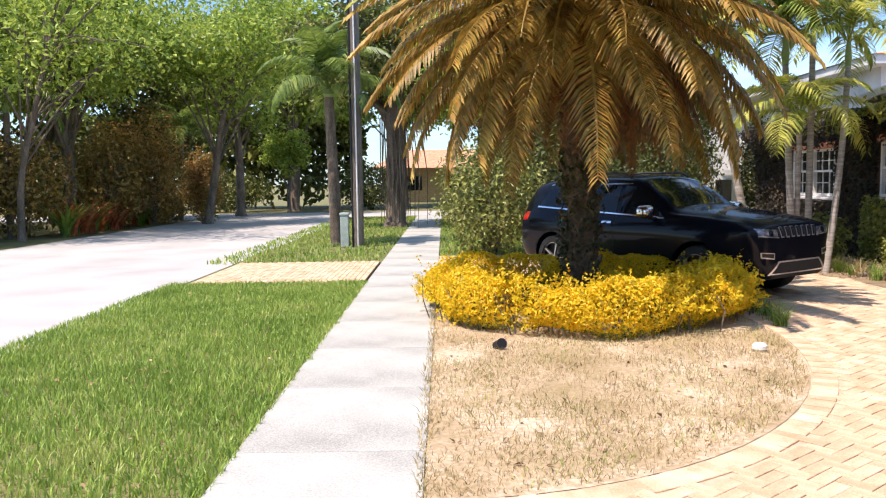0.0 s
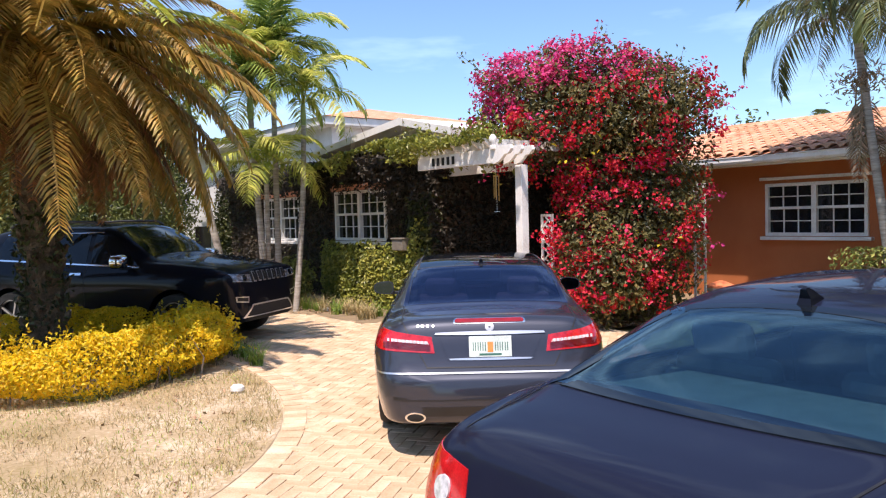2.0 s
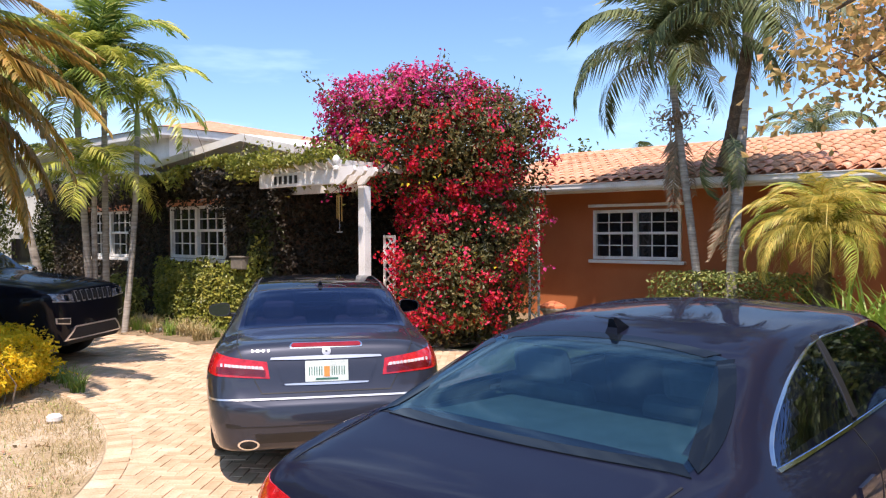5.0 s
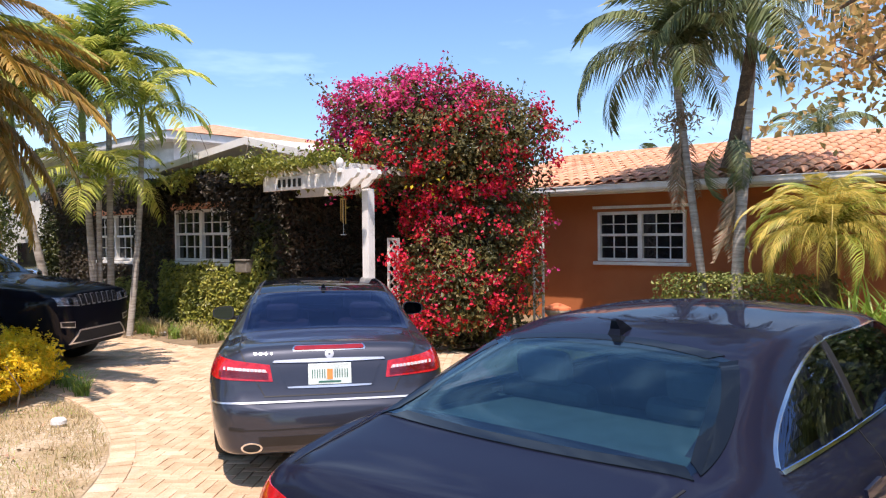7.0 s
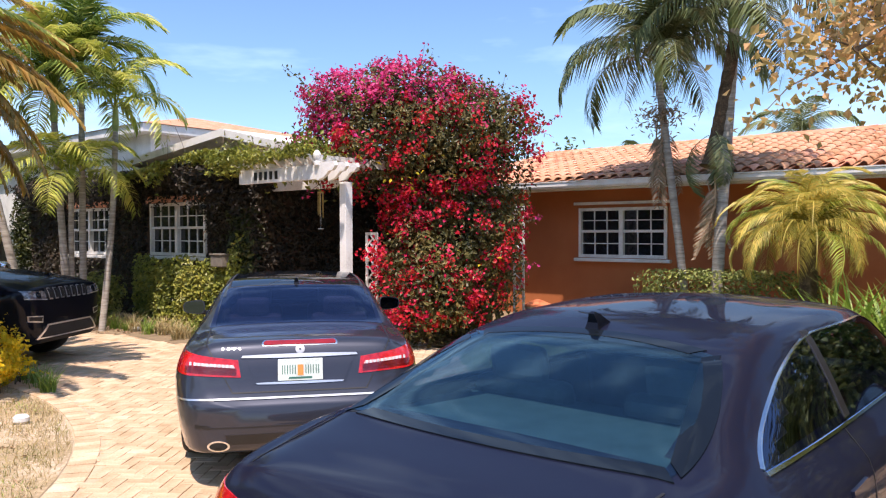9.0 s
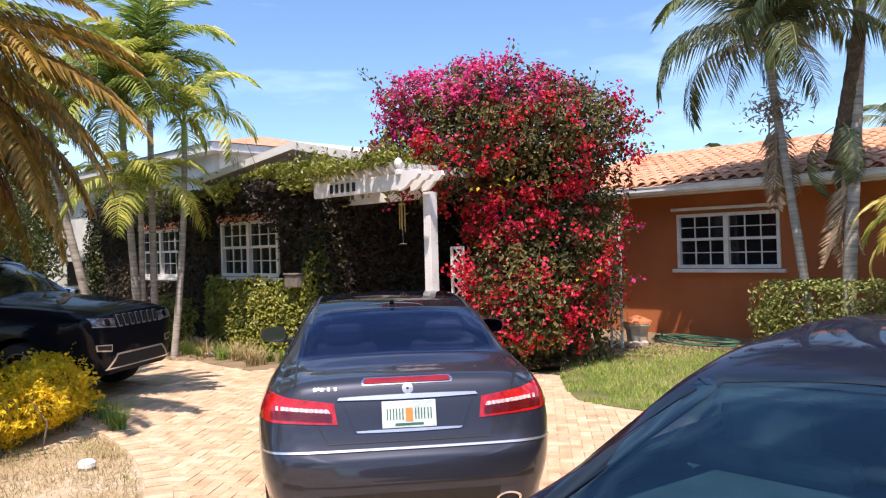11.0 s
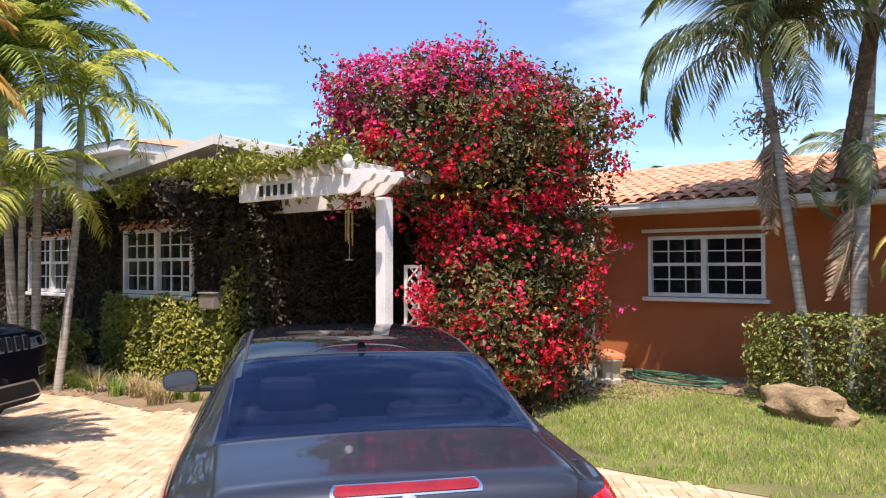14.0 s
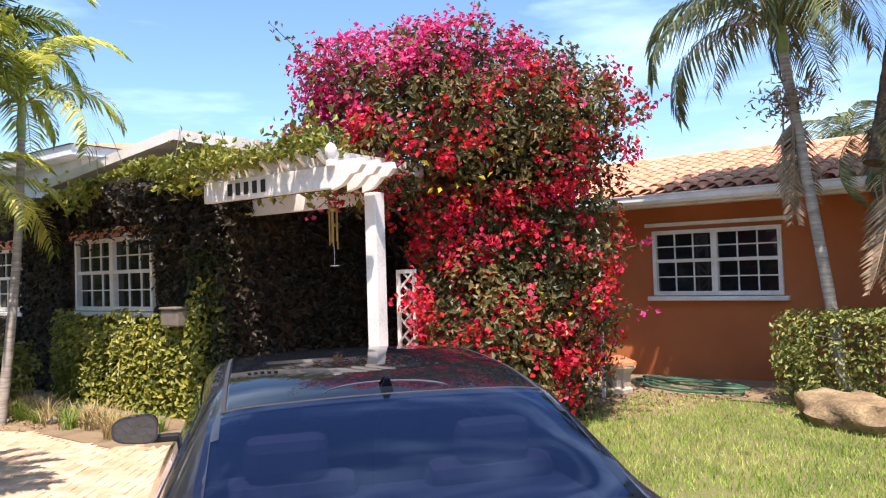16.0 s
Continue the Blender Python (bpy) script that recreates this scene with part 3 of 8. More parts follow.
part("back_roof_deck", boxes((0, 4.6, -9.4, 10.9, -0.06, 0.0)), M["terracotta_rest"], house).matrix_basis = pose(17.47, 0, 3.70, 0, math.degrees(math.atan(ROOF_S)), 0)
window_unit("window_1", "white double sash window with small panes and dark room behind", RW[1] - RW[0], RW[3] - RW[2], (WX, (RW[0] + RW[1]) / 2, RW[2]))

# ---- ivy-covered wing with porch ----
IX = 8.59
wing = tagged(new("ivy_house"), "low house wing overgrown with ivy, white fascia", "house")
LW, LW2 = (12.45, 14.46, 1.30, 2.335), (16.15, 18.1, 1.27, 2.30)
cuts = [10.75, LW[0], LW[1], LW2[0], LW2[1], 20.3]
dims = []
for k in range(5):
    y0, y1 = cuts[k], cuts[k + 1]
    if k in (1, 3):
        z0, z1 = (LW if k == 1 else LW2)[2:]
        dims += [(IX, IX + 0.2, y0, y1, -0.1, z0), (IX, IX + 0.2, y0, y1, z1, 3.05)]
    else:
        dims.append((IX, IX + 0.2, y0, y1, -0.1, 3.05))
part("wall", boxes(*dims), M["dark_wall"], wing)
part("porch_wall", boxes((IX + 0.2, 11.6, 10.75, 10.95, -0.1, 2.9), (11.4, 11.6, 8.1, 10.75, -0.1, 2.9), (11.6, 13.8, 9.9, 10.1, -0.1, 2.9)), M["dark_wall"], wing)
part("end_wall", boxes((IX + 0.2, 16, 20.1, 20.3, -0.1, 3.05)), M["white_wall"], wing)
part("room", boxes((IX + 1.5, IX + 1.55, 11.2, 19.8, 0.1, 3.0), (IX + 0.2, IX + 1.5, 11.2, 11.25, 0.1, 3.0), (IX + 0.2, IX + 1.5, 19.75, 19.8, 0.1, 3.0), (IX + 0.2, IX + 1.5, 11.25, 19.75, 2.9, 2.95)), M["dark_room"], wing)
window_unit("window_2", "white double sash window framed by ivy", LW[1] - LW[0], LW[3] - LW[2], (IX, (LW[0] + LW[1]) / 2, LW[2]))
window_unit("window_3", "white double sash window half hidden behind palm trunks", LW2[1] - LW2[0], LW2[3] - LW2[2], (IX, (LW2[0] + LW2[1]) / 2, LW2[2]))
for y0, y1, z in ((LW[0], LW[1], LW[3]), (LW2[0], LW2[1], LW2[3])):
    part("lintel", boxes((IX - 0.09, IX, y0 - 0.08, y1 + 0.08, z + 0.01, z + 0.14), bevel=0.01), M["terracotta_rest"], wing, "faded orange lintel board")


def gable(parent, x0, x1, ya, za, ym, zm, yb, zb, th=0.13):
    bm = bmesh.new()
    for (p, q), (r, s) in (((ya, za), (ym, zm)), ((ym, zm), (yb, zb))):
        v = [bm.verts.new(c) for c in ((x0, p, q), (x1, p, q), (x1, r, s), (x0, r, s), (x0, p, q + th), (x1, p, q + th), (x1, r, s + th), (x0, r, s + th))]
        for f in ((3, 2, 1, 0), (4, 5, 6, 7), (0, 1, 5, 4), (1, 2, 6, 5), (2, 3, 7, 6), (3, 0, 4, 7)):
            bm.faces.new([v[i] for i in f])
    bmesh.ops.recalc_face_normals(bm, faces=bm.faces)
    return part("roof", bm, M["white_paint"], parent, "shallow white gable roof with deep fascia")


gable(wing, 8.1, 15.0, 14.6, 3.06, 11.25, 3.40, 9.75, 3.08)
bm = bmesh.new()
for tri_y in (((14.5, 2.9), (14.5, 3.06), (11.25, 3.40), (9.85, 3.08), (9.85, 2.9)),):
    a = [bm.verts.new((IX - 0.02, y, z)) for y, z in tri_y]
    b = [bm.verts.new((IX + 0.12, y, z)) for y, z in tri_y]
    bm.faces.new(a[::-1]), bm.faces.new(b)
    for k in range(5):
        bm.faces.new((a[k], a[(k + 1) % 5], b[(k + 1) % 5], b[k]))
part("gable_wall", bm, M["white_paint"], wing)
part("flat_roof", boxes((8.8, 16, 14.62, 20.3, 2.94, 3.04)), M["dark_wall"], wing, "flat roof behind the ivy")
back = tagged(new("rear_house"), "house behind with orange tile hip roof and white fascia", "house")
part("wall", boxes((12.0, 20, 20.7, 32.7, 2.0, 4.6)), M["white_wall"], back)
part("fascia", boxes((11.5, 20.4, 20.2, 33.1, 4.6, 4.84), bevel=0.01), M["white_paint"], back)
bm = bmesh.new()
v = [bm.verts.new(p) for p in ((11.45, 20.15, 4.85), (20.5, 20.15, 4.85), (20.5, 33.2, 4.85), (11.45, 33.2, 4.85), (15.5, 24.2, 5.8), (15.5, 29.2, 5.8))]
for f in ((0, 1, 4), (1, 2, 5, 4), (2, 3, 5), (3, 0, 4, 5)):
    bm.faces.new([v[i] for i in f])
part("roof", bm, M["terracotta_rest"], back)
white_house = tagged(new("white_house"), "white neighbouring building seen beyond the ivy wing", "house")
part("wall", boxes((12.0, 13.7, 34.0, 38.0, -0.1, 3.9)), M["white_wall"], white_house)
part("window", boxes((12.3, 13.0, 33.94, 34.0, 0.6, 1.6)), M["pane"], white_house)

# ---- pergola ----
pergola = tagged(new("pergola"), "white painted timber pergola over the front porch", "pergola")
PX = 7.50
part("beam", boxes((PX, PX + 0.06, 8.02, 9.85, 2.485, 2.69), bevel=0.008), M["white_paint"], pergola)
part("inner_beam", boxes((8.75, 8.81, 8.75, 10.7, 2.46, 2.66), bevel=0.008), M["white_paint"], pergola)


def tail_rafter():
    bm = bmesh.new()
    p = [(-0.20, 0.06), (-0.18, 0.02), (-0.15, 0.0), (-0.11, -0.03), (-0.06, -0.055), (0.0, -0.058), (1.30, -0.058), (1.30, 0.075), (-0.20, 0.075)]
    a = [bm.verts.new((x, -0.025, z)) for x, z in p]
    b = [bm.verts.new((x, 0.025, z)) for x, z in p]
    bm.faces.new(a), bm.faces.new(b[::-1])
    for k in range(len(p)):
        bm.faces.new((a[k], b[k], b[(k + 1) % len(p)], a[(k + 1) % len(p)]))
    bmesh.ops.recalc_face_normals(bm, faces=bm.faces)
    return bm


raf = part("rafter", tail_rafter(), M["white_paint"], pergola)
raf.location = (PX + 0.1, 8.1, 2.76)
for k in range(1, 8):
    o = new("rafter", raf.data)
    o.parent = pergola
    o.location = (PX + 0.1, 8.1 + 0.25 * k, 2.76)
for dx in (0.0, 0.20, 0.40):
    bm = bmesh.new()
    p = [(7.66, 2.72), (7.64, 2.66), (7.70, 2.60), (7.78, 2.59), (7.84, 2.54), (7.90, 2.50), (8.018, 2.47), (8.018, 2.72)]
    a = [bm.verts.new((PX + dx, y, z)) for y, z in p]
    b = [bm.verts.new((PX + dx + 0.055, y, z)) for y, z in p]
    bm.faces.new(a), bm.faces.new(b[::-1])
    for k in range(len(p)):
        bm.faces.new((a[k], b[k], b[(k + 1) % len(p)], a[(k + 1) % len(p)]))
    bmesh.ops.recalc_face_normals(bm, faces=bm.faces)
    part("beam_tail", bm, M["white_paint"], pergola, "curved beam end")
part("post", boxes((7.86, 7.99, 7.83, 7.96, 0.0, 2.46), bevel=0.006), M["white_paint"], pergola)
part("post_base", boxes((7.83, 8.02, 7.80, 7.99, 0.0, 0.16), bevel=0.006), M["white_paint"], pergola)
bm = bmesh.new()
tube(bm, [(7.5, 8.01, 2.68), (7.5, 8.01, 2.72), (7.5, 8.01, 2.74), (7.5, 8.01, 2.79), (7.5, 8.01, 2.84), (7.5, 8.01, 2.875), (7.5, 8.01, 2.89)], [0.05, 0.05, 0.03, 0.055, 0.055, 0.032, 0.006], 12)
part("finial", bm, M["white_paint"], pergola, smooth=True)
for k in range(5):
    part("number_bar", boxes((PX - 0.014, PX - 0.002, 9.42 - 0.125 * k - 0.03, 9.42 - 0.125 * k + 0.03, 2.53, 2.65), bevel=0.004), M["black_trim"], pergola, "dark metal bar mark")


def lattice(name, label, w, h, loc, rz):
    t = thing(name, label, "trellis", "", loc, rz)
    part("frame", boxes((-0.015, 0.015, 0, 0.04, 0, h), (-0.015, 0.015, w - 0.04, w, 0, h), (-0.015, 0.015, 0.04, w - 0.04, h - 0.04, h), bevel=0.004), M["white_paint"], t)
    step = 0.13
    for s in (1, -1):
        k = -int(h / step) - 1
        while k * step < w:
            bm = bmesh.new()
            pts = []
            for z in np.linspace(0.03, h - 0.03, 30):
                y = k * step + z * 1.0 if s == 1 else k * step + (h - z)
                if 0.02 < y < w - 0.02:
                    pts.append((0.006 * s, y, z))
            if len(pts) > 2:
                tube(bm, [pts[0], pts[-1]], 0.014, 4)
                part("lath", bm, M["white_paint"], t)
            else:
                bm.free()
            k += 1
    return t


lattice("trellis", "white lattice panel standing beside the porch post", 0.24, 1.75, (8.75, 8.10, 0.0), 4)
lattice("trellis", "white lattice post panel behind the bougainvillea", 0.22, 2.15, (11.72, 7.46, 0.05), 8)
part("porch_floor", boxes((8.35, 11.4, 7.6, 10.75, -0.05, 0.03)), M["concrete"], wing)
door = tagged(thing("door_1", "dark wooden front door deep in the porch shade", "door", loc=(11.36, 9.4, 0.03)), kind="structure")
part("door_leaf", boxes((-0.04, 0.02, -0.46, 0.46, 0, 2.05), bevel=0.01), M["dark_wall"], door)
part("door_handle", boxes((-0.10, -0.045, 0.36, 0.40, 0.95, 1.1), bevel=0.01), M["brass"], door)
mail = thing("mailbox", "grey metal wall mailbox among the ivy", "mailbox", loc=(8.1, 11.3, 1.16))
part("case", boxes((-0.08, 0.12, -0.17, 0.17, 0, 0.20), bevel=0.02), M["mail_shaded_grey"], mail)
part("lid", boxes((-0.10, 0.12, -0.18, 0.18, 0.202, 0.23), bevel=0.01), M["mail_shaded_grey"], mail)
part("bracket", boxes((0.12, 0.5, -0.03, 0.03, 0.05, 0.12)), M["black_trim"], mail)
chime = thing("wind_chime", "brass tube wind chime hanging from the pergola", "wind chime", loc=(7.85, 8.35, 2.46))
bm = bmesh.new()
tube(bm, [(0, 0, -0.12), (0, 0, 0.0)], 0.003, 4)
part("cord", bm, M["black_trim"], chime)
bm = bmesh.new()
tube(bm, [(0, 0, -0.14), (0, 0, -0.12)], 0.05, 10)
part("disc", bm, M["brass"], chime)
for k in range(5):
    bm = bmesh.new()
    a = k * 1.2566
    tube(bm, [(0.038 * math.cos(a), 0.038 * math.sin(a), -0.42 - 0.02 * k), (0.038 * math.cos(a), 0.038 * math.sin(a), -0.142)], 0.009, 6)
    part("chime_tube", bm, M["brass"], chime)
bm = bmesh.new()
tube(bm, [(0, 0, -0.66), (0, 0, -0.652)], 0.045, 10)
tube(bm, [(0, 0, -0.652), (0, 0, -0.14)], 0.002, 3)
part("wind_disc", bm, M["white_paint"], chime)
notice = thing("porch_sign", "small faded yellow notice on the porch wall", "sign", loc=(11.39, 9.95, 1.95))
part("board", boxes((-0.012, 0.008, -0.14, 0.14, 0, 0.2)), M["plate_orange"], notice)


# ---- cars ----
from mathutils.bvhtree import BVHTree


def car_shell(keys, wheels, stations, n_prof=49):
    """Half sections (y, z) at stations along the car become one smooth closed shell; wheel arches are cut into its lower rim."""
    xs = np.array([k[0] for k in keys], float)
    S = np.array([k[1] for k in keys], float)
    out = []
    for x in stations:
        i = int(np.clip(np.searchsorted(xs, x) - 1, 0, len(xs) - 2))
        f = (x - xs[i]) / (xs[i + 1] - xs[i])
        h = xs[i + 1] - xs[i]
        d1 = (S[i + 1] - S[i]) / h
        d0 = (S[i] - S[i - 1]) / (xs[i] - xs[i - 1]) if i > 0 else d1
        d2 = (S[i + 2] - S[i + 1]) / (xs[i + 2] - xs[i + 1]) if i + 2 < len(xs) else d1
        def slope(a, b):
            return np.where(a * b > 0, 2 * a * b / np.where(np.abs(a + b) < 1e-9, 1, a + b), 0.0)
        m0, m1 = slope(d0, d1) * h, slope(d1, d2) * h
        if i == 0:
            m0 = d1 * h
        if i + 2 >= len(xs):
            m1 = d1 * h
        sec = (2 * f ** 3 - 3 * f ** 2 + 1) * S[i] + (f ** 3 - 2 * f ** 2 + f) * m0 + (-2 * f ** 3 + 3 * f ** 2) * S[i + 1] + (f ** 3 - f ** 2) * m1
        p = catmull(sec, n_prof)
        p[:, 0] = np.maximum(p[:, 0], 0)
        p[-1, 0] = 0
        for wx, wz, r in wheels:
            if abs(x - wx) < r:
                top = wz + math.sqrt(r * r - (x - wx) ** 2)
                p[:, 1] = np.where((p[:, 1] < top) & (p[:, 0] > 0.3), top, p[:, 1])
        out.append(np.column_stack([np.full(n_prof, x), p]))
    G = np.array(out)
    n = n_prof
    V, F = [], []
    for row in G:
        V += [tuple(q) for q in row] + [(q[0], -q[1], q[2]) for q in row[-2::-1]]
    w = 2 * n - 1
    for a in range(len(G) - 1):
        for b in range(w - 1):
            F.append((a * w + b, a * w + b + 1, (a + 1) * w + b + 1, (a + 1) * w + b))
    F.append(tuple(range(w))[::-1])
    F.append(tuple((len(G) - 1) * w + b for b in range(w)))
    return V, F


def car_interior(parent, rear, front, half, floor, seat_z):
    """Dark cabin tub with seats, head restraints, parcel shelf and dashboard."""
    part("cabin_floor", boxes((rear, front, -half, half, floor, floor + 0.03)), M["trim_fabric"], parent)
    part("parcel_shelf", boxes((rear - 0.62, rear + 0.04, -half + 0.12, half - 0.12, seat_z + 0.42, seat_z + 0.44)), M["shelf_felt"], parent)
    part("dashboard", boxes((front - 0.42, front - 0.02, -half, half, seat_z + 0.12, seat_z + 0.44), bevel=0.05), M["trim_fabric"], parent)
    for s in (1, -1):
        part("door_card", boxes((rear + 0.1, front, half * s - 0.02, half * s + 0.02, floor + 0.03, seat_z + 0.42)), M["trim_fabric"], parent)
    for x, deep in ((rear + 0.02, 0.42), (rear + 0.98, 0.46)):
        for s in (1, -1):
            y = 0.36 * s
            st = new("car_seat")
            st.parent = parent
            part("seat_cushion", boxes((x + 0.10, x + 0.10 + deep, y - 0.25, y + 0.25, floor + 0.03, seat_z - 0.02), bevel=0.04), M["seat_leather"], st)
            o = part("seat_back", boxes((-0.06, 0.06, -0.24, 0.24, 0.0, 0.56), bevel=0.05), M["seat_leather"], st)
            o.matrix_basis = pose(x + 0.08, y, seat_z - 0.02, 0, -14, 0)
            o = part("head_restraint", boxes((-0.045, 0.045, -0.14, 0.14, 0.545, 0.76 if deep > 0.43 else 0.71), bevel=0.045), M["seat_leather"], st)
            o.matrix_basis = pose(x + 0.08, y, seat_z - 0.02, 0, -14, 0)
    bm = bmesh.new()
    ring = [(front - 0.5, 0.36 + 0.18 * math.cos(a), seat_z + 0.34 + 0.18 * math.sin(a)) for a in np.linspace(0, 2 * math.pi, 25)]
    tube(bm, ring, 0.014, 6, cap=False)
    part("steering_wheel", bm, M["black_trim"], parent)


def shell_part(V, F, material, parent, name="body", holes=()):
    bm = bmesh.new()
    vs = [bm.verts.new(v) for v in V]
    for f in F:
        try:
            bm.faces.new([vs[i] for i in f])
        except ValueError:
            pass
    bmesh.ops.remove_doubles(bm, verts=bm.verts, dist=0.0006)
    bmesh.ops.recalc_face_normals(bm, faces=bm.faces)
    tree = BVHTree.FromBMesh(bm)
    gone = [f for f in bm.faces if any(h(f.calc_center_median()) for h in holes)]
    bmesh.ops.delete(bm, geom=gone, context="FACES")
    return part(name, bm, material, parent, smooth=True), tree


def drape(tree, outline, way, origin, nu=14, nv=8, off=0.005, thick=0.004):
    """A thin patch laid on a shell. outline: four lists of corners or a function (u, v) -> (a, b); way: 'x' from behind, 'X' from the front, 'y'/'Y' from
    the sides, 'z' from above; (a, b) are the two other coordinates."""
    d = {"x": Vector((1, 0, 0)), "X": Vector((-1, 0, 0)), "y": Vector((0, 1, 0)), "Y": Vector((0, -1, 0)), "z": Vector((0, 0, -1))}[way]
    bm = bmesh.new()
    grid = []
    for i in range(nu + 1):
        row = []
        for j in range(nv + 1):
            a, b = outline(i / nu, j / nv)
            if way in "xX":
                o = Vector((origin, a, b))
            elif way in "yY":
                o = Vector((a, origin, b))
            else:
                o = Vector((a, b, origin))
            hit, nor, _, _ = tree.ray_cast(o, d)
            if hit is None:
                hit, nor, _, _ = tree.find_nearest(o + d * abs(origin if way != "z" else 0.5))
            if nor.dot(d) > 0:
                nor = -nor
            row.append(bm.verts.new(hit + nor * off))
        grid.append(row)
    for i in range(nu):
        for j in range(nv):
            bm.faces.new((grid[i][j], grid[i + 1][j], grid[i + 1][j + 1], grid[i][j + 1]))
    bmesh.ops.recalc_face_normals(bm, faces=bm.faces)
    mean = sum((f.normal for f in bm.faces), Vector())
    if mean.dot(d) > 0:
        bmesh.ops.reverse_faces(bm, faces=bm.faces)
    ex = bmesh.ops.extrude_face_region(bm, geom=list(bm.faces))
    vs = [e for e in ex["geom"] if isinstance(e, bmesh.types.BMVert)]
    bmesh.ops.translate(bm, verts=[v for row in grid for v in row], vec=d * (thick + off))
    bmesh.ops.recalc_face_normals(bm, faces=bm.faces)
    return bm


def quad(c00, c10, c11, c01, bow_u=0.0, bow_v=0.0):
    """A bilinear outline with bowed sides."""
    def f(u, v):
        a = [(1 - u) * (1 - v) * c00[k] + u * (1 - v) * c10[k] + u * v * c11[k] + (1 - u) * v * c01[k] for k in (0, 1)]
        return a[0] + bow_u * 4 * v * (1 - v) * (2 * u - 1), a[1] + bow_v * 4 * u * (1 - u) * (2 * v - 1)
    return f


def wheel(parent, x, y, r, width, side, spokes=10, dark=False):
    w = new("wheel")
    w.parent = parent
    w.location = (x, y, r)
    bm = bmesh.new()
    prof = [(r * 0.70, -width / 2), (r * 0.92, -width / 2), (r * 0.985, -width * 0.40), (r, -width * 0.2), (r, width * 0.2), (r * 0.985, width * 0.40), (r * 0.92, width / 2), (r * 0.70, width / 2)]
    n = 36
    rings = [[bm.verts.new((math.cos(a) * p, yy, math.sin(a) * p)) for p, yy in prof] for a in np.linspace(0, 2 * math.pi, n, endpoint=False)]
    for k in range(n):
        a, b = rings[k], rings[(k + 1) % n]
        for j in range(len(prof)):
            j2 = (j + 1) % len(prof)
            bm.faces.new((a[j], a[j2], b[j2], b[j]))
    bmesh.ops.recalc_face_normals(bm, faces=bm.faces)
    part("tyre", bm, M["rubber"], w, smooth=True)
    bm = bmesh.new()
    ys = side * width * 0.36
    tube(bm, [(0, ys - side * 0.06, 0), (0, ys, 0)], [r * 0.14, r * 0.12], 14)
    for k in range(spokes):
        a = 2 * math.pi * k / spokes
        c, s = math.cos(a), math.sin(a)
        px, pz = -s * r * 0.035, c * r * 0.035
        v = [bm.verts.new(p) for p in ((c * r * 0.1 + px, ys, s * r * 0.1 + pz), (c * r * 0.1 - px, ys, s * r * 0.1 - pz), (c * r * 0.68 - px * 1.4, ys + side * 0.012, s * r * 0.68 - pz * 1.4), (c * r * 0.68 + px * 1.4, ys + side * 0.012, s * r * 0.68 + pz * 1.4))]
        v2 = [bm.verts.new(q.co - Vector((0, side * 0.03, 0))) for q in v]
        bm.faces.new(v), bm.faces.new(v2[::-1])
        for i in range(4):
            bm.faces.new((v[i], v2[i], v2[(i + 1) % 4], v[(i + 1) % 4]))
    ring = []
    for a in np.linspace(0, 2 * math.pi, 32, endpoint=False):
        ring.append([bm.verts.new((math.cos(a) * p, yy, math.sin(a) * p)) for p, yy in ((r * 0.66, ys - side * 0.02), (r * 0.66, ys + side * 0.015), (r * 0.71, ys + side * 0.015), (r * 0.71, ys - side * 0.02))])
    for k in range(32):
        a, b = ring[k], ring[(k + 1) % 32]
        for j in range(4):
            bm.faces.new((a[j], a[(j + 1) % 4], b[(j + 1) % 4], b[j]))
    bmesh.ops.recalc_face_normals(bm, faces=bm.faces)
    part("rim", bm, M["alloy"], w)
    bm = bmesh.new()
    tube(bm, [(0, ys - side * 0.09, 0), (0, ys - side * 0.07, 0)], r * 0.69, 24)
    part("brake_disc", bm, M["black_trim"], w)
    return w


def strip_along(pts, half, material, parent, name, label=""):
    bm = bmesh.new()
    tube(bm, pts, half, 6)
    return part(name, bm, material, parent, label, smooth=True)


def stations_for(L, wheels):
    s = set(np.round(np.concatenate([np.linspace(0, 0.5, 34), np.linspace(0.5, L - 0.5, 90), np.linspace(L - 0.5, L, 30)]), 4))
    for wx, _, r in wheels:
        s |= set(np.round(wx + r * np.cos(np.linspace(0, math.pi, 25)), 4))
        s |= {round(wx - r - 0.002, 4), round(wx + r + 0.002, 4)}
    return sorted(s)


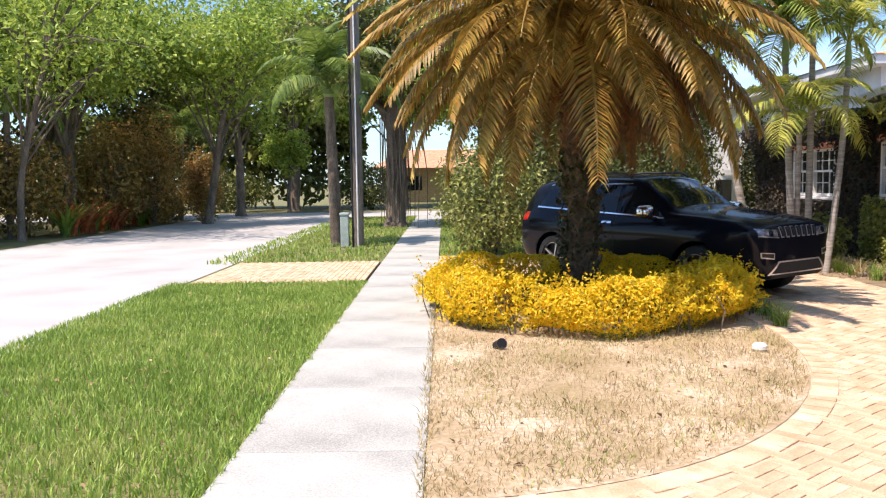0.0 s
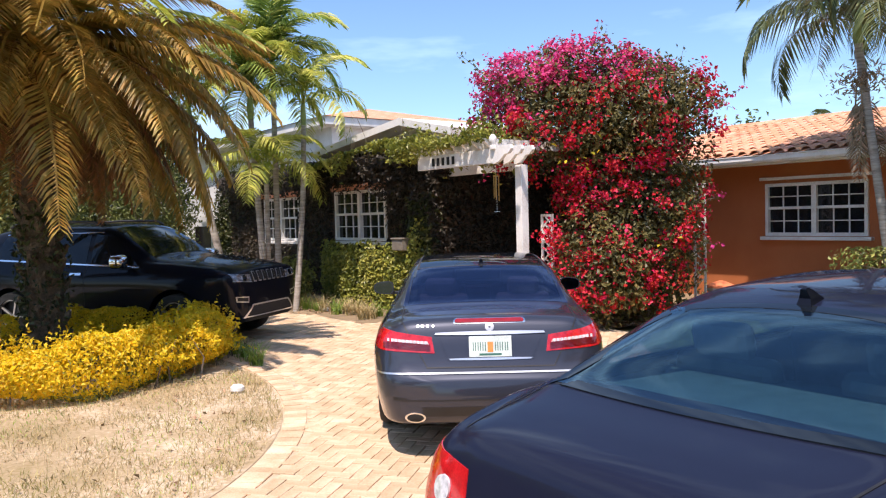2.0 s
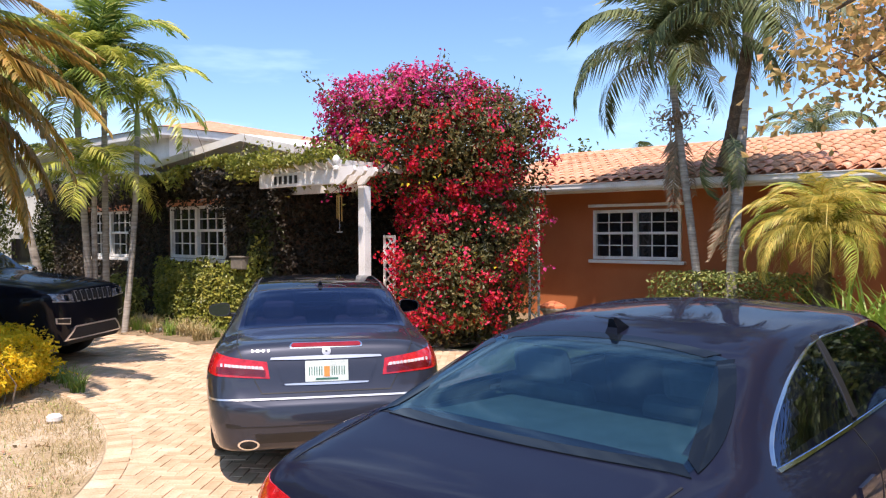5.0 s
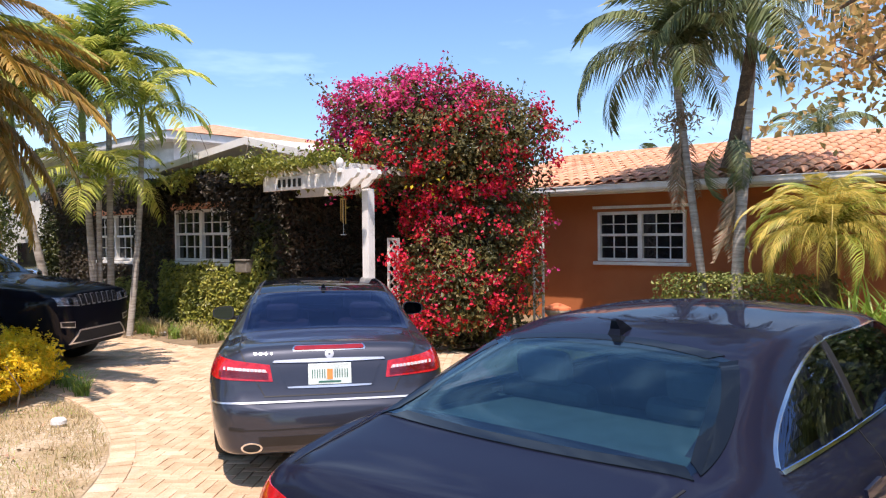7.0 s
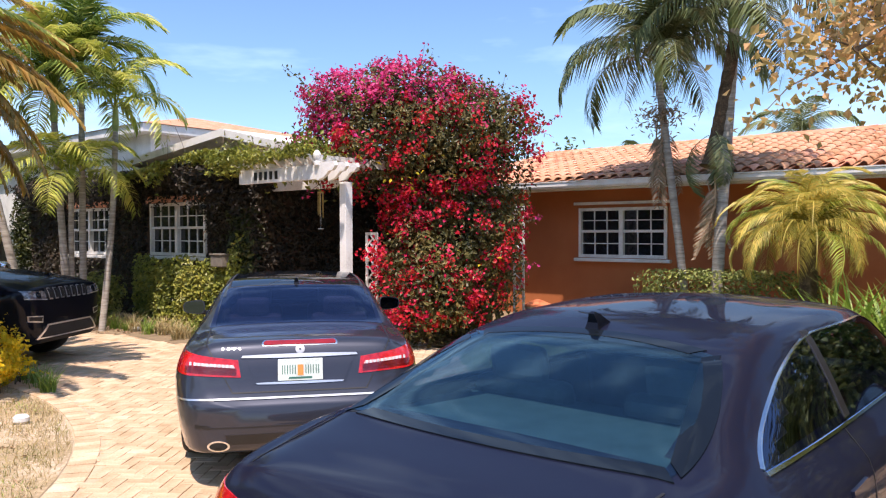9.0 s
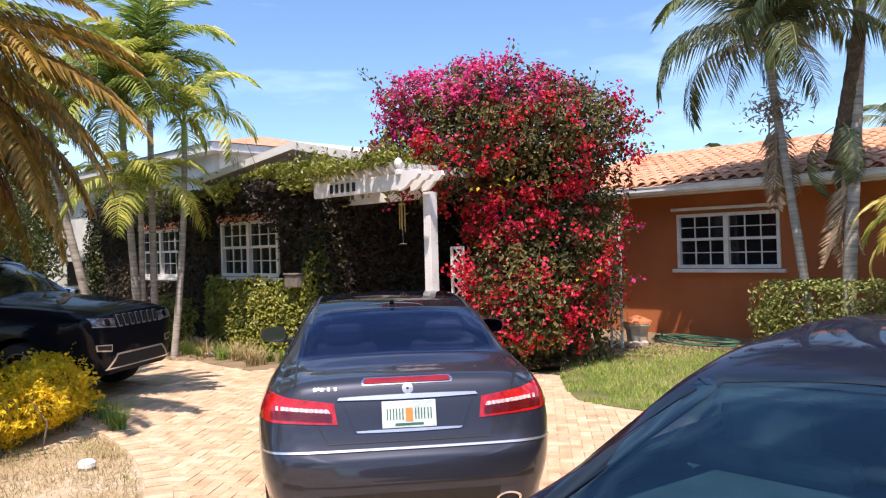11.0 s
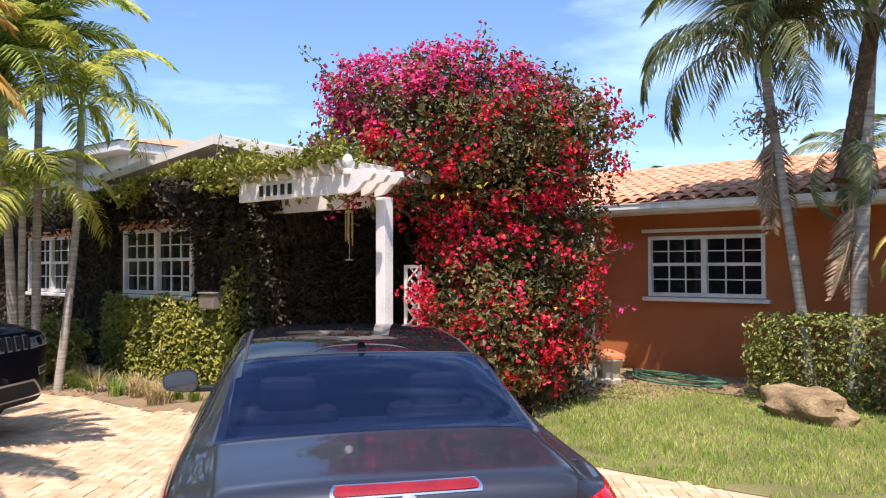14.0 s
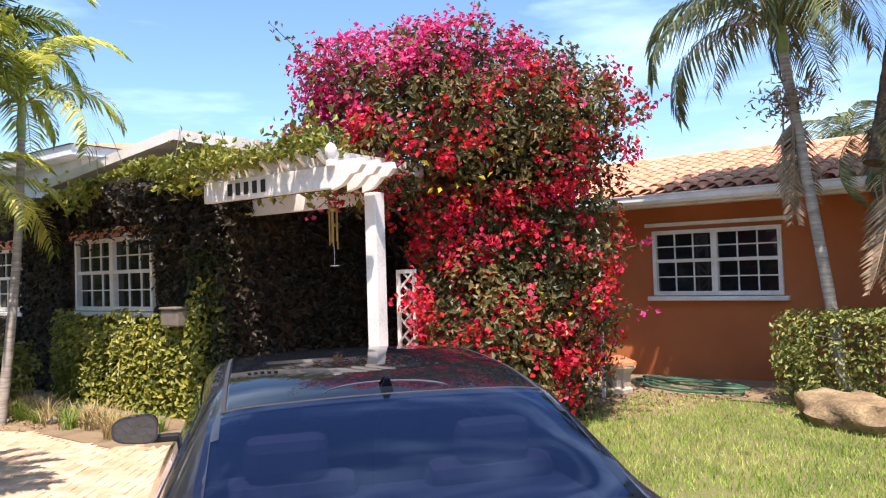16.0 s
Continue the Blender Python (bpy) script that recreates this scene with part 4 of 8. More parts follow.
def mirror_unit(parent, x, y, z, side, material, lx=0.16, h=0.14, w=0.22):
    """Door mirror: rounded housing open to the rear, silvered glass set in it, a stalk to the door."""
    m = new("door_mirror")
    m.parent = parent
    m.location = (x, y * side, z)
    bm = bmesh.new()
    rings = []
    for d, k in ((-0.5, 0.90), (-0.5, 1.0), (-0.2, 1.0), (0.15, 0.93), (0.38, 0.74), (0.5, 0.42)):
        ring = []
        for a in np.linspace(0, 2 * math.pi, 28, endpoint=False):
            c, n = math.cos(a), math.sin(a)
            e = (abs(c) ** 3.4 + abs(n) ** 3.4) ** (-1 / 3.4)
            ring.append(bm.verts.new((d * lx * 0.9, w * 0.5 * k * c * e, h * 0.5 * k * n * e * (1 - 0.16 * c * side))))
        rings.append(ring)
    for a, b in zip(rings, rings[1:]):
        for i in range(28):
            bm.faces.new((a[i], a[(i + 1) % 28], b[(i + 1) % 28], b[i]))
    bm.faces.new(rings[-1])
    bmesh.ops.recalc_face_normals(bm, faces=bm.faces)
    part("housing", bm, material, m, smooth=True)
    bm = bmesh.new()
    out = []
    for a in np.linspace(0, 2 * math.pi, 28, endpoint=False):
        c, n = math.cos(a), math.sin(a)
        e = (abs(c) ** 3.4 + abs(n) ** 3.4) ** (-1 / 3.4)
        out.append(bm.verts.new((-0.44 * lx, w * 0.47 * c * e, h * 0.46 * n * e * (1 - 0.16 * c * side))))
    bm.faces.new(out[::-1])
    part("mirror_glass", bm, M["mirror_silver"], m, "silvered mirror glass")
    part("arm", boxes((-0.03, 0.03, -0.20 * side if side > 0 else 0.02, -0.02 if side > 0 else 0.20, -h * 0.5 - 0.01, -h * 0.5 + 0.025), bevel=0.006), M["black_trim"], m)
    return m


# --- coupe ---
coupe = thing("coupe", "dark grey two-door coupe parked on the brick drive", "car", "parked cars", (3.83, 3.845, 0.03), 52.4)
coupe.scale = (0.985, 0.985, 0.965)
CL = 4.70
cw = [(1.12, 0.33, 0.375), (3.88, 0.33, 0.375)]


def sec(zb, wb, w1, z1, w2, z2, w3, z3, w4, z4, w5, z5, z6, wx=None):
    """Section: sill, side, widest, shoulder, window foot, window head, roof edge, centre."""
    h, d = z6 - z5, (w4 - w5, z5 - z4)
    return [(0.0, zb), (wb * 0.6, zb), (wb, zb + 0.01), (w1, z1), (w2, z2), (w3, z3), (w4, z4), (w4 - 0.45 * d[0], z4 + 0.5 * d[1]), (w5 + 0.06 * d[0], z5 - 0.07 * d[1]),
            (w5 * 0.84, z5 + 0.38 * h), (w5 * 0.56, z5 + 0.74 * h), (w5 * 0.28, z5 + 0.94 * h), (0.0, z6)]


ck = [
    (0.00, sec(0.4, 0.4, 0.44, 0.45, 0.46, 0.5, 0.46, 0.54, 0.4, 0.57, 0.3, 0.58, 0.585)),
    (0.03, sec(0.3, 0.56, 0.62, 0.38, 0.66, 0.5, 0.66, 0.58, 0.6, 0.61, 0.45, 0.62, 0.625)),
    (0.08, sec(0.26, 0.64, 0.7, 0.36, 0.74, 0.5, 0.74, 0.62, 0.66, 0.68, 0.5, 0.72, 0.735)),
    (0.13, sec(0.25, 0.68, 0.74, 0.35, 0.785, 0.52, 0.78, 0.66, 0.72, 0.79, 0.56, 0.86, 0.885)),
    (0.19, sec(0.24, 0.71, 0.77, 0.35, 0.815, 0.53, 0.81, 0.72, 0.76, 0.87, 0.6, 0.975, 0.995)),
    (0.26, sec(0.23, 0.73, 0.79, 0.34, 0.835, 0.54, 0.835, 0.76, 0.785, 0.905, 0.62, 1.005, 1.025)),
    (0.45, sec(0.2, 0.76, 0.83, 0.32, 0.865, 0.55, 0.865, 0.8, 0.8, 0.95, 0.64, 1.02, 1.04)),
    (0.78, sec(0.17, 0.79, 0.86, 0.3, 0.885, 0.56, 0.88, 0.82, 0.8, 0.975, 0.64, 1.045, 1.065)),
    (1.10, sec(0.16, 0.8, 0.87, 0.29, 0.893, 0.58, 0.885, 0.83, 0.8, 0.985, 0.62, 1.19, 1.21)),
    (1.45, sec(0.16, 0.8, 0.875, 0.28, 0.893, 0.58, 0.885, 0.83, 0.8, 0.985, 0.6, 1.315, 1.339)),
    (1.75, sec(0.16, 0.8, 0.875, 0.28, 0.893, 0.58, 0.885, 0.83, 0.795, 0.98, 0.585, 1.36, 1.383)),
    (2.20, sec(0.16, 0.8, 0.875, 0.28, 0.89, 0.58, 0.885, 0.82, 0.795, 0.97, 0.585, 1.375, 1.404)),
    (2.70, sec(0.16, 0.8, 0.875, 0.28, 0.89, 0.58, 0.885, 0.81, 0.795, 0.955, 0.6, 1.338, 1.37)),
    (3.10, sec(0.16, 0.8, 0.875, 0.28, 0.89, 0.58, 0.88, 0.8, 0.79, 0.94, 0.63, 1.165, 1.2)),
    (3.45, sec(0.17, 0.79, 0.87, 0.29, 0.888, 0.57, 0.875, 0.78, 0.78, 0.905, 0.64, 0.985, 1.015)),
    (4.00, sec(0.19, 0.77, 0.85, 0.31, 0.875, 0.55, 0.855, 0.74, 0.74, 0.85, 0.58, 0.91, 0.935)),
    (4.45, sec(0.22, 0.68, 0.76, 0.34, 0.8, 0.52, 0.78, 0.66, 0.66, 0.74, 0.52, 0.79, 0.81)),
    (4.65, sec(0.28, 0.5, 0.58, 0.38, 0.62, 0.5, 0.6, 0.58, 0.5, 0.63, 0.4, 0.66, 0.67)),
    (4.70, sec(0.36, 0.34, 0.4, 0.42, 0.42, 0.48, 0.4, 0.52, 0.34, 0.55, 0.28, 0.565, 0.57)),
]
V, F = car_shell(ck, cw, stations_for(CL, cw))
c_holes = (lambda c: 0.84 < c.x < 1.37 and abs(c.y) < 0.63 - 0.10 * (c.x - 0.8) and c.z > 1.03,
           lambda c: 2.86 < c.x < 3.34 and abs(c.y) < 0.53 and c.z > 0.95,
           lambda c: 1.02 < c.z < 1.24 and 1.42 + 1.5 * (c.z - 1.0) < c.x < 2.95 - 1.35 * (c.z - 1.0) and abs(c.y) > 0.6)
body, ctree = shell_part(V, F, M["paint_grey"], coupe, holes=c_holes)
car_interior(coupe, 1.42, 3.2, 0.74, 0.28, 0.56)
for s in (1, -1):
    part("tail_light", drape(ctree, quad((0.40 * s, 0.775), (0.80 * s, 0.80), (0.81 * s, 0.945), (0.42 * s, 0.89)), "x", -0.5, 16, 8, 0.004, 0.02), M["red_lens"], coupe, "red wraparound tail light", smooth=True)
    part("reverse_lens", drape(ctree, quad((0.44 * s, 0.838), (0.70 * s, 0.860), (0.705 * s, 0.878), (0.45 * s, 0.856)), "x", -0.5, 12, 3, 0.010, 0.01), M["pink_lens"], coupe, "pale lit-look lens band", smooth=True)
    part("lamp_side", drape(ctree, quad((0.16, 0.80), (0.34, 0.815), (0.40, 0.925), (0.19, 0.925)), "Y" if s > 0 else "y", 1.2 * s, 8, 6, 0.004, 0.015), M["red_lens"], coupe, smooth=True)
    part("side_window", drape(ctree, quad((1.30, 0.99), (3.02, 0.965), (2.62, 1.255), (1.75, 1.275)), "Y" if s > 0 else "y", 1.2 * s, 16, 6, 0.004, 0.006), M["dark_tint_glass"], coupe, smooth=True)
    part("exhaust_tip", drape(ctree, (lambda u, v, s=s: (0.545 * s + 0.074 * (0.80 + 0.20 * v) * math.cos(2 * math.pi * u), 0.322 + 0.040 * (0.74 + 0.26 * v) * math.sin(2 * math.pi * u))), "x", -0.5, 28, 2, 0.006, 0.012), M["chrome"], coupe, "oval chrome exhaust tip", smooth=True)
    part("exhaust_pipe", drape(ctree, (lambda u, v, s=s: (0.545 * s + 0.060 * v * math.cos(2 * math.pi * u), 0.322 + 0.030 * v * math.sin(2 * math.pi * u))), "x", -0.5, 28, 2, 0.004, 0.002), M["rubber"], coupe, smooth=True)
    for q in range(11):
        a, z = 0.455 + 0.027 * q, 0.842 + 0.0022 * q
        part("lamp_diode", drape(ctree, quad((a * s, z - 0.004), ((a + 0.014) * s, z - 0.003), ((a + 0.014) * s, z + 0.017), (a * s, z + 0.016)), "x", -0.5, 2, 2, 0.011, 0.008), M["clear_lens"], coupe, smooth=True)
    for q in range(5):
        z = 0.792 + 0.009 * q
        part("lamp_rib", drape(ctree, quad((0.43 * s, z), (0.77 * s, z + 0.026), (0.77 * s, z + 0.029), (0.43 * s, z + 0.003)), "x", -0.5, 10, 1, 0.009, 0.006), M["dark_red"], coupe, smooth=True)
    part("tail_reflector", drape(ctree, quad((0.60 * s, 0.44), (0.70 * s, 0.45), (0.70 * s, 0.475), (0.60 * s, 0.465)), "x", -0.5, 4, 2, 0.003), M["black_trim"], coupe, smooth=True)
    wheel(coupe, 1.12, 0.765 * s, 0.33, 0.24, s)
    wheel(coupe, 3.88, 0.765 * s, 0.33, 0.23, s)
    mirror_unit(coupe, 2.80, 0.985, 1.025, s, M["paint_grey"], 0.15, 0.135, 0.21)
part("rear_window", drape(ctree, quad((0.80, -0.665), (0.80, 0.665), (1.40, 0.60), (1.40, -0.60), 0.0, 0.02), "z", 2.0, 16, 12, 0.004, 0.004), M["dark_tint_glass"], coupe, "tinted rear window", smooth=True)
part("sunroof", drape(ctree, quad((1.412, -0.545), (1.412, 0.545), (2.62, 0.51), (2.62, -0.51), 0.0, 0.02), "z", 2.0, 10, 10, 0.004, 0.004), M["car_glass"], coupe, "panoramic glass roof", smooth=True)
for s in (1, -1):
    part("roof_seam", drape(ctree, quad((1.40, 0.552 * s), (1.40, 0.566 * s), (2.64, 0.530 * s), (2.64, 0.518 * s)), "z", 2.0, 1, 16, 0.005, 0.004), M["trim_fabric"], coupe, smooth=True)
part("window_seam", drape(ctree, quad((1.400, -0.56), (1.400, 0.56), (1.411, 0.56), (1.411, -0.56)), "z", 2.0, 20, 1, 0.0045, 0.003), M["trim_fabric"], coupe, smooth=True)
part("roof_blind_arc", drape(ctree, (lambda u, v: (1.43 + (0.10 + 0.007 * v) * math.sin(math.pi * u), 0.23 * math.cos(math.pi * u))), "z", 2.0, 24, 1, 0.006, 0.003), M["alloy"], coupe, "thin bright arc in the glass roof", smooth=True)
part("windscreen", drape(ctree, quad((2.82, -0.56), (2.82, 0.56), (3.38, 0.62), (3.38, -0.62), 0.0, 0.0), "z", 2.0, 10, 8, 0.004, 0.004), M["dark_tint_glass"], coupe, smooth=True)
part("brake_light", drape(ctree, quad((-0.245, 0.985), (0.245, 0.985), (0.235, 1.008), (-0.235, 1.008), 0.01), "x", -0.5, 14, 3, 0.006, 0.01), M["dim_red"], coupe, "thin red high brake light", smooth=True)
part("brake_light_rim", drape(ctree, quad((-0.257, 0.977), (0.257, 0.977), (0.247, 1.012), (-0.247, 1.012), 0.01), "x", -0.5, 14, 3, 0.003, 0.004), M["chrome"], coupe, smooth=True)
part("boot_trim", drape(ctree, quad((-0.40, 0.903), (0.40, 0.903), (0.39, 0.916), (-0.39, 0.916), 0.0, 0.006), "x", -0.5, 20, 3, 0.010, 0.02), M["satin_chrome"], coupe, "bright chrome strip over the plate", smooth=True)
part("plate_recess", drape(ctree, quad((-0.30, 0.735), (0.30, 0.735), (0.37, 0.897), (-0.37, 0.897)), "x", -0.5, 16, 8, 0.0025, 0.002), M["paint_grey"], coupe, smooth=True)
part("recess_rim", drape(ctree, quad((-0.29, 0.726), (0.29, 0.726), (0.300, 0.735), (-0.300, 0.735), 0.0, 0.004), "x", -0.5, 16, 2, 0.006, 0.004), M["satin_chrome"], coupe, smooth=True)
for s in (1, -1):
    part("recess_rim", drape(ctree, quad((0.300 * s, 0.730), (0.308 * s, 0.726), (0.378 * s, 0.897), (0.370 * s, 0.897)), "x", -0.5, 3, 8, 0.004, 0.004), M["paint_grey"], coupe, smooth=True)
part("boot_seam", drape(ctree, quad((-0.46, 0.672), (0.46, 0.672), (0.46, 0.680), (-0.46, 0.680)), "x", -0.5, 20, 1, 0.0025, 0.002), M["black_trim"], coupe, smooth=True)
part("bumper_trim", drape(ctree, quad((-0.82, 0.632), (0.82, 0.632), (0.82, 0.643), (-0.82, 0.643)), "x", -0.5, 40, 2, 0.007, 0.008), M["satin_chrome"], coupe, "chrome bumper strip", smooth=True)
part("bumper_seam", drape(ctree, quad((-0.66, 0.445), (0.66, 0.445), (0.66, 0.453), (-0.66, 0.453)), "x", -0.5, 30, 1, 0.0025, 0.002), M["black_trim"], coupe, smooth=True)
part("diffuser", drape(ctree, quad((-0.48, 0.33), (0.48, 0.33), (0.50, 0.40), (-0.50, 0.40)), "x", -0.5, 20, 3, 0.003, 0.002), M["black_trim"], coupe, smooth=True)
for s in (1, -1):
    part("boot_gap", drape(ctree, quad((0.452 * s, 0.68), (0.460 * s, 0.68), (0.650 * s, 1.012), (0.640 * s, 1.012)), "x", -0.5, 1, 14, 0.0025, 0.002), M["black_trim"], coupe, smooth=True)
    part("boot_gap", drape(ctree, quad((0.22, 0.632 * s), (0.22, 0.642 * s), (0.80, 0.66 * s), (0.80, 0.65 * s)), "z", 2.0, 1, 14, 0.0025, 0.002), M["black_trim"], coupe, smooth=True)
plate = new("number_plate")
plate.parent = coupe
plate.matrix_basis = pose(0.075, 0, 0.745, 0, 14, 0)
part("plate_blank", boxes((-0.004, 0.004, -0.153, 0.153, 0.0, 0.152), bevel=0.003), M["plate"], plate)
for k, y in enumerate((-0.115, -0.078, -0.045, 0.045, 0.08, 0.115)):
    part("plate_bar", boxes((-0.0065, -0.0042, y - 0.012, y - 0.006, 0.045, 0.108), (-0.0065, -0.0042, y + 0.005, y + 0.011, 0.045, 0.108)), M["plate_ink"], plate)
part("plate_mark", boxes((-0.0062, -0.0042, -0.02, 0.02, 0.035, 0.11), bevel=0.0), M["plate_orange"], plate)
part("plate_legend", boxes((-0.006, -0.0042, -0.08, 0.08, 0.012, 0.026)), M["plate_ink"], plate)
for k in range(4):
    part("model_bar", drape(ctree, quad((0.53 - 0.038 * k, 0.958), (0.517 - 0.038 * k, 0.958), (0.517 - 0.038 * k, 0.974), (0.53 - 0.038 * k, 0.974)), "x", -0.5, 2, 2, 0.002, 0.001), M["alloy"], coupe, smooth=True)
part("badge", drape(ctree, (lambda u, v: (0.032 * (0.25 + 0.75 * v) * math.cos(2 * math.pi * u), 0.952 + 0.030 * (0.25 + 0.75 * v) * math.sin(2 * math.pi * u))), "x", -0.5, 20, 2, 0.004, 0.003), M["alloy"], coupe, "round chrome badge", smooth=True)
bm = bmesh.new()
left, right = [], []
for x, z in ((0.0, -0.01), (0.018, 0.03), (0.008, 0.060), (0.022, 0.066), (0.05, 0.056), (0.09, 0.034), (0.13, 0.014), (0.17, -0.01)):
    w = 0.026 * (1 - max(z, 0) / 0.075) ** 0.8 * (1 - (x / 0.19) ** 3) + 0.002
    left.append(bm.verts.new((x, w, z)))
    right.append(bm.verts.new((x, -w, z)))
bm.faces.new(left), bm.faces.new(right[::-1])
for k in range(8):
    bm.faces.new((left[k], left[(k + 1) % 8], right[(k + 1) % 8], right[k]))
bmesh.ops.recalc_face_normals(bm, faces=bm.faces)
fin_mesh = part("roof_antenna", bm, M["paint_black"], coupe, "small black shark fin")
fin_mesh.location = (1.42, 0, 1.322)

# --- sedan ---
sedan = thing("sedan", "very dark blue sedan parked across the drive close to the footpath", "car", "parked cars", (1.90, 1.30, 0.03), 0.0)
SL = 4.85
sw = [(1.10, 0.335, 0.38), (3.95, 0.335, 0.38)]
sk = [
    (0.00, sec(0.42, 0.42, 0.47, 0.47, 0.5, 0.54, 0.5, 0.6, 0.44, 0.64, 0.32, 0.66, 0.665)),
    (0.03, sec(0.32, 0.58, 0.64, 0.4, 0.68, 0.54, 0.68, 0.66, 0.6, 0.72, 0.46, 0.76, 0.775)),
    (0.08, sec(0.27, 0.66, 0.72, 0.37, 0.755, 0.55, 0.75, 0.74, 0.66, 0.87, 0.5, 0.915, 0.93)),
    (0.14, sec(0.25, 0.71, 0.77, 0.36, 0.8, 0.56, 0.79, 0.8, 0.68, 0.94, 0.52, 0.975, 0.985)),
    (0.30, sec(0.23, 0.75, 0.82, 0.35, 0.855, 0.58, 0.845, 0.84, 0.72, 0.975, 0.55, 1.005, 1.012)),
    (0.60, sec(0.19, 0.79, 0.87, 0.32, 0.9, 0.6, 0.885, 0.87, 0.77, 1.005, 0.62, 1.045, 1.055)),
    (0.95, sec(0.17, 0.81, 0.89, 0.3, 0.92, 0.61, 0.905, 0.88, 0.8, 1.01, 0.615, 1.172, 1.207)),
    (1.35, sec(0.17, 0.82, 0.9, 0.3, 0.925, 0.62, 0.91, 0.88, 0.81, 1.01, 0.6, 1.303, 1.343)),
    (1.70, sec(0.17, 0.82, 0.9, 0.3, 0.925, 0.62, 0.91, 0.875, 0.815, 1.005, 0.6, 1.35, 1.39)),
    (2.30, sec(0.17, 0.82, 0.9, 0.3, 0.925, 0.62, 0.91, 0.87, 0.815, 0.995, 0.605, 1.367, 1.412)),
    (2.80, sec(0.17, 0.82, 0.9, 0.3, 0.925, 0.62, 0.91, 0.86, 0.815, 0.985, 0.61, 1.34, 1.385)),
    (3.25, sec(0.17, 0.82, 0.9, 0.3, 0.92, 0.61, 0.905, 0.85, 0.81, 0.97, 0.64, 1.175, 1.22)),
    (3.65, sec(0.18, 0.81, 0.89, 0.31, 0.915, 0.6, 0.9, 0.83, 0.8, 0.94, 0.66, 1.015, 1.045)),
    (4.20, sec(0.2, 0.79, 0.87, 0.32, 0.895, 0.58, 0.875, 0.78, 0.75, 0.88, 0.6, 0.93, 0.95)),
    (4.60, sec(0.23, 0.69, 0.77, 0.35, 0.81, 0.54, 0.79, 0.68, 0.66, 0.76, 0.52, 0.8, 0.815)),
    (4.80, sec(0.3, 0.5, 0.58, 0.4, 0.62, 0.52, 0.6, 0.6, 0.5, 0.64, 0.4, 0.66, 0.67)),
    (4.85, sec(0.38, 0.34, 0.4, 0.44, 0.42, 0.5, 0.4, 0.54, 0.34, 0.565, 0.28, 0.575, 0.58)),
]
V, F = car_shell(sk, sw, stations_for(SL, sw))
s_holes = (lambda c: 0.66 < c.x < 1.24 and abs(c.y) < 0.60 - 0.11 * (c.x - 0.63) and c.z > 1.04,
           lambda c: 2.97 < c.x < 3.52 and abs(c.y) < 0.55 and c.z > 1.0,
           lambda c: 1.05 < c.z < 1.30 and 1.06 + 2.6 * (c.z - 1.03) < c.x < 3.2 - 1.3 * (c.z - 1.0) and abs(c.y) > 0.6)
body, stree = shell_part(V, F, M["paint_blue"], sedan, holes=s_holes)
car_interior(sedan, 1.40, 3.35, 0.76, 0.28, 0.58)
def rear_pane(grow, soft=0.30):
    """Rounded trapezoid of the rear window, grown by some metres, for (u, v) over the pane."""
    def f(u, v):
        a, b = 2 * u - 1, 2 * v - 1
        p, q = a * math.sqrt(1 - soft * b * b / 2), b * math.sqrt(1 - soft * a * a / 2)
        x = 0.945 + (0.33 + grow) * q + 0.03 * (1 - p * p) * q
        return x, (0.625 + grow - 0.07 * q) * p
    return f


def pane_border(u, v):
    """The ring between the clear pane and its outer edge."""
    k = (u * 4) % 1.0
    side = min(3, int(u * 4 - 1e-9))
    c = ((k, 0.0), (1.0, k), (1 - k, 1.0), (0.0, 1 - k))[side]
    inner, outer = rear_pane(-0.035)(*c), rear_pane(0.018)(*c)
    return tuple(inner[n] + (outer[n] - inner[n]) * v for n in (0, 1))


part("rear_window", drape(stree, rear_pane(0.0), "z", 2.0, 20, 16, 0.004, 0.004), M["tint_glass"], sedan, "tinted rear window", smooth=True)
part("pane_border", drape(stree, pane_border, "z", 2.0, 80, 2, 0.0055, 0.003), M["car_glass"], sedan, "black border round the rear window", smooth=True)
part("window_seal", drape(stree, quad((0.618, -0.63), (0.618, 0.63), (0.628, 0.628), (0.628, -0.628), 0.0, 0.0), "z", 2.0, 18, 3, 0.0025, 0.002), M["black_trim"], sedan, smooth=True)
part("windscreen", drape(stree, quad((2.92, -0.58), (2.92, 0.58), (3.58, 0.64), (3.58, -0.64)), "z", 2.0, 10, 8, 0.004, 0.004), M["tint_glass"], sedan, smooth=True)
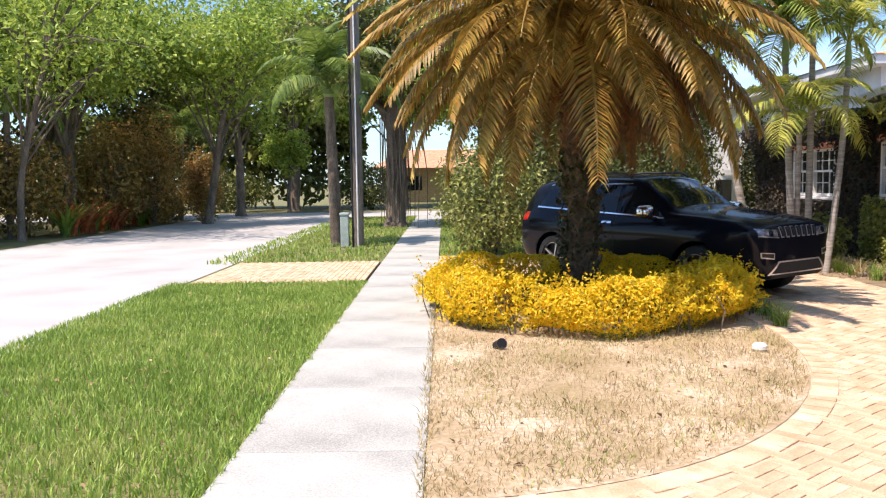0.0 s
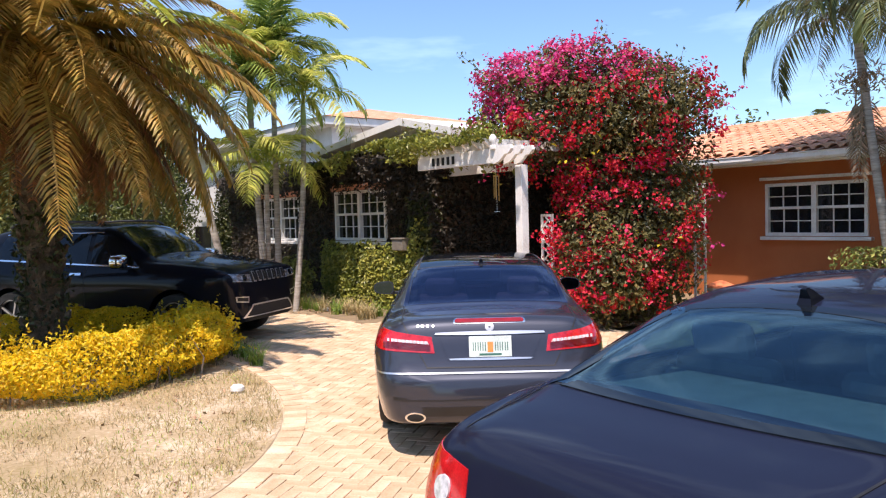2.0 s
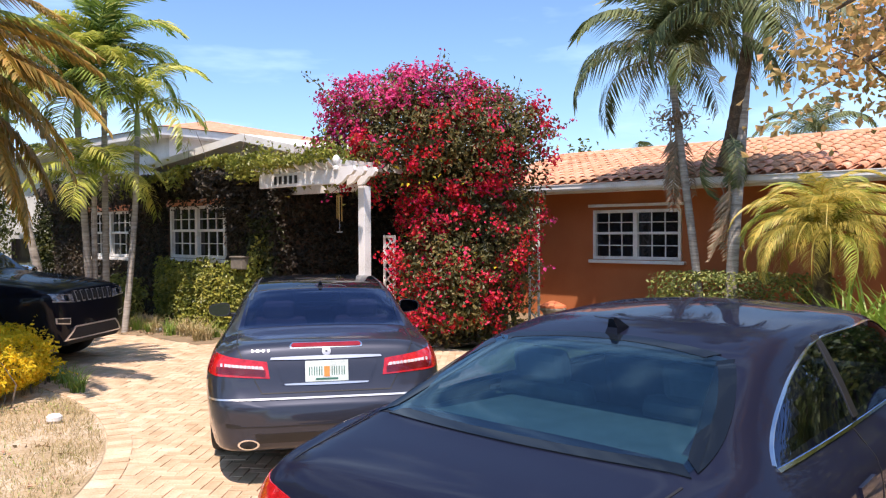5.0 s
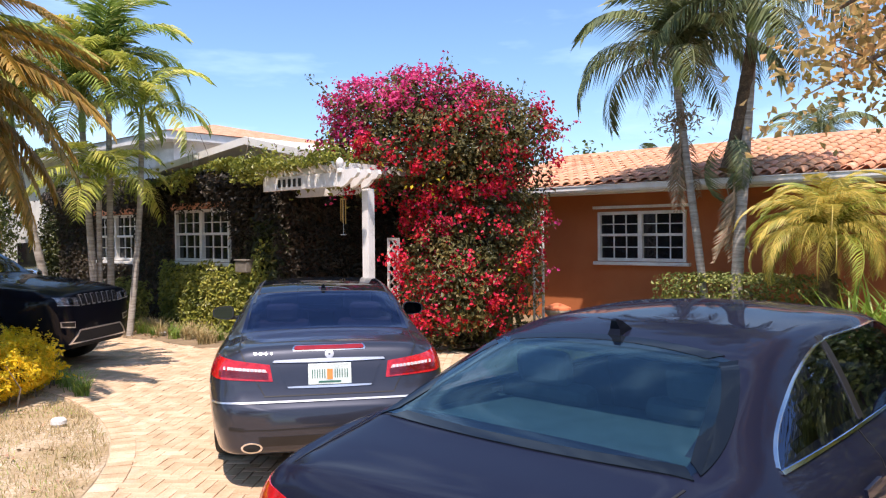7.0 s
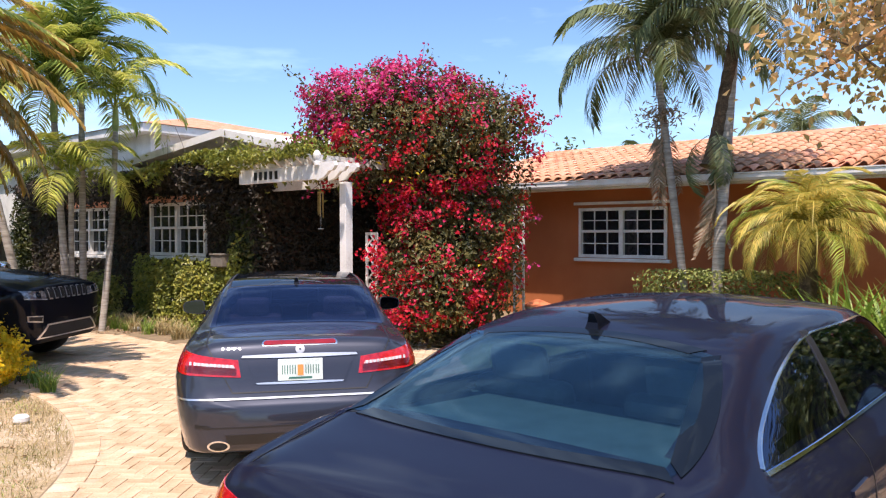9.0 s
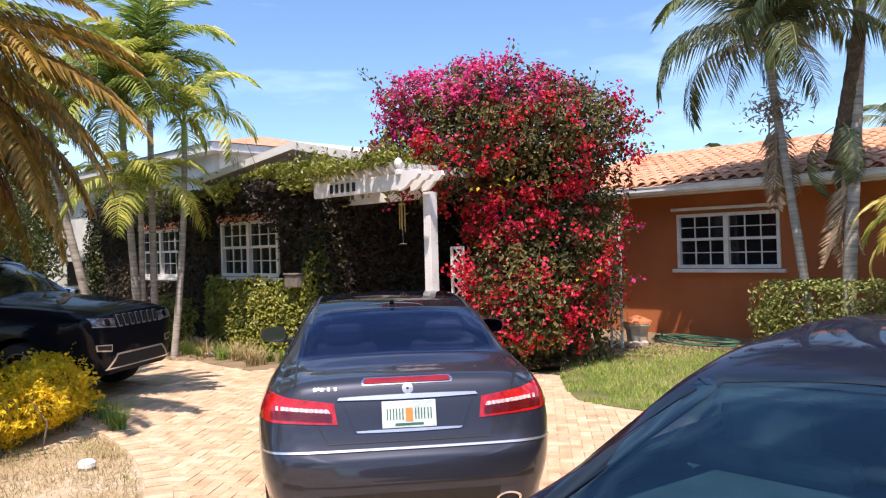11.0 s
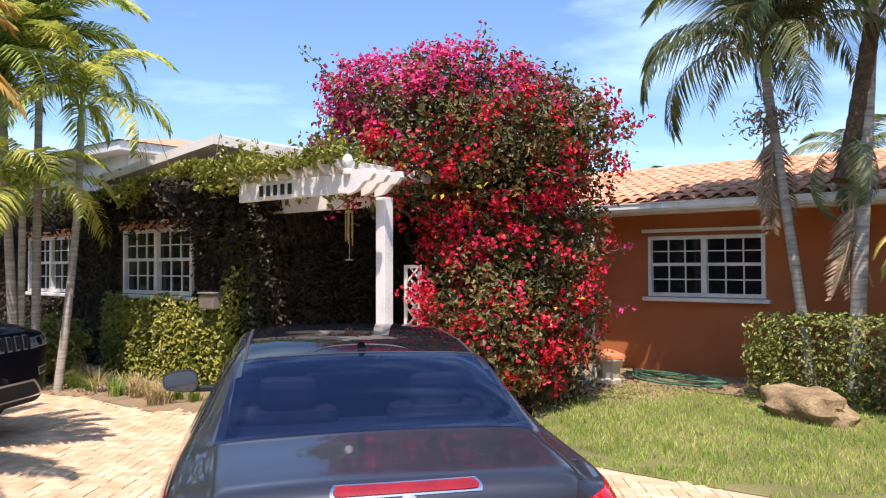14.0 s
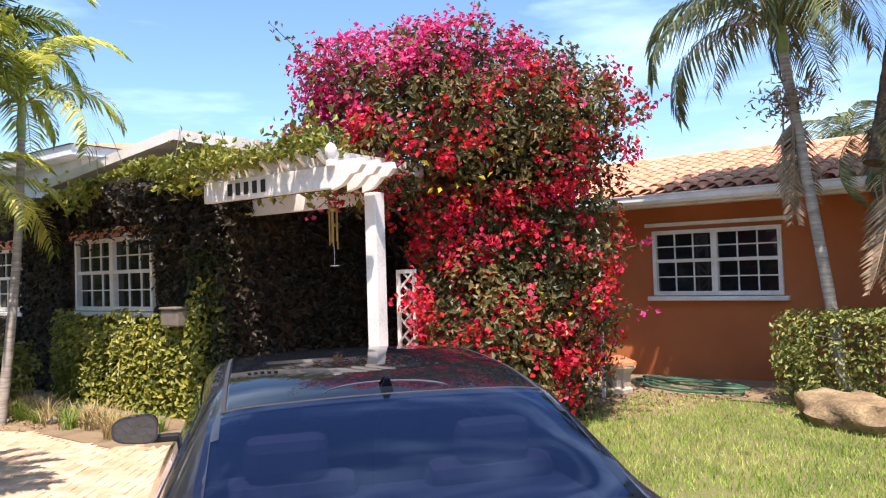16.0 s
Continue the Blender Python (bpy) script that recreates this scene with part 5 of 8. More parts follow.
for s in (1, -1):
    w = "Y" if s > 0 else "y"
    def head(x):
        rear = min(1.0, max(0.0, (x - 0.94) / 1.10))
        front = min(1.0, max(0.0, (3.34 - x) / 0.62))
        return 1.025 + 0.285 * math.sin(rear * math.pi / 2) ** 0.85 * math.sin(front * math.pi / 2) ** 0.9

    def glass(u, v, x0=0.945, x1=3.31):
        x = x0 + (x1 - x0) * (u ** 1.5 * (1 - u) + u * u)
        return x, 1.02 + (head(x) - 1.02) * v

    def rim(u, v):
        x = 0.935 + 2.39 * (u ** 1.5 * (1 - u) + u * u)
        return x, head(x) + 0.004 * v + 0.001
    part("side_window", drape(stree, glass, w, 1.3 * s, 34, 8, 0.004, 0.006), M["dark_tint_glass"], sedan, "dark tinted side glass", smooth=True)
    part("window_trim", drape(stree, rim, w, 1.3 * s, 44, 1, 0.008, 0.006), M["chrome"], sedan, "slim chrome window arc", smooth=True)
    part("window_trim", drape(stree, quad((0.935, 1.012), (3.34, 0.998), (3.34, 1.008), (0.935, 1.022)), w, 1.3 * s, 20, 1, 0.008, 0.006), M["chrome"], sedan, "chrome window line", smooth=True)
    part("door_pillar", drape(stree, quad((1.78, 1.03), (1.85, 1.03), (1.93, 1.325), (1.87, 1.325)), w, 1.3 * s, 2, 8, 0.007, 0.004), M["black_trim"], sedan, smooth=True)
    part("door_gap", drape(stree, quad((1.72, 0.30), (1.728, 0.30), (1.728, 1.01), (1.72, 1.01)), w, 1.3 * s, 1, 14, 0.0025, 0.002), M["black_trim"], sedan, smooth=True)
    part("tail_light", drape(stree, quad((0.46 * s, 0.70), (0.745 * s, 0.70), (0.71 * s, 0.90), (0.48 * s, 0.865)), "x", -0.5, 12, 8, 0.004, 0.02), M["red_lens"], sedan, "red rear light cluster", smooth=True)
    part("lamp_side", drape(stree, quad((0.11, 0.70), (0.30, 0.71), (0.36, 0.88), (0.15, 0.90)), w, 1.3 * s, 8, 6, 0.004, 0.015), M["red_lens"], sedan, smooth=True)
    part("reverse_lens", drape(stree, (lambda u, v, s=s: (0.60 * s + 0.045 * v * math.cos(2 * math.pi * u), 0.775 + 0.045 * v * math.sin(2 * math.pi * u))), "x", -0.5, 16, 3, 0.012, 0.01), M["clear_lens"], sedan, "round clear reversing lens", smooth=True)
    part("boot_gap", drape(stree, quad((0.16, 0.60 * s), (0.16, 0.608 * s), (0.56, 0.655 * s), (0.56, 0.647 * s)), "z", 2.0, 1, 12, 0.0025, 0.002), M["black_trim"], sedan, smooth=True)
    part("fuel_flap" if s < 0 else "door_handle", drape(stree, quad((1.40, 0.84), (1.60, 0.84), (1.60, 0.875), (1.40, 0.875)), w, 1.3 * s, 4, 2, 0.012, 0.01), M["paint_blue"], sedan, smooth=True)
    wheel(sedan, 1.10, 0.79 * s, 0.335, 0.24, s)
    wheel(sedan, 3.95, 0.79 * s, 0.335, 0.24, s)
    mirror_unit(sedan, 3.0, 1.02, 1.03, s, M["paint_blue"])
fin2 = new("roof_antenna", fin_mesh.data)
fin2.parent = sedan
fin2.location = (1.31, 0.0, 1.330)
fin2.scale = (1.2, 1.2, 1.2)

# --- SUV ---
suv = thing("suv", "black sport utility vehicle with chrome grille parked by the palm island", "car", "parked cars", (5.06, 10.16, 0.03), -55.9)
UL = 4.85
uw = [(-0.94, 0.375, 0.44), (-3.86, 0.375, 0.44)]
uk = [
    (-4.85, sec(0.5, 0.45, 0.55, 0.56, 0.6, 0.62, 0.58, 0.7, 0.5, 0.76, 0.4, 0.78, 0.79)),
    (-4.80, sec(0.4, 0.66, 0.76, 0.5, 0.82, 0.66, 0.8, 0.84, 0.74, 1, 0.62, 1.1, 1.12)),
    (-4.70, sec(0.34, 0.76, 0.86, 0.46, 0.9, 0.7, 0.89, 0.95, 0.82, 1.13, 0.66, 1.38, 1.43)),
    (-4.45, sec(0.3, 0.82, 0.92, 0.44, 0.955, 0.72, 0.945, 0.98, 0.86, 1.17, 0.655, 1.6, 1.665)),
    (-4.05, sec(0.28, 0.84, 0.945, 0.42, 0.97, 0.74, 0.955, 0.99, 0.87, 1.18, 0.66, 1.655, 1.715)),
    (-3.00, sec(0.28, 0.84, 0.945, 0.42, 0.965, 0.74, 0.955, 0.98, 0.87, 1.16, 0.67, 1.685, 1.745)),
    (-2.30, sec(0.28, 0.84, 0.945, 0.42, 0.965, 0.74, 0.955, 0.97, 0.87, 1.14, 0.67, 1.665, 1.725)),
    (-1.85, sec(0.28, 0.84, 0.945, 0.42, 0.965, 0.74, 0.955, 0.971, 0.865, 1.13, 0.69, 1.47, 1.525)),
    (-1.40, sec(0.28, 0.84, 0.945, 0.42, 0.965, 0.74, 0.95, 0.981, 0.86, 1.142, 0.71, 1.225, 1.265)),
    (-0.95, sec(0.28, 0.84, 0.945, 0.42, 0.965, 0.74, 0.945, 0.977, 0.84, 1.119, 0.68, 1.18, 1.21)),
    (-0.45, sec(0.3, 0.8, 0.91, 0.44, 0.94, 0.72, 0.94, 0.96, 0.84, 1.082, 0.64, 1.125, 1.15)),
    (-0.20, sec(0.31, 0.74, 0.84, 0.45, 0.87, 0.7, 0.9, 0.96, 0.82, 1.03, 0.6, 1.08, 1.1)),
    (-0.08, sec(0.33, 0.66, 0.75, 0.46, 0.78, 0.66, 0.8, 0.93, 0.74, 1, 0.54, 1.04, 1.055)),
    (-0.03, sec(0.36, 0.58, 0.66, 0.46, 0.68, 0.6, 0.7, 0.86, 0.62, 0.92, 0.44, 0.93, 0.94)),
    (0.00, sec(0.42, 0.44, 0.52, 0.48, 0.54, 0.56, 0.5, 0.644, 0.42, 0.7, 0.34, 0.72, 0.725)),
]
st = [-x for x in stations_for(UL, [(0.94, 0, 0.44), (3.86, 0, 0.44)])][::-1]
V, F = car_shell(uk, uw, st)
body, utree = shell_part(V, F, M["paint_black"], suv)
for s in (1, -1):
    w = "Y" if s > 0 else "y"
    part("front_side_window", drape(utree, quad((-2.42, 1.165), (-1.58, 1.125), (-2.08, 1.53), (-2.42, 1.585)), w, 1.4 * s, 10, 6, 0.004, 0.006), M["car_glass"], suv, smooth=True)
    part("rear_side_window", drape(utree, quad((-3.45, 1.19), (-2.50, 1.168), (-2.50, 1.59), (-3.45, 1.60)), w, 1.4 * s, 10, 6, 0.004, 0.006), M["car_glass"], suv, smooth=True)
    part("cargo_window", drape(utree, quad((-4.30, 1.24), (-3.55, 1.20), (-3.55, 1.60), (-4.12, 1.57)), w, 1.4 * s, 10, 6, 0.004, 0.006), M["car_glass"], suv, smooth=True)
    part("window_trim", drape(utree, quad((-4.34, 1.215), (-1.55, 1.10), (-1.55, 1.12), (-4.34, 1.238)), w, 1.4 * s, 20, 1, 0.006, 0.006), M["chrome"], suv, "chrome window line", smooth=True)
    part("window_trim", drape(utree, quad((-4.14, 1.585), (-2.3, 1.60), (-2.3, 1.615), (-4.14, 1.60)), w, 1.4 * s, 20, 1, 0.006, 0.006), M["chrome"], suv, smooth=True)
    part("door_gap", drape(utree, quad((-2.47, 0.48), (-2.462, 0.48), (-2.462, 1.15), (-2.47, 1.15)), w, 1.4 * s, 1, 10, 0.0025, 0.002), M["rubber"], suv, smooth=True)
    for x in (-2.72, -3.62):
        part("door_handle", drape(utree, quad((x, 1.0), (x + 0.2, 1.0), (x + 0.2, 1.03), (x, 1.03)), w, 1.4 * s, 4, 2, 0.02, 0.02), M["chrome"], suv, "chrome door handle", smooth=True)
    part("sill_trim", drape(utree, quad((-3.35, 0.50), (-1.45, 0.50), (-1.45, 0.525), (-3.35, 0.525)), w, 1.4 * s, 14, 1, 0.006, 0.006), M["chrome"], suv, smooth=True)
    part("head_light", drape(utree, quad((0.455 * s, 0.885), (0.80 * s, 0.915), (0.82 * s, 1.01), (0.455 * s, 0.985)), "X", 0.5, 12, 6, 0.004, 0.02), M["smoked_lens"], suv, "clear headlight with dark projector", smooth=True)
    part("lamp_trim", drape(utree, quad((0.445 * s, 0.874), (0.80 * s, 0.905), (0.80 * s, 0.917), (0.445 * s, 0.887)), "X", 0.5, 12, 2, 0.008, 0.01), M["satin_chrome"], suv, "bright line under the headlight", smooth=True)
    part("projector", drape(utree, (lambda u, v, s=s: (0.60 * s + 0.04 * v * math.cos(2 * math.pi * u), 0.945 + 0.04 * v * math.sin(2 * math.pi * u))), "X", 0.5, 16, 3, 0.012, 0.006), M["car_glass"], suv, smooth=True)
    part("fog_light_rim", drape(utree, quad((0.56 * s, 0.60), (0.76 * s, 0.625), (0.77 * s, 0.70), (0.55 * s, 0.685)), "X", 0.5, 8, 5, 0.005, 0.01), M["satin_chrome"], suv, smooth=True)
    part("fog_light", drape(utree, quad((0.575 * s, 0.618), (0.745 * s, 0.640), (0.752 * s, 0.688), (0.567 * s, 0.672)), "X", 0.5, 8, 5, 0.009, 0.006), M["black_trim"], suv, smooth=True)
    part("tail_light", drape(utree, quad((-4.78, 0.98), (-4.52, 1.0), (-4.50, 1.14), (-4.74, 1.13)), w, 1.4 * s, 8, 6, 0.005, 0.015), M["red_lens"], suv, "red tail light", smooth=True)
    strip_along([(-4.1, 0.66 * s, 1.70), (-4.0, 0.665 * s, 1.745), (-3.2, 0.675 * s, 1.775), (-2.5, 0.675 * s, 1.765), (-2.35, 0.675 * s, 1.70)], 0.02, M["black_trim"], suv, "roof_rail")
    wheel(suv, -0.94, 0.83 * s, 0.375, 0.26, s, 5)
    wheel(suv, -3.86, 0.83 * s, 0.375, 0.26, s, 5)
    mirror_unit(suv, -1.72, 1.06, 1.20, s, M["chrome"], 0.18, 0.2, 0.24)
part("windscreen", drape(utree, quad((-2.18, -0.60), (-2.18, 0.60), (-1.48, 0.66), (-1.48, -0.66)), "z", 2.4, 10, 8, 0.004, 0.004), M["car_glass"], suv, smooth=True)
part("grille_frame", drape(utree, quad((-0.42, 0.88), (0.42, 0.88), (0.46, 1.02), (-0.46, 1.02)), "X", 0.5, 18, 4, 0.004, 0.006), M["black_trim"], suv, smooth=True)
for k in range(7):
    y = -0.36 + 0.12 * k
    part("grille_slot", drape(utree, quad((y - 0.030, 0.875), (y + 0.030, 0.875), (y * 1.06 + 0.030, 1.02), (y * 1.06 - 0.030, 1.02)), "X", 0.5, 3, 5, 0.010, 0.008), M["satin_chrome"], suv, "chrome grille slot", smooth=True)
    part("slot_mesh", drape(utree, quad((y - 0.024, 0.894), (y + 0.024, 0.894), (y * 1.06 + 0.024, 1.012), (y * 1.06 - 0.024, 1.012)), "X", 0.5, 3, 5, 0.013, 0.004), M["black_trim"], suv, smooth=True)
part("lower_intake", drape(utree, quad((-0.58, 0.335), (0.58, 0.335), (0.56, 0.552), (-0.56, 0.552)), "X", 0.5, 22, 8, 0.005, 0.004), M["rubber"], suv, smooth=True)
part("skid_trim", drape(utree, quad((-0.46, 0.553), (0.46, 0.553), (0.46, 0.572), (-0.46, 0.572)), "X", 0.5, 24, 2, 0.010, 0.01), M["satin_chrome"], suv, "bright lower bumper trim", smooth=True)
part("skid_trim", drape(utree, quad((-0.62, 0.398), (0.62, 0.398), (0.62, 0.414), (-0.62, 0.414)), "X", 0.5, 24, 2, 0.010, 0.01), M["satin_chrome"], suv, smooth=True)
for s in (1, -1):
    part("skid_trim", drape(utree, quad((0.455 * s, 0.553), (0.47 * s, 0.573), (0.655 * s, 0.398), (0.625 * s, 0.392)), "X", 0.5, 2, 10, 0.010, 0.01), M["satin_chrome"], suv, smooth=True)


# ---- plants ----
def palm_trunk(parent, pts, r0, r1, material, rings=0.0, sides=12, name="trunk"):
    C = catmull(pts, 40)
    bm = bmesh.new()
    rad = [r0 + (r1 - r0) * k / 39 + (rings * (0.5 + 0.5 * math.sin(k * 2.1)) if rings else 0) for k in range(40)]
    rad[0] *= 1.25
    tube(bm, C, rad, sides)
    return part(name, bm, material, parent, smooth=True)


def island_palm():
    rng = np.random.default_rng(11)
    p = thing("date_palm", "feather palm with drooping golden fronds on the dry island", "palm", "", (2.12, 10.15, 0.0))
    palm_trunk(p, [(0, 0, -0.05), (0.02, 0.02, 1.0), (-0.03, 0, 2.2), (-0.06, 0.02, 4.0)], 0.19, 0.18, M["palm_boots"], 0.03, 14)
    boots = []
    for k in range(70):
        z = 0.3 + 3.5 * k / 70
        a = k * 2.4
        bm = bmesh.new()
        c, s = math.cos(a), math.sin(a)
        tube(bm, [(c * 0.17, s * 0.17, z), (c * 0.25, s * 0.25, z + 0.10), (c * 0.29, s * 0.29, z + 0.17)], [0.055, 0.045, 0.02], 5)
        part("leaf_base", bm, M["palm_boots"], p)
    iv = np.random.default_rng(5)
    a = iv.uniform(0, 6.28, 1500)
    z = iv.uniform(0.1, 2.2, 1500)
    r = iv.uniform(0.22, 0.33, 1500)
    keep = np.sin(a * 1.0 + 3.6) + iv.normal(size=1500) * 0.4 > 0.1
    pts = np.stack([np.cos(a) * r, np.sin(a) * r, z], 1)[keep]
    leaf_object("ivy_cover", pts, 0.08, M["ivy"], p, "ivy climbing the trunk", rng=iv)
    gold = [frond_mesh("frond", 3.0, 0.95, 84, 0.56, 0.030, M["frond_gold"], s, hang=1.05, rise=0.30, vee=0.22, rachis=0.03) for s in (1, 2, 3)]
    lime = [frond_mesh("frond", 3.0, 0.9, 90, 0.48, 0.034, M["frond_gold" if s == 4 else "frond_lime"], s, hang=0.75, rise=0.35, vee=0.25, rachis=0.03) for s in (4, 5)]
    brown = [frond_mesh("dead_frond", 2.3, 0.8, 60, 0.36, 0.020, M["frond_brown"], s, hang=0.6, rise=0.2, vee=0.1, rachis=0.024) for s in (6, 7)]
    crown_fronds(p, (-0.06, 0.02, 3.95), gold, 84, -32, 20, rng, (0.88, 1.06), name="frond", rad=0.14)
    crown_fronds(p, (-0.06, 0.02, 4.05), lime, 34, 8, 68, rng, (0.92, 1.1), name="frond", rad=0.10)
    crown_fronds(p, (-0.06, 0.02, 3.85), brown, 84, -50, 0, rng, (0.55, 0.88), name="dead_frond", rad=0.15)
    crown_fronds(p, (-0.06, 0.02, 3.8), brown, 28, -52, -22, rng, (0.7, 1.0), -55.0, 65.0, name="dead_frond", rad=0.15)
    return p


island_palm()


def leafy_ring():
    """The clipped golden ring hedge of the island."""
    rng = np.random.default_rng(3)
    h = thing("golden_hedge", "bright yellow duranta hedge ringing the palm", "hedge", "", (2.1, 9.9, 0.0))
    n = 62000
    a = rng.uniform(0, 2 * math.pi, n)
    wob = 1 + 0.05 * np.sin(3 * a + 1) + 0.04 * np.sin(7 * a)
    t = rng.uniform(0, 2 * math.pi, n)
    q = rng.uniform(0.86, 1.05, n)
    ht = 0.25 * (1 + 0.18 * np.sin(5 * a + 2) + 0.14 * np.sin(11 * a) + 0.08 * np.sin(23 * a))
    rr = (1.79 * wob + 0.33 * q * np.cos(t)) * (1 - 0.22 * np.exp(-((a - 1.12) / 0.5) ** 2))
    z = 0.32 + ht * q * np.sin(t) * 1.1
    gap = (np.abs((a - 4.15)) < 0.10) & (rng.uniform(size=n) < 0.75)
    P = np.stack([np.cos(a) * rr, np.sin(a) * rr, np.maximum(z, 0.04)], 1)[~gap]
    nor = np.stack([np.cos(a) * np.cos(t), np.sin(a) * np.cos(t), np.sin(t)], 1)[~gap]
    top = rng.uniform(size=len(P)) < np.clip((P[:, 2] - 0.04) / 0.12, 0.35, 0.99)
    leaf_object("golden_leaves", P[top], 0.046, M["duranta"], h, "golden yellow leaves", normals=nor[top], rng=rng, spread=0.7)
    leaf_object("inner_leaves", P[~top], 0.048, M["hedge"], h, "green inner leaves", normals=nor[~top], rng=rng, spread=0.7)
    bm = bmesh.new()
    for k in range(110):
        b = rng.uniform(0, 6.28)
        r = 1.92 + rng.uniform(-0.2, 0.2)
        c, s = math.cos(b) * r, math.sin(b) * r
        tube(bm, [(c, s, 0), (c + rng.normal() * 0.05, s + rng.normal() * 0.05, 0.25), (c + rng.normal() * 0.12, s + rng.normal() * 0.12, 0.5)], [0.012, 0.008, 0.004], 4)
    tagged(part("stem_growth", bm, M["bark"], h), kind="stuff")
    sp = []
    for k in range(520):
        b = rng.uniform(2.6, 6.6) if k < 400 else rng.uniform(1.9, 6.9)
        t = rng.uniform(-0.5, 2.4)
        r, z0 = 1.79 + 0.31 * math.cos(t) * (-1 if k % 3 == 0 else 1), 0.30 + 0.24 * math.sin(t)
        d = unit(np.array([math.cos(b) * math.cos(t), math.sin(b) * math.cos(t), 0.55 + math.sin(t)]) + rng.normal(size=3) * 0.35)
        reach = rng.uniform(0.08, 0.20) * (1.7 if k % 11 == 0 else 1.0)
        for j in range(12):
            sp.append(np.array([math.cos(b) * r, math.sin(b) * r, z0]) + d * reach * j / 11 + rng.normal(size=3) * 0.017)
    leaf_object("shoot_growth", np.array(sp), 0.05, M["duranta"], h, rng=rng)
    g = np.random.default_rng(8)
    a = g.uniform(0, 6.28, 2600)
    r = 1.3 * np.sqrt(g.uniform(0, 1, 2600))
    pts = np.stack([np.cos(a) * r, np.sin(a) * r, g.uniform(0.03, 0.30, 2600)], 1)
    leaf_object("ground_cover", pts, 0.075, M["ivy"], h, "dark green ground cover", rng=g)


leafy_ring()


def ellipsoid_points(n, c, radii, yaw, rng, lo=0.72, hi=1.04, rough=0.13, freq=1.6):
    d = unit(rng.normal(size=(n, 3)))
    k = rng.uniform(lo, hi, n)
    k *= 1 + rough * np.array([noise.noise(Vector(x) * freq + Vector(c)) for x in d]) * 1.6
    p = d * np.asarray(radii) * k[:, None]
    ca, sa = math.cos(yaw), math.sin(yaw)
    w = np.stack([p[:, 0] * ca - p[:, 1] * sa, p[:, 0] * sa + p[:, 1] * ca, p[:, 2]], 1) + np.asarray(c)
    dn = np.stack([d[:, 0] * ca - d[:, 1] * sa, d[:, 0] * sa + d[:, 1] * ca, d[:, 2]], 1)
    return w, dn


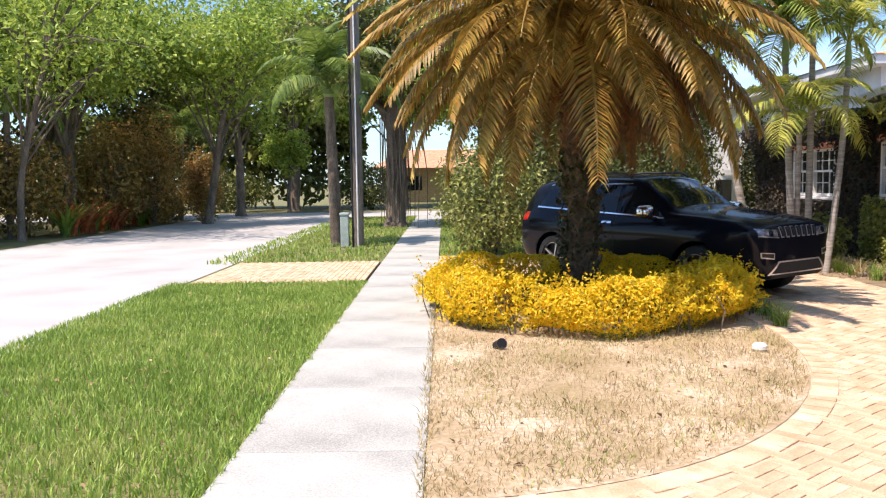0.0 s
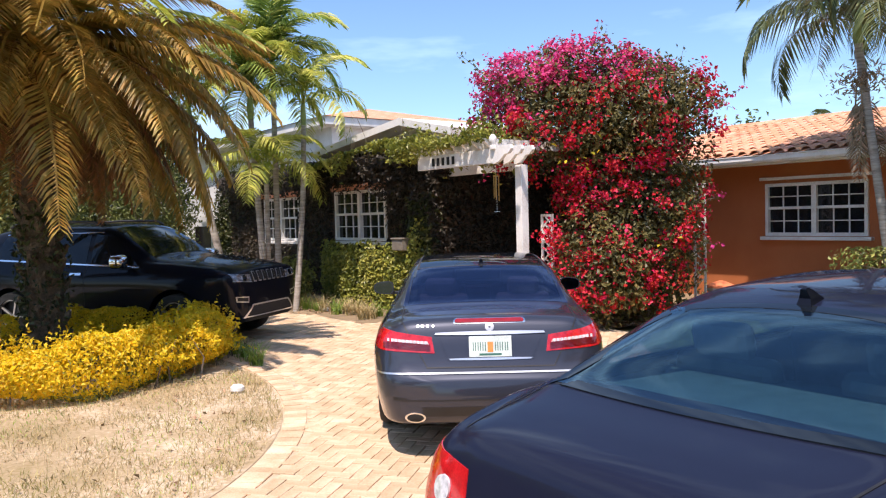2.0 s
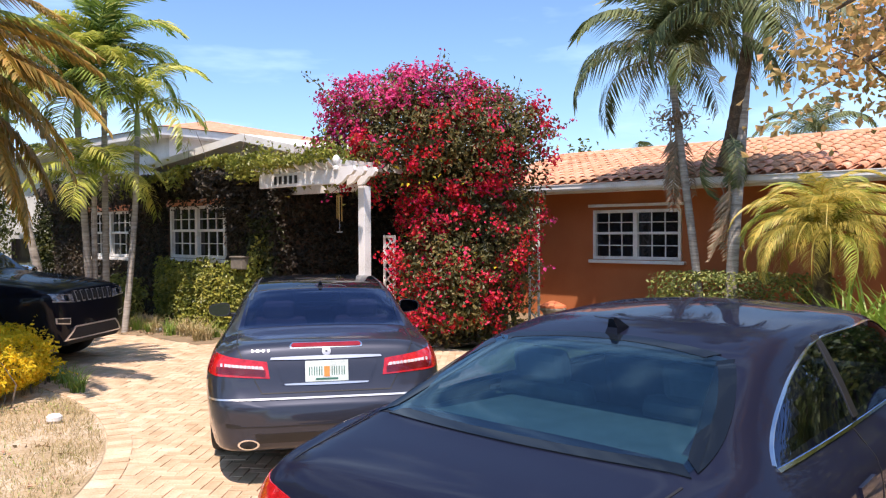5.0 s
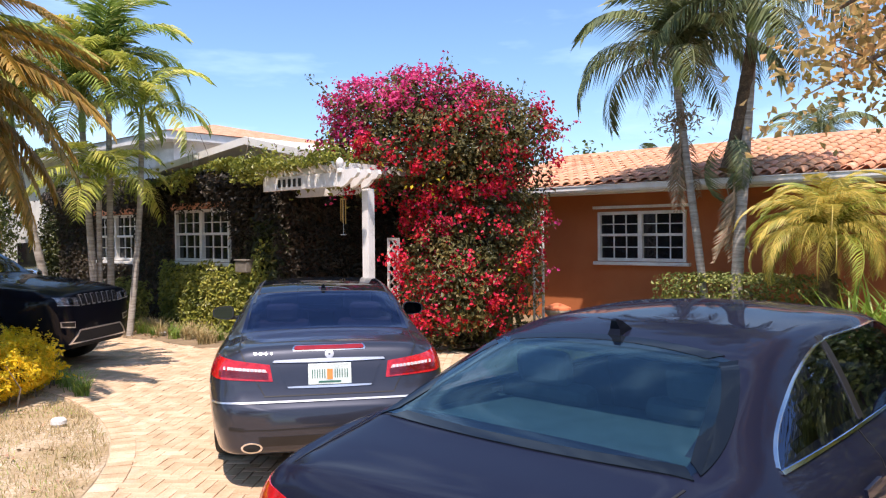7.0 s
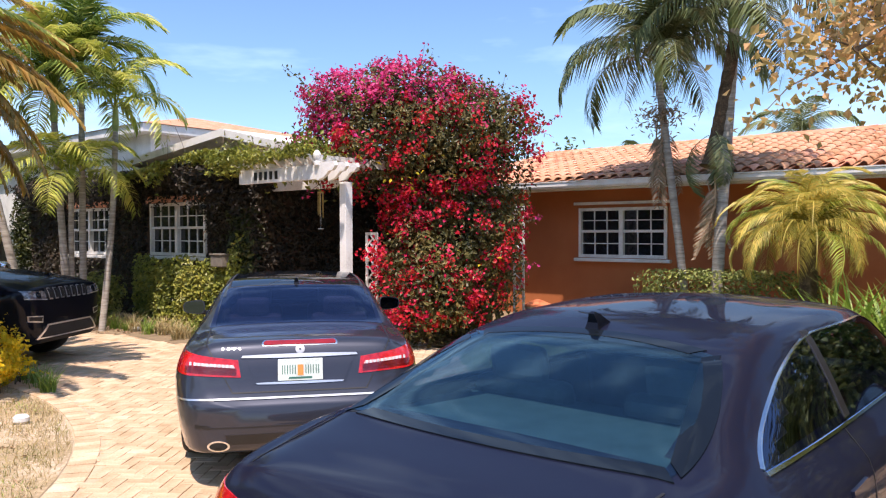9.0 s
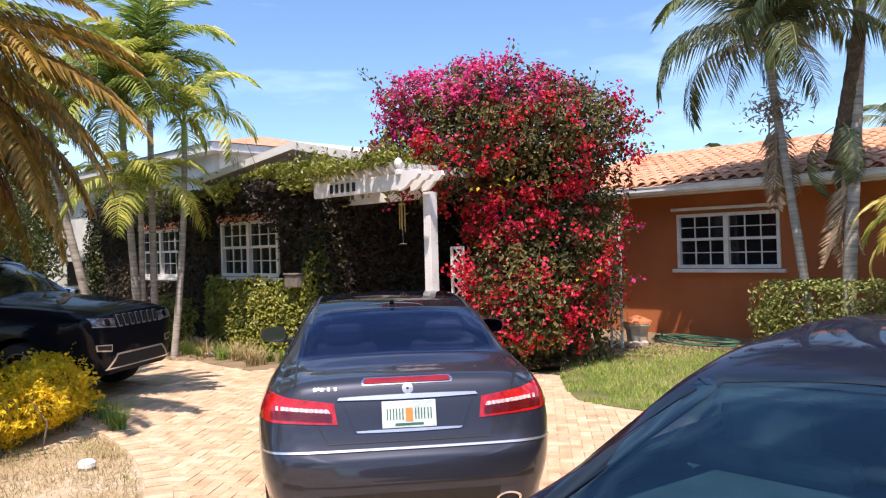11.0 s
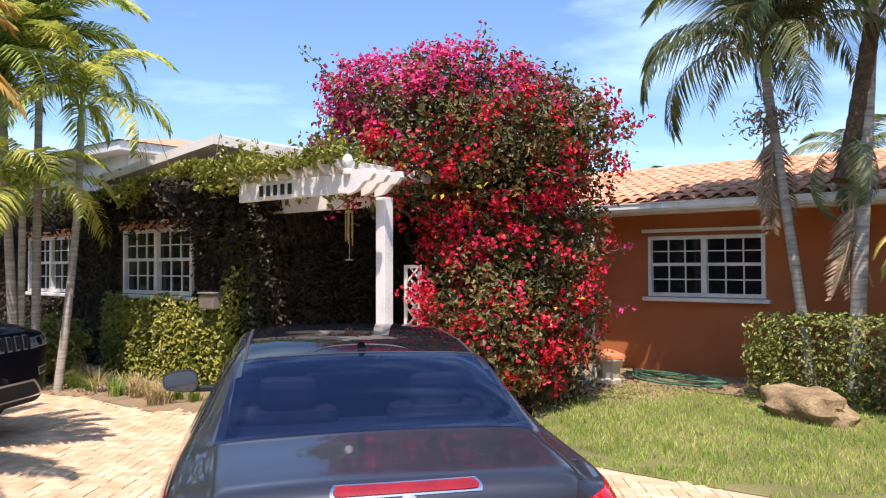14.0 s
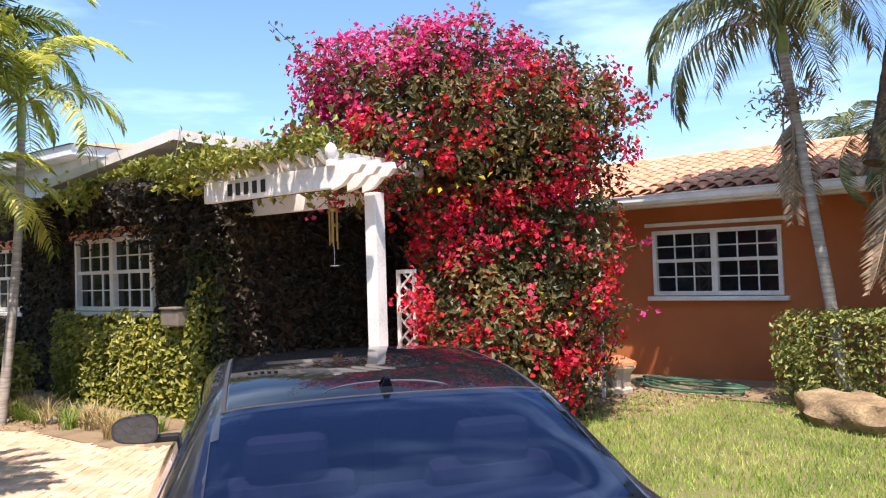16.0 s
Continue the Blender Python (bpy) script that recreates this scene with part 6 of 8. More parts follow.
def bougainvillea():
    rng = np.random.default_rng(21)
    b = thing("bougainvillea", "huge bougainvillea in magenta bloom climbing over the porch", "bougainvillea", "", (0, 0, 0))
    yaw = math.atan2(-0.66, 0.75)
    mass = [((9.52, 7.95, 3.25), (1.72, 1.15, 0.98), 11000), ((9.0, 8.45, 3.55), (1.0, 0.9, 0.70), 3000), ((10.0, 7.62, 1.75), (1.12, 0.9, 1.85), 13500),
            ((9.15, 7.5, 0.95), (0.74, 0.65, 0.95), 2600), ((10.05, 7.5, 3.35), (1.05, 0.95, 0.72), 3000)]
    P, N = [], []
    for c, r, n in mass:
        p, d = ellipsoid_points(n, c, r, yaw, rng, 0.55, 1.05, 0.22, 2.2)
        P.append(p), N.append(d)
    P, N = np.concatenate(P), np.concatenate(N)
    keep = P[:, 2] > 0.03
    P, N = P[keep], N[keep]
    leaf_object("foliage", P, 0.085, M["boug_leaf"], b, "small olive green leaves", normals=N, rng=rng, spread=0.9)
    # flower clusters sit on the outer shell, thickest high on the sunny side
    F, FN, pink = [], [], []
    for c, r, n in mass:
        p, d = ellipsoid_points(int(n * 0.085), c, r, yaw, rng, 0.97, 1.07, 0.22, 2.2)
        for q, m in zip(p, d):
            dens = 0.30 * noise.noise(Vector(q) * 1.15 + Vector((3.1, 0, 1.7))) + 0.75 * noise.noise(Vector(q) * 3.3) + 0.14 * max(0.0, q[2] - 2.9) + (0.13 * (q[1] - 7.8) - 0.02 if q[2] > 2.5 else 0.06)
            if m[0] * -0.7 + m[1] * -0.6 + 0.5 * m[2] < -0.35 or q[2] < 0.35 or (q[2] < 1.4 and q[1] < 7.3 and rng.uniform() < 0.5):
                continue
            if dens + rng.normal() * 0.13 > 0.11:
                k = int(rng.integers(10, 30))
                g = q + rng.normal(size=(k, 3)) * 0.062
                F.append(g), FN.append(np.repeat(m[None], k, 0)), pink.append(np.full(k, q[2] + 0.35 * (q[1] - 7.9) > 3.45 + rng.normal() * 0.2))
    # the low bright clump and loose sprays
    for cx, cy, cz, k, s in ((8.72, 7.42, 1.0, 210, 0.17), (8.6, 7.5, 0.62, 110, 0.13), (9.1, 7.0, 1.35, 60, 0.10), (9.5, 6.8, 0.8, 40, 0.08), (11.0, 7.05, 1.75, 60, 0.08), (10.85, 6.95, 1.45, 50, 0.07), (8.3, 7.75, 1.45, 90, 0.1)):
        g = np.array([cx, cy, cz]) + rng.normal(size=(k, 3)) * s
        F.append(g), FN.append(np.repeat(np.array([[-0.7, -0.6, 0.3]]), k, 0)), pink.append(np.zeros(k, bool))
    F, FN, pink = np.concatenate(F), np.concatenate(FN), np.concatenate(pink).astype(bool)
    leaf_object("crimson_bloom", F[~pink], 0.058, M["bract"], b, "crimson papery bracts", normals=FN[~pink], aspect=0.85, rng=rng, spread=0.9)
    leaf_object("magenta_bloom", F[pink], 0.062, M["bract_pink"], b, "magenta papery bracts", normals=FN[pink], aspect=0.85, rng=rng, spread=0.9)
    # sprays that break the outline
    bm, sl, sb = bmesh.new(), [], []
    for k in range(70):
        c, r, n = mass[(0, 0, 1, 2, 4)[k % 5]]
        p, d = ellipsoid_points(1, c, r, yaw, rng, 0.98, 1.0, 0.2)
        p, d = p[0], unit(d[0] + np.array([0, 0, 0.35 if k % 5 != 3 else -0.1]))
        if p[2] < 0.8:
            continue
        L = rng.uniform(0.25, 0.6) * (0.45 if k % 5 == 3 else 1.0)
        side = rng.normal(size=3) * 0.12
        pts = [p + d * L * u + side * u * u - np.array([0, 0, 0.18 * u * u * L]) for u in np.linspace(0, 1, 6)]
        tube(bm, pts, [0.006, 0.005, 0.004, 0.004, 0.003, 0.002], 4)
        for u in np.linspace(0.1, 1, 16):
            i = min(int(u * 5), 4)
            q = pts[i] + (pts[i + 1] - pts[i]) * (u * 5 - i) + rng.normal(size=3) * 0.04
            (sb if (u > 0.6 and k % 2 == 0) else sl).append(q)
    tagged(part("sprays", bm, M["bark"], b), kind="stuff")
    leaf_object("spray_foliage", np.array(sl), 0.07, M["boug_leaf"], b, rng=rng)
    leaf_object("spray_bloom", np.array(sb), 0.06, M["bract_pink"], b, rng=rng, aspect=0.85)
    y, d = ellipsoid_points(90, mass[2][0], mass[2][1], yaw, rng, 1.0, 1.05)
    y = y[(d[:, 0] < 0) & (y[:, 2] > 0.8)]
    y2, d2 = ellipsoid_points(120, (9.0, 7.9, 2.75), (1.1, 0.8, 0.4), yaw, rng, 1.0, 1.1)
    leaf_object("yellowed_leaves", np.concatenate([y, y2[d2[:, 0] < 0]]), 0.085, M["yellow_leaf"], b, "yellowed leaves", rng=rng)
    for k in range(7):
        bm = bmesh.new()
        x, yv = 9.6 + 0.18 * k + rng.normal() * 0.05, 7.9 - 0.12 * k + rng.normal() * 0.05
        tube(bm, catmull([(x, yv, 0), (x + rng.normal() * 0.1, yv + rng.normal() * 0.1, 1.0), (x - 0.1 + rng.normal() * 0.15, yv + rng.normal() * 0.15, 2.0), (9.6 + rng.normal() * 0.7, 7.9 + rng.normal() * 0.6, 3.2)], 14), np.linspace(0.05, 0.015, 14), 7)
        part("stem", bm, M["bark"], b)


bougainvillea()


def ivy_wall():
    rng = np.random.default_rng(31)
    iv = thing("wall_ivy", "dense creeping ivy covering the house wall", "ivy", "", (0, 0, 0))

    def spot(y, z):
        for w in (LW, LW2):
            if w[0] - 0.05 < y < w[1] + 0.05 and w[2] - 0.08 < z < w[3] + 0.15:
                return False
        return True
    n = 23000
    y, z = rng.uniform(10.8, 20.2, n), rng.uniform(0.02, 3.05, n)
    keep = np.array([spot(a, c) for a, c in zip(y, z)])
    y, z = y[keep], z[keep]
    bulge = np.array([noise.noise(Vector((a * 1.1, c * 1.1, 0))) for a, c in zip(y, z)])
    low = np.clip((1.35 - z) * 3, 0, 1) * np.clip((15.0 - y) * 2, 0, 1)
    depth = 0.06 + 0.10 * (bulge + 0.4) + 0.05 * low
    x = IX - depth * rng.uniform(0.35, 1.1, len(y))
    nrm = np.repeat(np.array([[-1.0, -0.1, 0.45]]), len(y), 0)
    # dry: leaves past the sunlit edge, eave shade put into their brown
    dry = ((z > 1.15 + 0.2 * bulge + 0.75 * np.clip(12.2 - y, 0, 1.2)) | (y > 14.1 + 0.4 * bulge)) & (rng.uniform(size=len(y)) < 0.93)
    for which, m, nm in ((~dry, "ivy", "wall_leaves"), (dry, "ivy_dry_shaded", "dry_wall_leaves")):
        leaf_object(nm, np.stack([x, y, z], 1)[which], 0.095, M[m], iv, "dry brown creeper, eave shade put into its colour" if m == "ivy_dry_shaded" else "", normals=nrm[which], rng=rng, spread=0.55)
    # Lower ivy in the sunlit leaf colour; top line traces the eave shadow.
    hd = thing("ivy_hedge", "clipped creeper hedge under the window, sunlight put into its yellow-green", "hedge", "", (0, 0, 0))
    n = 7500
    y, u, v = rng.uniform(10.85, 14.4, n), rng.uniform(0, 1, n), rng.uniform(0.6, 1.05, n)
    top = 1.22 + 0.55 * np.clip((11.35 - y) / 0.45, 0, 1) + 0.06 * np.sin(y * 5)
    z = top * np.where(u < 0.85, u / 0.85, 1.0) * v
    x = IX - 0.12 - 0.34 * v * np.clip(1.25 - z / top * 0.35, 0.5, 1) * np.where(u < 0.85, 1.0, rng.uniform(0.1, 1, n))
    leaf_object("hedge_leaves", np.stack([x, y, z], 1), 0.085, M["ivy_sunlit"], hd, normals=np.repeat(np.array([[-1.0, -0.3, 0.5]]), n, 0), rng=rng, spread=0.6)
    for k in range(14):
        bm = bmesh.new()
        yy = 10.95 + 0.28 * k
        tube(bm, [(IX - 0.15, yy, 0), (IX - 0.22, yy + 0.05, 0.5), (IX - 0.2, yy - 0.03, 1.1)], [0.016, 0.011, 0.005], 5)
        part("stem", bm, M["bark"], hd)
    # around the porch opening and its inner wall; porch shade is in the brown
    n = 6500
    x, z = rng.uniform(8.3, 11.4, n), rng.uniform(0.0, 2.75, n)
    yy = 10.72 - rng.uniform(0.0, 0.14, n)
    leaf_object("porch_leaves", np.stack([x, yy, z], 1), 0.095, M["ivy_dry_shaded"], iv, normals=np.repeat(np.array([[-0.3, -1.0, 0.3]]), n, 0), rng=rng, spread=0.6)
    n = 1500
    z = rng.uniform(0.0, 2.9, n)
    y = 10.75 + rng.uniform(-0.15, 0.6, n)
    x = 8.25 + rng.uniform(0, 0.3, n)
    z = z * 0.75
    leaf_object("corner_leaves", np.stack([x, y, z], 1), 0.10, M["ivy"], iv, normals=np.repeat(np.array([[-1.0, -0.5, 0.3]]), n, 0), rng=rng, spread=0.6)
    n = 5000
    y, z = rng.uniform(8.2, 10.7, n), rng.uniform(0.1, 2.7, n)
    leaf_object("porch_back_leaves", np.stack([11.34 - rng.uniform(0, 0.2, n), y, z], 1), 0.10, M["ivy_dry_shaded"], iv, normals=np.repeat(np.array([[-1.0, -0.3, 0.2]]), n, 0), rng=rng, spread=0.7)
    # trailing growth along the roof edge and over the pergola, sunlight in its colour
    C = catmull([(7.95, 15.0, 2.78), (7.85, 13.6, 2.86), (7.80, 12.4, 2.96), (7.75, 11.2, 3.05), (7.8, 10.6, 2.92), (7.9, 9.9, 2.80), (8.0, 9.0, 2.80), (8.0, 8.3, 2.8)], 400)
    k = rng.integers(0, 400, 3000)
    fall = np.abs(rng.normal(size=3000)) * 0.16
    clump = np.array([max(0.12, 0.7 + 1.6 * noise.noise(Vector((float(c[1]) * 2.3, 0.3, 0)))) for c in C])[k]
    P = C[k] + rng.normal(size=(3000, 3)) * np.array([0.13, 0.05, 0.06]) * clump[:, None]
    P[:, 2] -= fall * clump * 0.9 - 0.05
    leaf_object("roof_edge_vines", P, 0.105, M["ivy_sunlit"], iv, "trailing vines with sunlight put into their yellow-green", rng=rng, up=0.7)
    # Vines under the eave, its shade put into their brown.
    n = 1300
    y = rng.uniform(10.6, 12.3, n)
    z = 2.92 - np.abs(rng.normal(size=n)) * 0.45
    leaf_object("corner_vines", np.stack([7.95 + rng.normal(size=n) * 0.12 + 0.2 * (3 - z), y - 0.3 * (3 - z), z], 1), 0.10, M["ivy_dry_shaded"], iv, rng=rng, normals=np.repeat(np.array([[-1.0, -0.3, 0.4]]), n, 0), spread=0.6)
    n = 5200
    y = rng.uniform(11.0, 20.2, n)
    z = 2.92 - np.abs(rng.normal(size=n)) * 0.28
    leaf_object("eave_vines", np.stack([8.12 + rng.normal(size=n) * 0.10 + 0.35 * (3.02 - z), y, z], 1), 0.10, M["ivy_dry_shaded"], iv, rng=rng, normals=np.repeat(np.array([[-1.0, -0.2, 0.3]]), n, 0), spread=0.6)
    n = 2300
    y = 10.5 - 2.45 * rng.uniform(0, 1, n) ** 1.1
    z = 2.79 + np.abs(rng.normal(size=n)) * 0.11 * (1 + np.sin(y * 4.0) * 0.5) - np.where(rng.uniform(size=n) < 0.25, 0.14, 0.0) * np.clip(y - 8.8, 0, 1)
    leaf_object("pergola_vines", np.stack([7.30 + 0.6 * rng.uniform(0, 1, n) ** 1.4, y, z], 1), 0.085, M["ivy_sunlit"], iv, "leafy vines lying over the pergola", rng=rng, up=0.6)
    for j in range(9):
        bm = bmesh.new()
        p0 = C[int(rng.integers(40, 390))]
        d = np.array([rng.normal() * 0.15, rng.normal() * 0.2, rng.uniform(0.25, 0.6)])
        tube(bm, [p0 + d * u + np.array([0, 0.1 * u * u, 0]) for u in np.linspace(0, 1, 5)], 0.004, 4)
        part("tendril", bm, M["bark"], iv)


ivy_wall()


def slim_palm(name, label, base, top, r0, r1, meshes, count, lo, hi, seed, shaft=0.5, group="slender palms", scale=(0.85, 1.1), bend=0.0, bark="palm_bark"):
    rng = np.random.default_rng(seed)
    p = thing(name, label, "palm", group, base)
    d = Vector(top) - Vector(base)
    palm_trunk(p, [(0, 0, -0.05), (d.x * 0.3 + bend, d.y * 0.3, d.z * 0.33), (d.x * 0.65 + bend, d.y * 0.65, d.z * 0.66), tuple(d)], r0, r1, M[bark], 0.004 if bark == "palm_bark" else 0.02)
    if shaft:
        bm = bmesh.new()
        tube(bm, [tuple(d - Vector((0, 0, 0.03))), tuple(d + Vector((0, 0, shaft * 0.3))), tuple(d + Vector((0, 0, shaft)))], [r1 * 1.05, r1 * 1.35, r1 * 0.7], 12)
        part("crownshaft", bm, M["crownshaft"], p, "smooth green crownshaft", smooth=True)
    crown_fronds(p, (d.x, d.y, d.z + shaft), meshes, count, lo, hi, rng, scale, name="frond", rad=0.03)
    return p


fg = [frond_mesh("frond", 2.0, 1.25, 40, 0.66, 0.036, M["frond_green"], s, hang=0.95, rise=0.95, vee=0.4) for s in (21, 22, 23)]
fl = [frond_mesh("frond", 1.9, 1.3, 38, 0.64, 0.040, M["frond_lime"], s, hang=1.0, rise=0.9, vee=0.4) for s in (24, 25)]
slim_palm("slender_palm", "tall slim palm with green feathery crown before the ivy wall", (6.60, 13.75, 0), (6.5, 14.0, 3.75), 0.068, 0.052, fg[:1] + fl, 24, -22, 74, 41, 0.55)
slim_palm("slender_palm", "slim grey-trunked palm in the cluster beside the ivy wall", (6.82, 13.65, 0), (6.92, 13.85, 4.35), 0.062, 0.048, fg + fl, 22, -20, 74, 42, 0.55)
slim_palm("slender_palm", "short palm with bright yellow-green fronds beside the ivy wall", (6.72, 13.9, 0), (6.65, 13.7, 2.5), 0.05, 0.045, fl, 16, -25, 45, 43, 0.25, scale=(0.7, 1.0))
slim_palm("slender_palm", "leaning slim palm with pale drooping crown by the window", (6.88, 13.1, 0), (7.3, 13.35, 3.6), 0.06, 0.045, fl, 12, -25, 60, 44, 0.45, scale=(0.75, 0.95), bend=0.05)
slim_palm("slender_palm", "leaning slim palm behind the black vehicle", (6.35, 14.9, 0), (5.75, 15.3, 3.6), 0.08, 0.06, fg, 13, -15, 65, 45, 0.5, bend=-0.02)

fc = [frond_mesh("frond", 2.2, 1.5, 54, 0.64, 0.030, M["frond_grey"], s, hang=1.5, rise=0.9, vee=0.15) for s in (31, 32, 33)]
dead = [frond_mesh("dead_frond", 1.3, 0.9, 22, 0.30, 0.03, M["dead_frond"], s, hang=1.2, rise=-0.6, vee=0.0) for s in (34, 35)]
pr = slim_palm("coconut_palm", "leaning palm with grey-green drooping crown before the tiled roof", (12.62, 4.85, 0.05), (12.60, 5.38, 4.25), 0.068, 0.058, fc, 24, -18, 72, 51, 0.35, "front garden palms", (0.9, 1.1))
crown_fronds(pr, (-0.02, 0.5, 3.55), dead, 4, -65, -35, np.random.default_rng(52), (0.8, 1.1), name="dead_frond", rad=0.06)
g = np.random.default_rng(53)
pts = np.array([(-0.02, 0.47, 3.60)]) + g.normal(size=(420, 3)) * np.array([0.17, 0.17, 0.13])
leaf_object("flower_stalk", pts, 0.10, M["dead_frond"], pr, "pale branching flower stalks", rng=g, aspect=0.2)
pr2 = slim_palm("coconut_palm", "dark double-trunked palm rising behind the clipped hedge", (12.24, 4.30, 0.05), (12.55, 4.12, 4.9), 0.09, 0.08, fc, 24, -28, 70, 54, 0.35, "front garden palms", (0.95, 1.15))
palm_trunk(pr2, [(0.0, 0.1, 2.7), (0.15, 0.0, 3.3), (0.25, -0.2, 4.6)], 0.105, 0.09, M["palm_boots"], 0.01, name="upper_trunk")
crown_fronds(pr2, (0.1, 0.05, 3.3), fc[:1], 3, -76, -60, np.random.default_rng(55), (0.4, 0.6), name="frond", rad=0.08)
crown_fronds(pr2, (0.08, 0.05, 2.6), dead, 4, -70, -50, np.random.default_rng(56), (0.8, 1.0), name="dead_frond", rad=0.1)

pg = [frond_mesh("frond", 1.6, 1.75, 74, 0.34, 0.014, M["frond_honey"], s, hang=1.3, rise=0.9, vee=0.3) for s in (61, 62)] + [frond_mesh("frond", 1.4, 1.9, 66, 0.32, 0.014, M["frond_honey"], 63, hang=1.4, rise=0.8, vee=0.3)]
ph = thing("pygmy_date_palm", "low pygmy palm with arching golden-green fronds", "palm", "front garden palms", (11.55, 2.75, 0.05))
palm_trunk(ph, [(0, 0, -0.05), (0.03, 0.02, 0.6), (0, 0, 1.1), (0, 0, 1.6)], 0.11, 0.10, M["palm_boots"], 0.015)
pg.append(frond_mesh("frond", 1.5, 1.7, 70, 0.33, 0.014, M["frond_lime"], 65, hang=1.2, rise=0.9, vee=0.3))
crown_fronds(ph, (0, 0, 1.64), pg, 58, -14, 80, np.random.default_rng(64), (0.78, 1.0), rad=0.06)


def leafy_bush(name, label, cat, loc, radii, n, size, material, seed, group="", box_like=0.0, lo=0.6):
    rng = np.random.default_rng(seed)
    b = thing(name, label, cat, group, loc)
    d = unit(rng.normal(size=(n, 3)))
    if box_like:
        d = d / np.max(np.abs(d), 1, keepdims=True) ** box_like
    k = rng.uniform(lo, 1.04, n) * (1 + 0.22 * (1 - box_like) * np.array([noise.noise(Vector(x) * 2.3 + Vector(loc)) for x in d]))
    P = d * np.asarray(radii) * k[:, None] + np.array([0, 0, radii[2]])
    ok = P[:, 2] > 0.02
    leaf_object("foliage", P[ok], size, material, b, normals=d[ok], rng=rng, spread=0.8)
    bm = bmesh.new()
    for _ in range(8):
        tube(bm, [(rng.normal() * 0.08, rng.normal() * 0.08, 0), (rng.normal() * radii[0] * 0.25, rng.normal() * radii[1] * 0.25, radii[2]), (rng.normal() * radii[0] * 0.45, rng.normal() * radii[1] * 0.45, radii[2] * 1.5)], [0.03, 0.018, 0.008], 5)
    tagged(part("stem_growth", bm, M["bark"], b), kind="stuff")
    return b


leafy_bush("clipped_hedge", "square clipped green hedge before the orange wall", "hedge", (12.35, 4.15, 0.08), (0.52, 1.35, 0.53), 9000, 0.065, M["hedge"], 71, box_like=0.85, lo=0.72)


def strap_clump(name, label, cat, loc, n, length, width, material, seed, group="", lean=0.9, parent=None):
    rng = np.random.default_rng(seed)
    V, F = [], []
    for k in range(n):
        a = rng.uniform(0, 6.28)
        L = length * rng.uniform(0.6, 1.15)
        u = np.linspace(0, 1, 5)
        out = lean * L * (0.25 * u + 0.55 * u ** 2) * rng.uniform(0.3, 1.1)
        up = L * (u - 0.42 * u ** 2.2 * rng.uniform(0.3, 1.3))
        d = np.array([math.cos(a), math.sin(a), 0])
        s = np.array([-math.sin(a), math.cos(a), 0])
        b0 = len(V)
        base = np.array([rng.normal() * 0.04, rng.normal() * 0.04, 0])
        for i in range(5):
            w = width * (1 - u[i] ** 2 * 0.95) * 0.5
            c = base + d * out[i] + np.array([0, 0, up[i]])
            V += [c - s * w, c + s * w]
        for i in range(4):
            F.append((b0 + 2 * i, b0 + 2 * i + 1, b0 + 2 * i + 3, b0 + 2 * i + 2))
    ob = mesh_object(name, V, F, material)
    ob.location = loc
    return tagged(ob, label, cat, group)


for k, (x, y) in enumerate(((10.9, 2.0), (10.6, 1.6), (11.3, 1.7), (10.4, 2.2), (11.3, 2.2), (10.9, 1.2))):
    strap_clump("spider_lily", "bright green strappy lily clump beside the pygmy palm", "lily", (x, y, 0.03), 60, 1.35, 0.055, M["strap_leaf"], 80 + k, "lily clumps")
for k in range(40):
    y = 10.8 + 0.13 * k + random.uniform(-0.1, 0.1)
    x = min(bed_edge(y), 6.9) + 0.35 + random.uniform(-0.1, 0.35)
    strap_clump("liriope", "tufted grassy clump edging the soil bed", "grass tuft", (x, y, 0.02), 60, random.uniform(0.28, 0.4), 0.012, M["straw"] if k % 3 else M["strap_leaf"], 100 + k, "bed edging tufts")
for k, (a) in enumerate((-0.35, -0.2, -0.05, 0.1)):
    strap_clump("liriope", "long grass tuft at the island hedge foot", "grass tuft", (2.1 + 2.1 * math.cos(a), 9.6 + 2.2 * math.sin(a) - 0.4, 0.01), 60, 0.34, 0.012, M["strap_leaf"], 140 + k, "island tufts")
leafy_bush("shrub", "green shrub behind the palm trio by the ivy wall", "shrub", (7.3, 14.2, 0.03), (0.5, 0.6, 0.5), 1500, 0.09, M["hedge"], 76, "garden shrubs")
leafy_bush("shrub", "green shrub at the foot of the leaning palm", "shrub", (6.5, 14.9, 0.03), (0.6, 0.6, 0.45), 1500, 0.09, M["hedge"], 77, "garden shrubs")
leafy_bush("shrub", "tall leafy shrub between footpath and black vehicle", "shrub", (1.35, 17.6, 0.0), (1.25, 1.5, 1.35), 8000, 0.11, M["hedge"], 78, "garden shrubs", lo=0.45)
leafy_bush("shrub", "tall dark shrub behind the palm island", "shrub", (3.4, 20.5, 0.0), (1.8, 1.6, 1.9), 7000, 0.14, M["tree_leaf_dark"], 79, "garden shrubs", lo=0.45)


leafy_bush("shrub", "tall dark shrub rising behind the black vehicle", "shrub", (7.9, 24.0, 0.0), (1.0, 1.1, 2.7), 6000, 0.13, M["tree_leaf_dark"], 75, "garden shrubs", lo=0.45)
leafy_bush("shrub", "dark shrub at the end of the ivy wing", "shrub", (6.6, 21.5, 0.0), (1.1, 1.1, 2.0), 5000, 0.12, M["tree_leaf_dark"], 74, "garden shrubs", lo=0.45)


# Dark leaf column, added to close the gap beside the wing.
leafy_bush("shrub", "tall dark leaf column at the corner of the ivy wing", "shrub", (9.0, 21.4, 0.0), (0.5, 0.5, 1.75), 4200, 0.11, M["ivy"], 73, "garden shrubs", lo=0.5)


